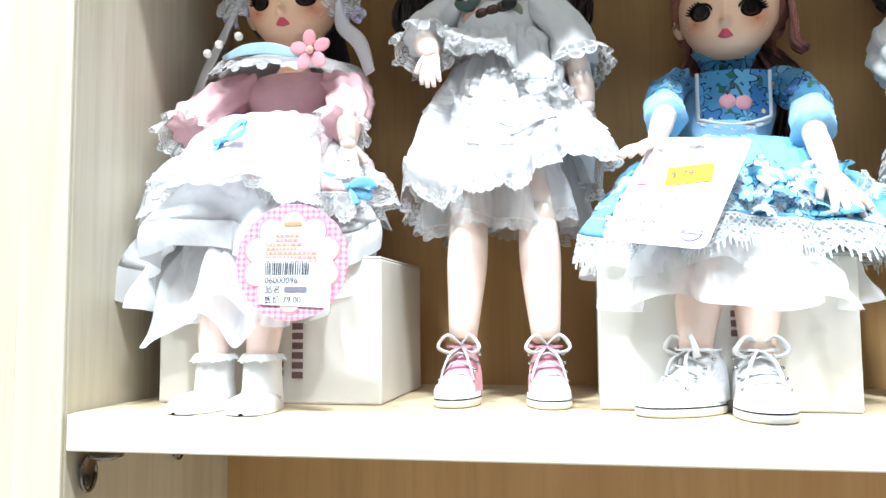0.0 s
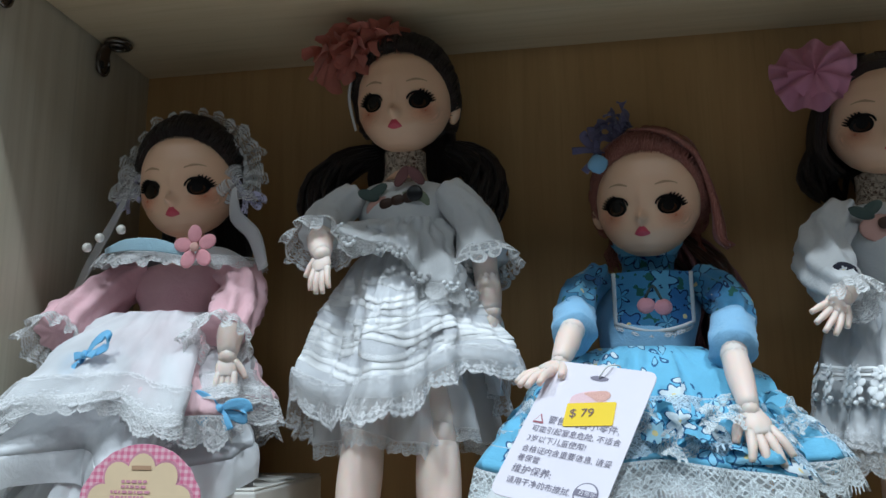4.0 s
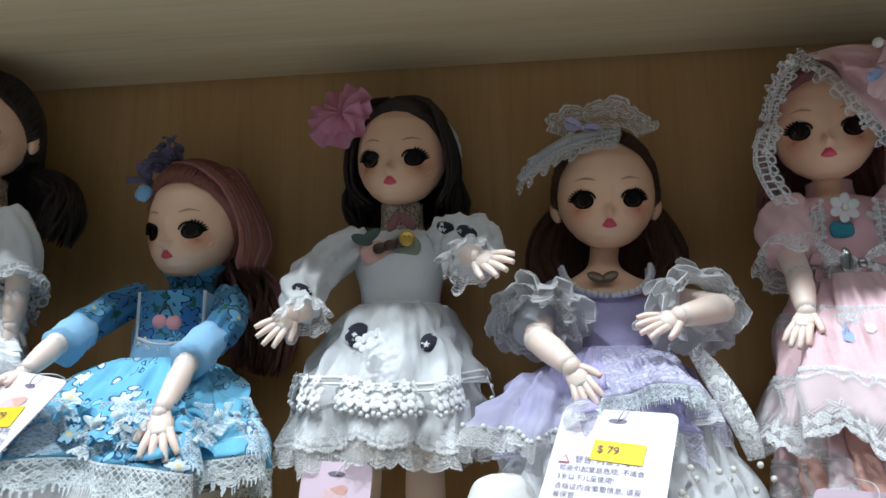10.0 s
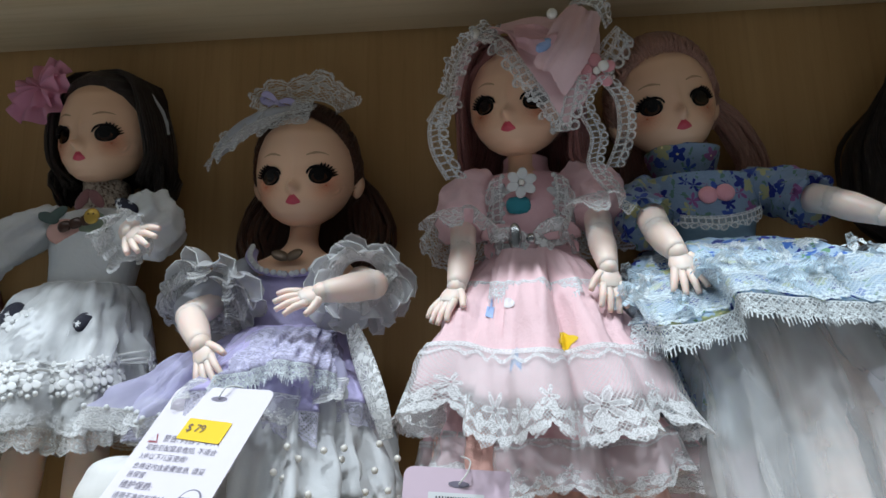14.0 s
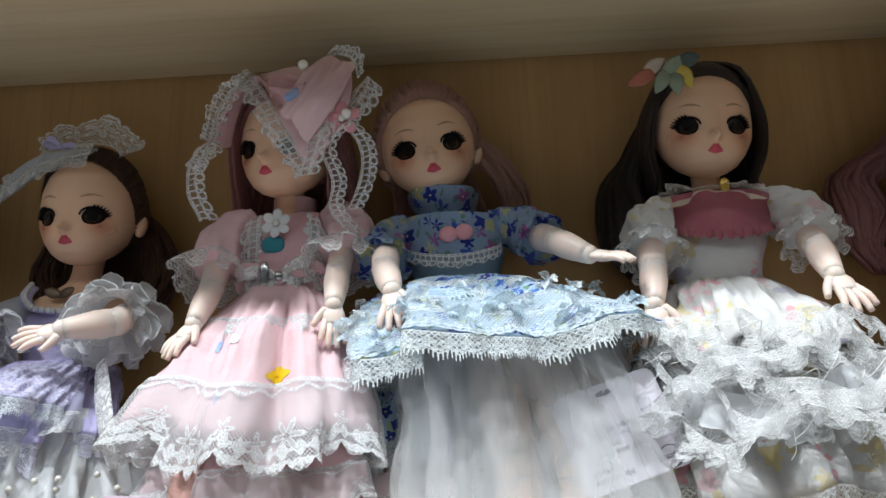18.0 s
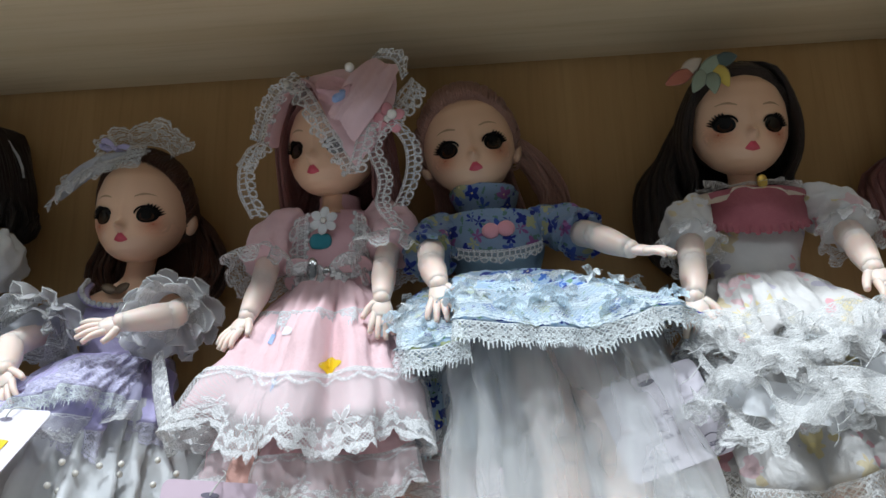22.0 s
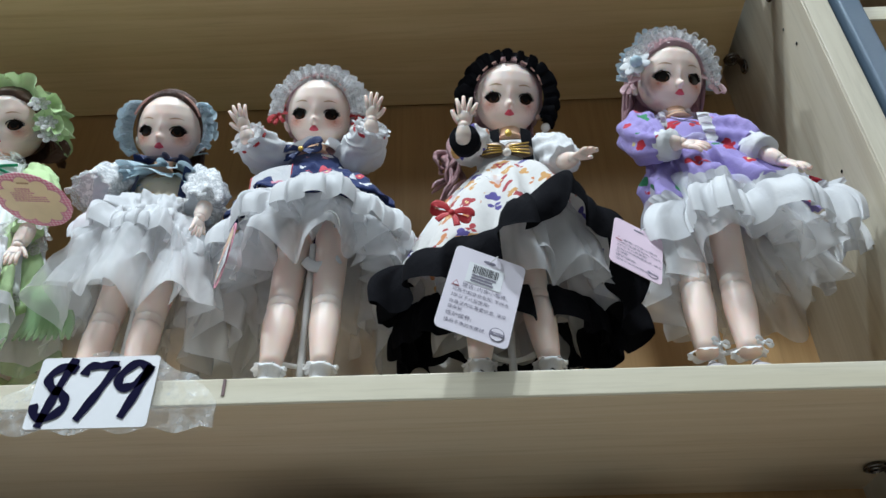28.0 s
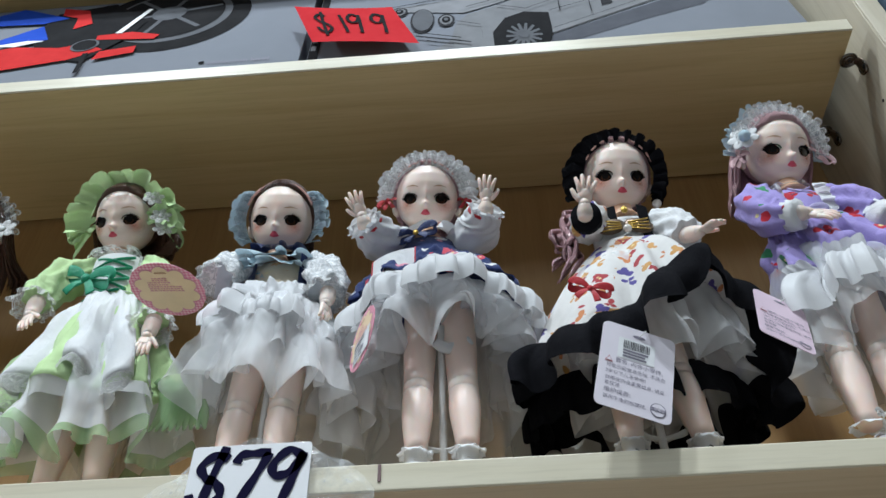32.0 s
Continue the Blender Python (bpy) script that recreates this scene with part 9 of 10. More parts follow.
def hang_tag(label, tl, tr, bl, mat, sticker=True, text=True, barcode=False, turned=-3.0, picture=False):
    m, w, h = plane_from(tl, tr, bl)
    ob = thing("hang_tag", label, "tag", "tags on the dolls", at=m.translation)
    ob.matrix_world = m
    Z = Matrix.Translation
    part("card", sheet_bm(rounded(w, h, 0.004), Z((0, 0, 0)), 0.0005), mat, ob)
    part("hang_hole", sheet_bm(disc(0.0042, 20, 0.0013), Z((0, h * 0.40, 0.0002))), INK_GREY, ob, "punched slot")
    if picture:
        # a faded printed patch behind the sticker
        part("printed_patch", sheet_bm([(x * (1 + 0.25 * math.sin(5 * y / h + 40 * x)) - w * 0.02, y * (1 + 0.2 * math.sin(260 * x)) + h * 0.21) for x, y in disc(w * 0.17, 30, h * 0.09)], Z((0, 0, 0.0002))), SATIN_PINK, ob, "pale pink printed patch")
        part("printed_patch", sheet_bm([(x * (1 + 0.3 * math.sin(300 * y)) + w * 0.05, y * (1 + 0.5 * math.sin(330 * x)) + h * 0.27) for x, y in disc(w * 0.12, 30, h * 0.035)], Z((0, 0, 0.0003))), FELT_PEACH, ob, "peach printed patch")
    if sticker:
        st = part("price_sticker", sheet_bm(rounded(w * 0.44, h * 0.17, 0.0008), Z((w * 0.06, h * 0.130, 0.0005)) @ pose(0, 0, 0, 0, 0, turned), 0.0002), STICKER, ob, "yellow price sticker")
        part("lettering", text_bm("$ 79", h * 0.085, Z((w * 0.06, h * 0.130, 0.0008)) @ pose(0, 0, 0, 0, 0, turned) @ Z((-w * 0.18, -h * 0.02, 0))), INK_BROWN, st, "handwritten price")
    if barcode:
        rows = []
        x = -w * 0.20
        rnd = random.Random(5)
        while x < w * 0.16:
            k = 0.0003 + 0.0004 * rnd.random()
            rows.append((x, x + k, h * 0.22, h * 0.32))
            x += k + 0.0003 + 0.0004 * rnd.random()
        lab = part("barcode_label", sheet_bm(rounded(w * 0.5, h * 0.25, 0.0005), Z((-w * 0.02, h * 0.22, 0.0003))), PAPER_WHITE, ob, "white barcode label")
        part("barcode", bars_bm(rows, Z((0, 0, 0.0006))), INK, lab)
        part("printed_bar", bars_bm([(-w * 0.20, w * 0.14, h * 0.185, h * 0.205), (-w * 0.20, w * 0.10, h * 0.15, h * 0.17), (-w * 0.20, w * 0.12, h * 0.115, h * 0.135)], Z((0, 0, 0.0006))), INK_GREY, lab)
    if text:
        tri = [(-0.0026, -0.0022), (0.0026, -0.0022), (0, 0.0024)]
        part("warning_triangle", sheet_bm(tri, Z((-w * 0.37, h * 0.045, 0.0003))), ROSE, ob, "red warning triangle")
        part("warning_triangle_inner", sheet_bm([(x * 0.68, y * 0.66) for x, y in tri], Z((-w * 0.37, h * 0.044, 0.0005))), mat, ob)
        for body, sz, x, y in (("警告: 内含小零件,", 0.072, -0.30, 0.028), ("可能引起窒息危险, 不适合", 0.060, -0.42, -0.045), ("3岁以下儿童使用!", 0.060, -0.42, -0.115), ("合格证内含重要信息, 请妥", 0.060, -0.42, -0.190), ("善保管", 0.060, -0.42, -0.255), ("维护保养:", 0.074, -0.42, -0.335), ("请用干净的布擦拭.", 0.060, -0.42, -0.410)):
            part("lettering", text_bm(body, h * sz * 0.84, Z((w * x * 0.95, h * y, 0.0003))), INK_GREY, ob)
        seal = part("seal", sheet_bm(disc(w * 0.105, 26), Z((w * 0.32, -h * 0.38, 0.0003))), INK_GREY, ob, "round inspection seal")
        part("seal_face", sheet_bm(disc(w * 0.092, 26), Z((w * 0.32, -h * 0.38, 0.0005))), mat, seal)
        part("seal_band", bars_bm([(w * 0.23, w * 0.41, -h * 0.40, -h * 0.36)], Z((0, 0, 0.0007))), INK_GREY, seal)
        part("lettering", text_bm("合格证", h * 0.034, Z((w * 0.262, -h * 0.390, 0.0009))), mat, seal)
    # the loop of thread that it hangs by
    s = Soft()
    tube(s, [(0, h * 0.40, 0.0008), (0.003, h * 0.47, 0.003), (0.004, h * 0.56, -0.004), (0.0, h * 0.60, -0.012)], [0.00035] * 4, RUBBER, 5, 4)
    p = s.finish("thread", (0, 0, 0), "", "")
    p.parent = ob
    return ob


def round_tag(label, tl, tr, bl, code=True, aspect=1.0):
    """A round pink gingham tag with a scalloped pale middle."""
    m, w, h = plane_from(tl, tr, bl)
    r = w / 2
    ob = thing("round_tag", label, "tag", "tags on the dolls", at=m.translation)
    ob.matrix_world = m
    Z = Matrix.Translation
    part("card", sheet_bm([(x * (1 + 0.015 * math.cos(18 * i * math.pi / 36)), y) for i, (x, y) in enumerate(disc(r, 72))], Z((0, 0, 0)), 0.0005), GINGHAM, ob)
    sc = [(r * (0.70 + 0.16 * abs(math.sin(5 * a)) ** 0.8) * math.cos(a), r * (0.70 + 0.16 * abs(math.sin(5 * a)) ** 0.8) * math.sin(a)) for a in [2 * math.pi * i / 120 for i in range(120)]]
    part("middle_border", sheet_bm([(x * 1.05, y * 1.05) for x, y in sc], Z((0, 0, 0.0002))), CANVAS_PINK, ob, "deep pink scalloped outline")
    part("middle", sheet_bm(sc, Z((0, 0, 0.0004))), PEACH_CARD, ob, "scalloped peach middle")
    rnd = random.Random(11)
    bars = []
    for k in range(7):
        x, y = -r * (0.30 if k < 2 else 0.46), r * (0.47 - 0.075 * k)
        while x < r * (0.10 if k < 4 else 0.44):
            q = r * rnd.uniform(0.03, 0.09)
            bars.append((x, x + q, y - r * 0.04, y))
            x += q + r * 0.022
    part("printed_bar", bars_bm(bars, Z((0, 0, 0.0007))), CANVAS_PINK, ob, "small unreadable print")
    part("logo_strip", bars_bm([(-r * 0.16, r * 0.16, r * 0.62, r * 0.68)], Z((0, 0, 0.0007))), BROW, ob, "small printed mark")
    if code:
        lab = part("barcode_label", sheet_bm(rounded(r * 1.25, r * 0.80, 0.0005), Z((r * 0.10, -r * 0.36, 0.0007)) @ pose(0, 0, 0, 0, 0, -3)), PAPER_WHITE, ob, "white barcode label")
        rows, x, rnd = [], -r * 0.46, random.Random(3)
        while x < r * 0.30:
            k = 0.0003 + 0.0004 * rnd.random()
            rows.append((x, x + k, -r * 0.23, -r * 0.02))
            x += k + 0.00025 + 0.0004 * rnd.random()
        part("barcode", bars_bm(rows, Z((0, 0, 0.0010))), INK, lab)
        for body, y in (("06000096", -0.37), ("品名:", -0.53), ("售价:79.00", -0.70)):
            part("lettering", text_bm(body, r * 0.15, Z((-r * 0.46, r * y, 0.0010))), INK, lab)
        part("printed_bar", bars_bm([(-r * 0.10, r * 0.30, -r * 0.52, -r * 0.43)], Z((0, 0, 0.0010))), INK_GREY, lab)
    return ob


hang_tag("pale lilac warning tag with yellow price sticker on blue dress", (0.0346, 0.3940, 1.3305), (0.0762, 0.3720, 1.3235), (0.0036, 0.3620, 1.2788), PAPER, turned=12.0, picture=True)
hang_tag("pale lilac warning tag with yellow price sticker on lilac dress", (0.2985, 0.3986, 1.3094), (0.3462, 0.3814, 1.3054), (0.2815, 0.3625, 1.2620), PAPER)
hang_tag("white warning tag with a barcode on the black-ruffled dress", (0.5783, 0.322, 1.6369), (0.6227, 0.334, 1.6246), (0.5681, 0.32, 1.5728), PAPER, False, True, True)
hang_tag("pale pink warning tag hanging from the cherry-print dress", (0.692, 0.352, 1.680), (0.726, 0.364, 1.666), (0.681, 0.332, 1.626), PAPER_PINK, False, True)
hang_tag("pale warning tag half hidden behind white tulle", (0.592, 0.408, 1.309), (0.638, 0.408, 1.324), (0.601, 0.396, 1.266), PAPER, False, True)
hang_tag("pink card tag with a worn purple print below the white dress", (0.1700, 0.412, 1.2865), (0.2040, 0.412, 1.2845), (0.1745, 0.402, 1.232), PAPER_PINK, False, False, picture=True)
hang_tag("pink card tag with a barcode below the pink dress", (0.397, 0.384, 1.2750), (0.441, 0.386, 1.2715), (0.395, 0.376, 1.215), PAPER_PINK, False, False, True)
hang_tag("pink card tag behind the leaning doll", (0.503, 0.425, 1.279), (0.545, 0.425, 1.277), (0.505, 0.418, 1.222), PAPER_PINK, False, False)
round_tag("round pink gingham tag with a barcode on the pink lace dress", (-0.161, 0.349, 1.2970), (-0.107, 0.349, 1.2965), (-0.161, 0.345, 1.2440))
round_tag("round pink gingham tag turned almost flat beside the tulle skirt", (0.2480, 0.318, 1.704), (0.3030, 0.318, 1.700), (0.2490, 0.362, 1.701), False)
round_tag("round pink gingham tag seen edge-on on the white ruffle", (0.4100, 0.372, 1.682), (0.4330, 0.330, 1.686), (0.4060, 0.372, 1.622))


def marker(name, strokes, width, m, mat, parent, label=""):
    """Thick felt-pen strokes on a card."""
    s = Soft()
    for pts in strokes:
        P = spline([V(x, y, 0) for x, y in pts], 6)
        a, c = [], []
        for i, p in enumerate(P):
            d = (P[min(i + 1, len(P) - 1)] - P[max(i - 1, 0)]).normalized()
            n = V(-d.y, d.x, 0) * (width / 2 * (0.86 + 0.14 * math.sin(i)))
            a.append(m @ (p + n))
            c.append(m @ (p - n))
        s.grid([a, c], mat)
    ob = s.finish(name, (0, 0, 0), label, "")
    del ob["label"]
    ob["label"] = label
    ob.parent = parent
    return ob


DOLLAR = [[(0.80, 0.92), (0.45, 1.0), (0.12, 0.80), (0.30, 0.58), (0.62, 0.46), (0.78, 0.24), (0.50, 0.02), (0.12, 0.06), (-0.02, 0.28)], [(0.66, 1.16), (0.46, 0.55), (0.28, -0.16)]]
SEVEN = [[(0.02, 0.82), (0.10, 0.98), (0.45, 1.0), (0.86, 1.02)], [(0.84, 1.0), (0.55, 0.5), (0.20, -0.05)]]
NINE = [[(0.86, 0.90), (0.50, 1.04), (0.14, 0.78), (0.24, 0.56), (0.60, 0.62), (0.90, 0.95)], [(0.88, 0.98), (0.70, 0.5), (0.46, -0.02)]]
ONE = [[(0.20, 1.0), (0.16, 0.5), (0.10, 0.0)]]

# hand-lettered price card in a clear sleeve over the shelf's edge
sign = thing("price_sign", "white price card hand-lettered in navy, in a clear sleeve", "sign", at=(0.3585, 0.3405, 1.5462))
part("card", sheet_bm(rounded(0.0735, 0.0475, 0.0025), pose(0, 0, 0, 90, 0, 0), 0.0006), PAPER_WHITE, sign)
k = 0.0345
for nm, st, dx in (("dollar_sign", DOLLAR, -0.0330), ("digit_seven", SEVEN, -0.0095), ("digit_nine", NINE, 0.0105)):
    marker(nm, [[(dx + x * 0.0235 + (y - 0.5) * 0.0025, (y - 0.5) * k) for x, y in s] for s in st], 0.0062, pose(0, -0.0006, 0, 90, 0, 0), MARKER, sign, "navy marker lettering")
s = Soft()
rows = []
for i in range(9):
    f = i / 8
    rows.append([V(-0.063 + 0.139 * j / 40, 0.0010 + 0.014 * math.sin(math.pi * j / 40) * (f - 0.5) * 0.1 + 0.008 * (f > 0.8) * (f - 0.8) * 5 * abs(2 * j / 40 - 1), (-0.026 + (0.054 * math.sin(math.pi * (0.06 + 0.88 * j / 40)) ** 0.55) * f + 0.002 * math.sin(j * 0.7 + i))) for j in range(41)])
s.grid(rows, CLEAR)
p = s.finish("sleeve", (0, 0, 0), "clear crinkled plastic sleeve", "")
p.parent = sign
p.visible_shadow = False
knot = structure("trim", box_bm(0.4355, 0.4375, FRONT - 0.0030, FRONT - 0.0022, MID - 0.012, MID - 0.001, 0.0002), INK_BROWN, "small dark scuff on the shelf edge")

# two toy-set boxes that lean on the back of the top shelf
LEAN_BOX = pose(0, 0.385, TOP + 0.0005, 90 - 8, 0, 0)


def toy_box(label, x0, x1, h):
    ob = thing("toy_box", label, "box", "boxes on the top shelf", at=((x0 + x1) / 2, 0.40, TOP))
    bm = box_bm(x0, x1, 0.0, h, -0.060, 0.0, 0.0008)
    bmesh.ops.transform(bm, matrix=Matrix.Translation((-(x0 + x1) / 2, -0.40, -TOP)) @ LEAN_BOX, verts=bm.verts)
    part("carton_body", bm, TOY_CARD, ob)
    return ob


def on_box(ob, name, outline, mat, lift, label=""):
    part(name, sheet_bm(outline, Matrix.Translation(-ob.location) @ LEAN_BOX @ Matrix.Translation((0, 0, lift))), mat, ob, label)


def ell(cx, cy, rx, ry, n=40, a0=0, a1=360):
    return [(cx + rx * math.cos(radians(a0 + (a1 - a0) * i / n)), cy + ry * math.sin(radians(a0 + (a1 - a0) * i / n))) for i in range(n)]


bike = toy_box("pale grey toy-set box with a red and blue motorcycle picture", -0.230, 0.3195, 0.30)
on_box(bike, "printed_tyre", ell(0.138, 0.235, 0.100, 0.102), PRINT_BLACK, 0.0006, "black printed tyre")
on_box(bike, "printed_rim", ell(0.136, 0.238, 0.078, 0.080), PRINT_GREY, 0.0010)
on_box(bike, "printed_wheel", ell(0.134, 0.240, 0.070, 0.072), PRINT_BLACK, 0.0014)
on_box(bike, "printed_hub", ell(0.132, 0.245, 0.022, 0.022), PRINT_GREY, 0.0018)
for a in range(6):
    q = radians(60 * a + 15)
    c0 = (0.132 + 0.044 * math.cos(q), 0.245 + 0.044 * math.sin(q))
    on_box(bike, "printed_spoke", [(c0[0] + 0.024 * math.cos(q) + 0.003 * math.sin(q), c0[1] + 0.024 * math.sin(q) - 0.003 * math.cos(q)), (c0[0] + 0.024 * math.cos(q) - 0.003 * math.sin(q), c0[1] + 0.024 * math.sin(q) + 0.003 * math.cos(q)), (c0[0] - 0.024 * math.cos(q) - 0.003 * math.sin(q), c0[1] - 0.024 * math.sin(q) + 0.003 * math.cos(q)), (c0[0] - 0.024 * math.cos(q) + 0.003 * math.sin(q), c0[1] - 0.024 * math.sin(q) - 0.003 * math.cos(q))], PRINT_GREY, 0.0018)
on_box(bike, "printed_engine", [(0.000, 0.140), (0.062, 0.116), (0.100, 0.180), (0.110, 0.225), (0.050, 0.290), (-0.020, 0.270), (-0.030, 0.200)], PRINT_BLACK, 0.0022)
on_box(bike, "printed_exhaust", [(0.060, 0.176), (0.134, 0.166), (0.138, 0.178), (0.100, 0.192), (0.058, 0.188)], PRINT_RED, 0.0026)
on_box(bike, "printed_fairing", [(-0.120, 0.118), (-0.030, 0.108), (0.044, 0.124), (0.078, 0.146), (0.050, 0.166), (0.020, 0.160), (-0.040, 0.172), (-0.110, 0.150)], PRINT_RED, 0.0026, "red printed fairing")
on_box(bike, "printed_lever", [(0.074, 0.118), (0.120, 0.130), (0.118, 0.148), (0.076, 0.140)], PRINT_RED, 0.0030)
on_box(bike, "printed_tank", [(-0.150, 0.250), (-0.076, 0.296), (0.000, 0.252), (-0.030, 0.240), (-0.090, 0.244)], PRINT_BLUE, 0.0026, "blue printed tank")
on_box(bike, "printed_panel", [(-0.080, 0.188), (-0.026, 0.232), (-0.004, 0.188), (-0.050, 0.180)], PRINT_BLUE, 0.0026)
on_box(bike, "printed_panel", [(-0.074, 0.178), (-0.030, 0.188), (-0.006, 0.184), (-0.040, 0.172)], PAPER_WHITE, 0.0030)
on_box(bike, "printed_frame", [(-0.018, 0.286), (0.020, 0.272), (0.038, 0.228), (0.018, 0.214), (0.012, 0.250), (-0.012, 0.262)], PRINT_RED, 0.0030)
on_box(bike, "printed_front_wheel", ell(-0.180, 0.190, 0.075, 0.078), PRINT_BLACK, 0.0018)
on_box(bike, "printed_front_rim", ell(-0.180, 0.190, 0.040, 0.042), PRINT_GREY, 0.0022)
on_box(bike, "printed_ring", ell(0.052, 0.160, 0.017, 0.017), PRINT_GREY, 0.0034)
on_box(bike, "printed_ring_middle", ell(0.052, 0.160, 0.014, 0.014), PRINT_BLACK, 0.0038)
on_box(bike, "printed_stand", [(0.058, 0.136), (0.064, 0.084), (0.069, 0.086), (0.064, 0.138)], PRINT_BLACK, 0.0034)
on_box(bike, "printed_strut", [(0.080, 0.190), (0.102, 0.262), (0.108, 0.260), (0.088, 0.188)], PAPER_WHITE, 0.0034)
on_box(bike, "printed_dot", ell(0.2085, 0.0915, 0.0035, 0.0035, 20), PRINT_BLACK, 0.0010)
part("lettering", text_bm("collection level", 0.0115, Matrix.Translation(-bike.location) @ LEAN_BOX @ Matrix.Translation((0.216, 0.0868, 0.0010))), INK_GREY, bike)

racer = toy_box("pale grey toy-set box with a white sports-car picture", 0.3285, 0.872, 0.30)
on_box(racer, "printed_shadow", [(0.590, 0.082), (0.600, 0.096), (0.759, 0.182), (0.815, 0.188), (0.780, 0.150), (0.713, 0.122), (0.620, 0.076)], PRINT_SHADE, 0.0004, "dark printed ground shadow")
on_box(racer, "printed_car_body", [(0.470, 0.078), (0.488, 0.099), (0.496, 0.147), (0.509, 0.170), (0.544, 0.190), (0.591, 0.222), (0.654, 0.240), (0.700, 0.262), (0.800, 0.262), (0.770, 0.225), (0.762, 0.190), (0.601, 0.098), (0.592, 0.074), (0.537, 0.070)], PRINT_PALE, 0.0008, "pale printed car body")
on_box(racer, "printed_bonnet", [(0.400, 0.196), (0.430, 0.206), (0.493, 0.219), (0.560, 0.250), (0.690, 0.262), (0.591, 0.224), (0.540, 0.193), (0.505, 0.174), (0.455, 0.185)], PRINT_PALER, 0.0012, "pale printed bonnet")
on_box(racer, "printed_arch", [(0.536, 0.072), (0.536, 0.112), (0.552, 0.150), (0.575, 0.164), (0.603, 0.157), (0.602, 0.098), (0.594, 0.072)], PRINT_BLACK, 0.0014)
on_box(racer, "printed_sill", [(0.602, 0.100), (0.762, 0.192), (0.764, 0.199), (0.602, 0.108)], PRINT_PALER, 0.0014)
for cx, cy, k in ((0.570, 0.096, 1.0), (0.793, 0.222, 0.95)):
    on_box(racer, "printed_tyre", ell(cx, cy, 0.030 * k, 0.047 * k), PRINT_BLACK, 0.0018, "dark printed tyre")
    on_box(racer, "printed_rim", ell(cx, cy, 0.022 * k, 0.036 * k), PRINT_BLACK, 0.0022)
    for a in range(14):
        q = radians(360 / 14 * a)
        on_box(racer, "printed_spoke", [(cx + 0.005 * k * math.cos(q + 0.5), cy + 0.007 * k * math.sin(q + 0.5)), (cx + 0.020 * k * math.cos(q + 0.06), cy + 0.033 * k * math.sin(q + 0.06)), (cx + 0.020 * k * math.cos(q - 0.09), cy + 0.033 * k * math.sin(q - 0.09)), (cx + 0.005 * k * math.cos(q - 0.5), cy + 0.007 * k * math.sin(q - 0.5))], PRINT_GREY, 0.0026)
    on_box(racer, "printed_hub", ell(cx, cy, 0.005 * k, 0.008 * k, 20), PRINT_GREY, 0.0030)
on_box(racer, "printed_vent", [(0.668, 0.206), (0.681, 0.211), (0.679, 0.170), (0.666, 0.165)], PRINT_DARK, 0.0016)
on_box(racer, "printed_vent_fin", [(0.671, 0.196), (0.681, 0.200), (0.680, 0.186), (0.671, 0.183)], PRINT_GREY, 0.0020)
for cx, cy, rx, ry in ((0.484, 0.156, 0.010, 0.018), (0.428, 0.190, 0.010, 0.014)):
    for f, m in ((1.0, PRINT_DARK), (0.75, PRINT_PALE), (0.5, PRINT_BLACK), (0.25, PRINT_GREY)):
        on_box(racer, "printed_lamp", ell(cx, cy, rx * f, ry * f, 28), m, 0.0016 + 0.0016 * (1 - f))
on_box(racer, "printed_disc", ell(0.456, 0.160, 0.014, 0.034), PRINT_DARK, 0.0016)
on_box(racer, "printed_disc_face", ell(0.4565, 0.161, 0.0122, 0.031), PRINT_GREY, 0.0020)
for x0, y0, x1, y1, w0 in ((0.400, 0.196, 0.493, 0.219, 0.0018), (0.508, 0.187, 0.592, 0.226, 0.0016), (0.493, 0.219, 0.590, 0.256, 0.0016), (0.440, 0.206, 0.520, 0.240, 0.0012), (0.496, 0.147, 0.523, 0.132, 0.0014), (0.523, 0.132, 0.525, 0.090, 0.0012), (0.544, 0.186, 0.577, 0.168, 0.0016), (0.577, 0.168, 0.650, 0.214, 0.0014), (0.603, 0.157, 0.762, 0.232, 0.0010), (0.604, 0.108, 0.763, 0.199, 0.0010), (0.450, 0.112, 0.511, 0.086, 0.0030), (0.446, 0.124, 0.500, 0.100, 0.0022), (0.462, 0.098, 0.492, 0.084, 0.0022)):
    on_box(racer, "printed_seam", [(x0, y0), (x1, y1), (x1, y1 + w0), (x0, y0 + w0)], PRINT_DARK, 0.0034)
for x0, y0, y1 in ((0.617, 0.194, 0.155), (0.703, 0.211, 0.172), (0.652, 0.180, 0.146), (0.733, 0.226, 0.186)):
    on_box(racer, "printed_seam", [(x0, y0), (x0 + 0.0012, y0), (x0, y1), (x0 - 0.0012, y1)], PRINT_DARK, 0.0034)
on_box(racer, "printed_spine", [(0.3295, 0.003), (0.3295, 0.290), (0.3380, 0.290), (0.3420, 0.003)], PRINT_BLACK, 0.0006, "black printed spine")
for k in range(5):
    on_box(racer, "printed_bar", [(0.3310, 0.100 + 0.020 * k), (0.3310, 0.112 + 0.020 * k), (0.3365, 0.112 + 0.020 * k), (0.3368, 0.100 + 0.020 * k)], PRINT_PALE, 0.0010)

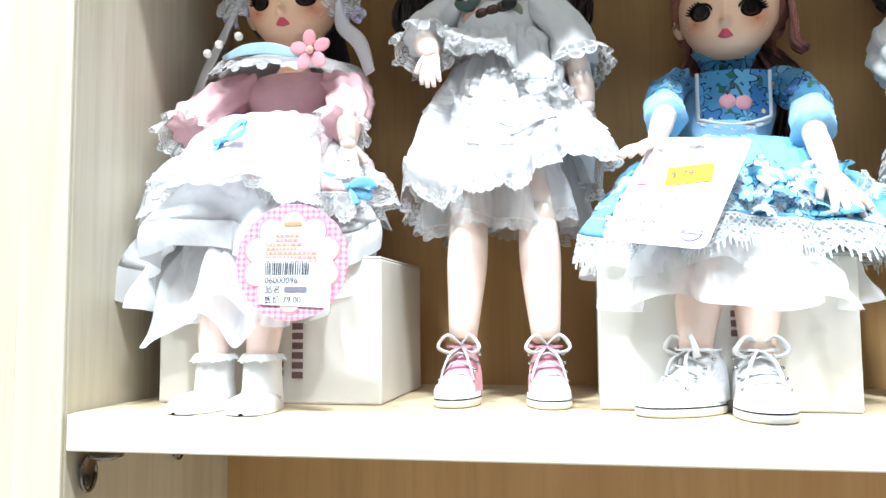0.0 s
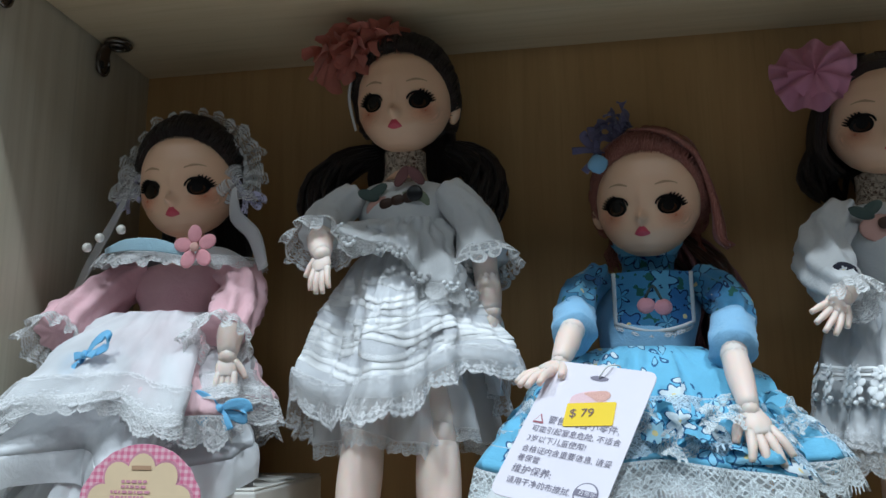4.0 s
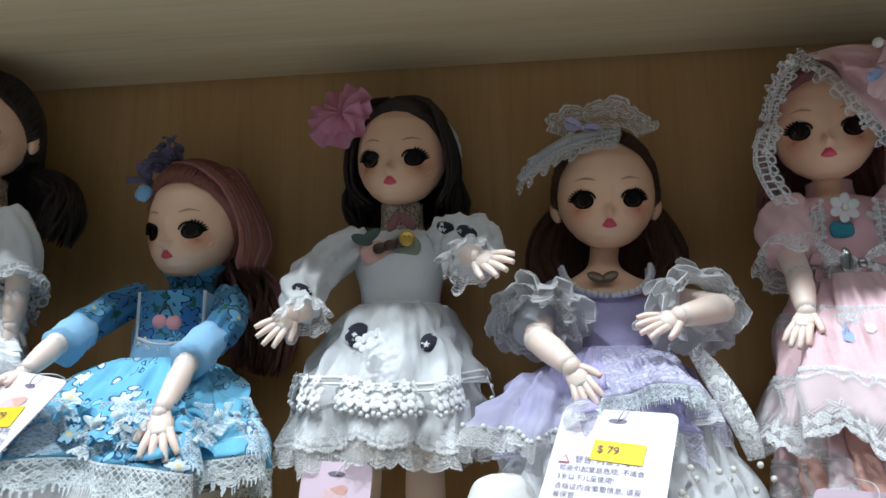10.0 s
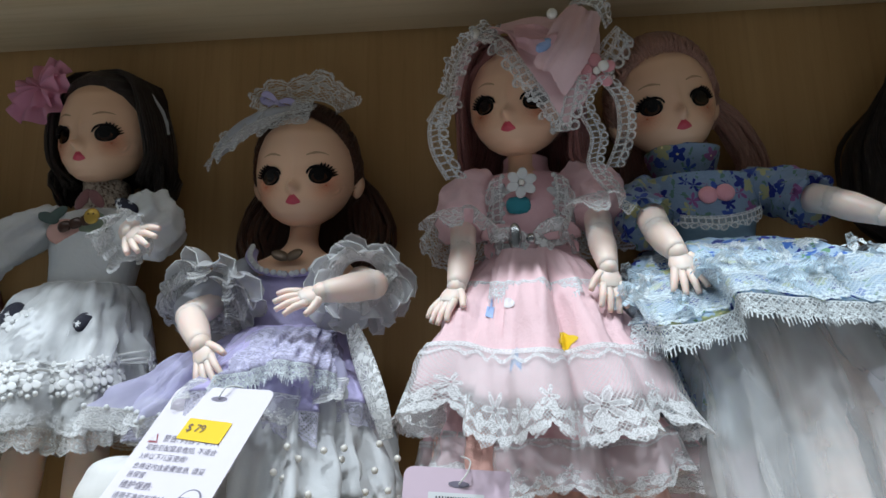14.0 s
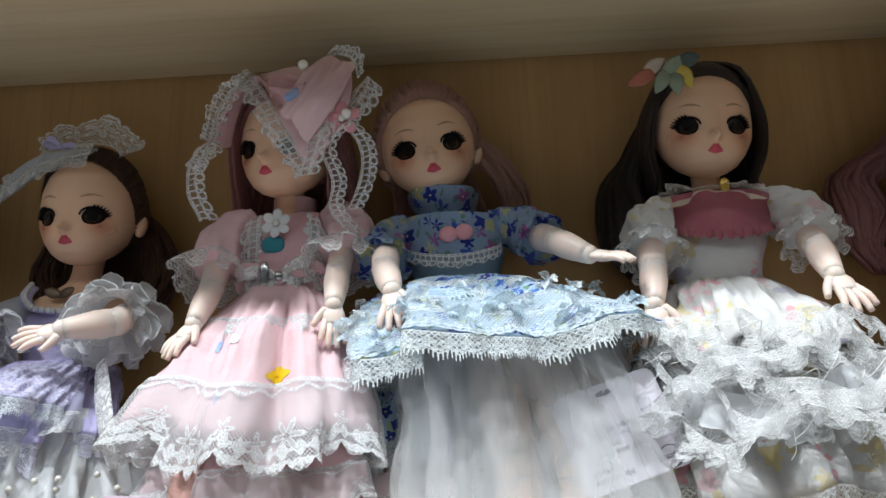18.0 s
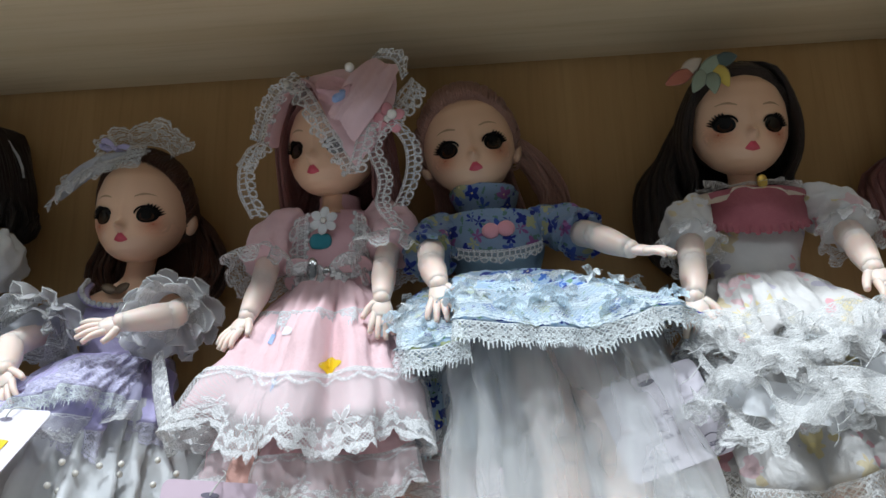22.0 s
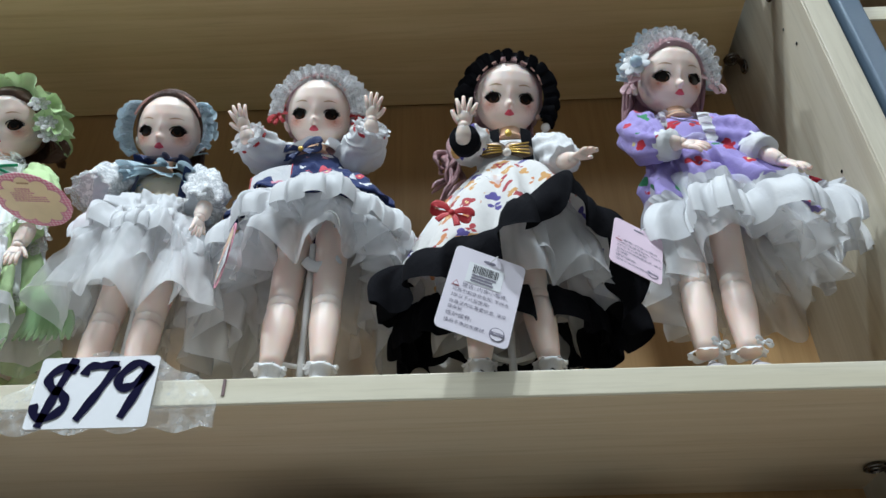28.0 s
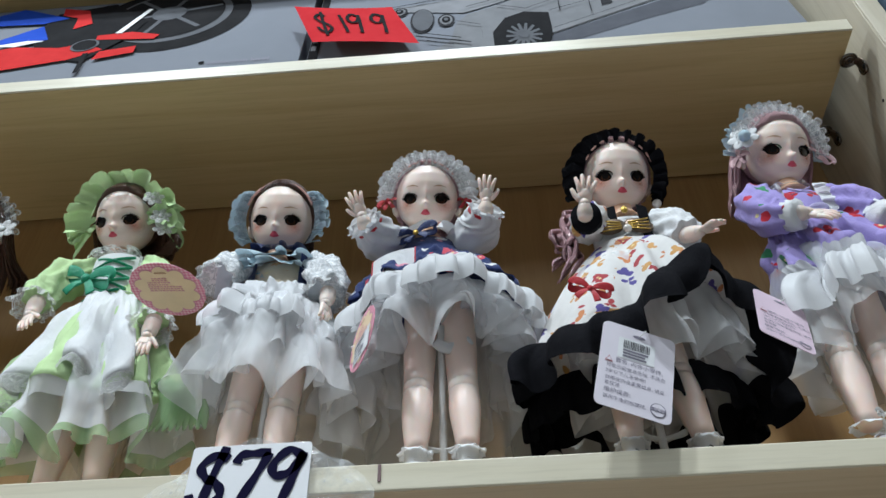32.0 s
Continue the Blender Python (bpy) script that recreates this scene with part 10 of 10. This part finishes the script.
card = thing("price_sign", "curled red price card hand-lettered in black", "sign", at=(0.38, 0.372, TOP + 0.145))
m, w, h = plane_from((0.308, 0.388, 2.176), (0.424, 0.392, 2.160), (0.342, 0.372, 2.072))
s = Soft()
U, W_ = V(0.116, 0.004, -0.012), V(0.034, -0.014, -0.104)
O = V(0.305, 0.390, 2.183)
rows = [[O + U * (j / 24) + W_ * (i / 6) + V(0, -0.006 * math.sin(math.pi * j / 24), -0.014 * math.sin(math.pi * j / 24) * (1 - 0.5 * i / 6)) for j in range(25)] for i in range(7)]
s.grid([[p - card.location for p in r] for r in rows], STICKER_RED)
p = s.finish("card", (0, 0, 0), "curled red card", "")
p.parent = card


def red_at(x, y):
    j = x
    return O + U * j + W_ * (1 - y) + V(0, -0.006 * math.sin(math.pi * j) - 0.0012, -0.014 * math.sin(math.pi * j) * (1 - 0.5 * (1 - y))) - card.location


s = Soft()
for st, dx, sc in ((DOLLAR, 0.14, 0.17), (ONE, 0.385, 0.20), (NINE, 0.46, 0.17), (NINE, 0.69, 0.17)):
    for pts in st:
        P = spline([V(dx + x * sc, 0.24 + y * 0.52, 0) for x, y in pts], 6)
        a, c = [], []
        for i, q in enumerate(P):
            d = (P[min(i + 1, len(P) - 1)] - P[max(i - 1, 0)]).normalized()
            n = V(-d.y, d.x, 0) * 0.021
            a.append(red_at(q.x + n.x * 0.8, q.y + n.y))
            c.append(red_at(q.x - n.x * 0.8, q.y - n.y))
        s.grid([a, c], PRINT_BLACK)
p = s.finish("lettering", (0, 0, 0), "black marker lettering", "")
p.parent = card


# shelf brackets, screws and pin holes
def bracket(x, y, z, s):
    """A dark chrome joint under a shelf's end: ringed cup below the board, elbow, lobe on the panel and screw. s: the way to the panel."""
    b = Soft()
    cup = V(x - s * 0.0130, y, z - 0.0022)
    blob(b, cup, (0.0078, 0.0078, 0.0022), BRONZE, None, 20, 8, 0.6)
    for r, dz in ((0.0074, 0.0010), (0.0044, 0.0022)):
        tube(b, [cup + V(r * math.cos(a), r * math.sin(a), -dz) for a in [2 * math.pi * i / 20 for i in range(21)]], [0.0011] * 21, CHROME_DARK, 6, 1)
    blob(b, cup + V(0, 0, -0.0020), (0.0018, 0.0018, 0.0010), SHOE_BLACK)
    tube(b, [cup + V(s * 0.004, 0, -0.0010), (x - s * 0.0045, y + 0.001, z - 0.0040), (x - s * 0.0018, y + 0.002, z - 0.0100), (x - s * 0.0014, y + 0.002, z - 0.0190)], [0.0030, 0.0044, 0.0060, 0.0045], BRONZE, 12, 5, 0.35, (0, 1, 0))
    tube(b, [(x - s * 0.0026, y + 0.002 + 0.0058 * math.cos(a), z - 0.0130 + 0.0080 * math.sin(a)) for a in [2 * math.pi * i / 20 for i in range(21)]], [0.0010] * 21, CHROME_DARK, 6, 1)
    ob = b.finish("shelf_bracket", (0, 0, 0), "dark chrome shelf bracket", "")
    ob.parent = cabinet
    b = Soft()
    blob(b, (x - s * 0.0030, y, z - 0.015), (0.0014, 0.0026, 0.0026), SHOE_BLACK)
    sc = b.finish("screw", (0, 0, 0), "dark screw head", "")
    sc.parent = ob


for zz in (LOW - T, MID - T, TOP - T):
    for yy in (0.372, 0.460):
        bracket(LEFT + 0.0012, yy if zz > LOW else yy - 0.014, zz, -1)
        bracket(RIGHT - 0.0012, yy + 0.006, zz, 1)
for yy, zz in ((0.386, 1.920), (0.376, 1.888), (0.388, 1.746), (0.392, 1.712), (0.470, 1.83)):
    b = Soft()
    blob(b, (RIGHT - 0.0004, yy, zz), (0.0006, 0.0016, 0.0016), SHOE_BLACK, None, 10, 6)
    ob = b.finish("pin_hole", (0, 0, 0), "small dark pin hole", "")
    ob.parent = cabinet
for k in range(7):
    b = Soft()
    blob(b, (RIGHT - 0.0005, 0.500 - 0.012 * k + 0.003 * math.sin(k * 2), MID + 0.030 - 0.0035 * k), (0.0005, 0.0022, 0.0012), CHOCOLATE, None, 8, 5)
    ob = b.finish("scuff", (0, 0, 0), "brown scuff where the boards meet", "")
    ob.parent = cabinet

# steel post and the next bay of shelving
post = structure("post", box_bm(0.9120, 0.9310, 0.338, 0.374, 0.0, 2.9, 0.002), STEEL, "grey-blue steel post between two bays of shelving")
bay = tagged(thing("display_shelving", "neighbouring bay of pale wooden shelving, partly seen", "shelving"), kind="structure")
# Left side and back use wood darkened for the shaded interior.
part("side_panel", box_bm(0.933, 0.950, 0.376, 0.530, 0.0, 2.42, 0.001), WOOD_SHADED, bay)
part("side_panel", box_bm(1.80, 1.818, 0.362, 0.530, 0.0, 2.42, 0.001), WOOD_Z, bay)
part("back_panel", box_bm(0.950, 1.80, 0.522, 0.532, 0.0, 2.42, 0), WOOD_SHADED, bay)
for zz in (0.8, 1.2, 1.56, 1.923):
    part("shelf_board", box_bm(0.951, 1.799, 0.368, 0.521, zz - 0.0185, zz, 0.001), WOOD_X, bay)
    part("shelf_edge", box_bm(0.951, 1.799, 0.366, 0.368, zz - 0.0182, zz - 0.0003, 0.0006), EDGE, bay, "pale pine edge band")
# Black board added in place of the unlit dark above the bay.
part("dark_filler_board", box_bm(0.950, 1.80, 0.376, 0.521, 2.318, 2.42, 0.001), BLACK_CARD, bay, "black board added for the unlit dark above the bay")
plush = thing("plush_toy", "pale pink fluffy plush toy with black bead eyes", "toy", at=(1.045, 0.43, 1.56))
b = Soft()
blob(b, (0, 0.01, 0.10), (0.062, 0.05, 0.10), PLUSH, None, 24, 16)
blob(b, (0, 0, 0.265), (0.075, 0.055, 0.085), PLUSH, None, 26, 18)
rnd = random.Random(4)
for k in range(420):
    u, v = rnd.uniform(0, 2 * math.pi), rnd.uniform(0.1, 2.9)
    n = V(math.sin(v) * math.cos(u), math.sin(v) * math.sin(u), math.cos(v))
    q = V(0.075 * n.x, 0.055 * n.y, 0.265 + 0.085 * n.z)
    tube(b, [q, q + n * 0.008 + V(0.003 * math.sin(k), 0, -0.002), q + n * 0.014 + V(0.006 * math.sin(k), 0, -0.007)], [0.0022, 0.0016, 0.0003], PLUSH, 4, 2)
p = b.finish("body", (0, 0, 0), "", "")
p.parent = plush
for s in (-1, 1):
    b = Soft()
    blob(b, (s * 0.034, -0.050, 0.275), 0.008, SHOE_BLACK)
    p = b.finish("eye", (0, 0, 0), "black bead eye", "")
    p.parent = plush
    b = Soft()
    blob(b, (s * 0.05, 0.0, 0.345), (0.022, 0.010, 0.034), PLUSH, turn(0, s * 20, 0))
    p = b.finish("ear", (0, 0, 0), "", "")
    p.parent = plush

# unseen lamp housings on the ceiling, the far row for the added fill lamps
for lx, ly in LAMPS:
    ob = thing("ceiling_lamp", "unseen white ceiling lamp housing, far row added for fill", "lamp", "ceiling lamps", at=(lx, ly, 4.0))
    w, d = (0.38, 0.28) if ly > -1 else (1.26, 0.96)
    part("housing", box_bm(-w / 2, w / 2, -d / 2, d / 2, -0.012, -0.0005, 0.002), RUBBER, ob)

# floor tiles near the shelving
tile = box_bm(-0.298, 0.298, -0.298, 0.298, -0.010, 0.0, 0.002, 1)
first = part("tile", tile, FLOOR_TILE, shop_floor)
first.location = (-2.1, 0.0, 0.0)
for i in range(8):
    for j in range(7):
        if i or j:
            o = bpy.data.objects.new("tile", first.data)
            scene.collection.objects.link(o)
            o.parent = shop_floor
            o.location = (-2.1 + 0.6 * i, -0.6 * j, 0.0)
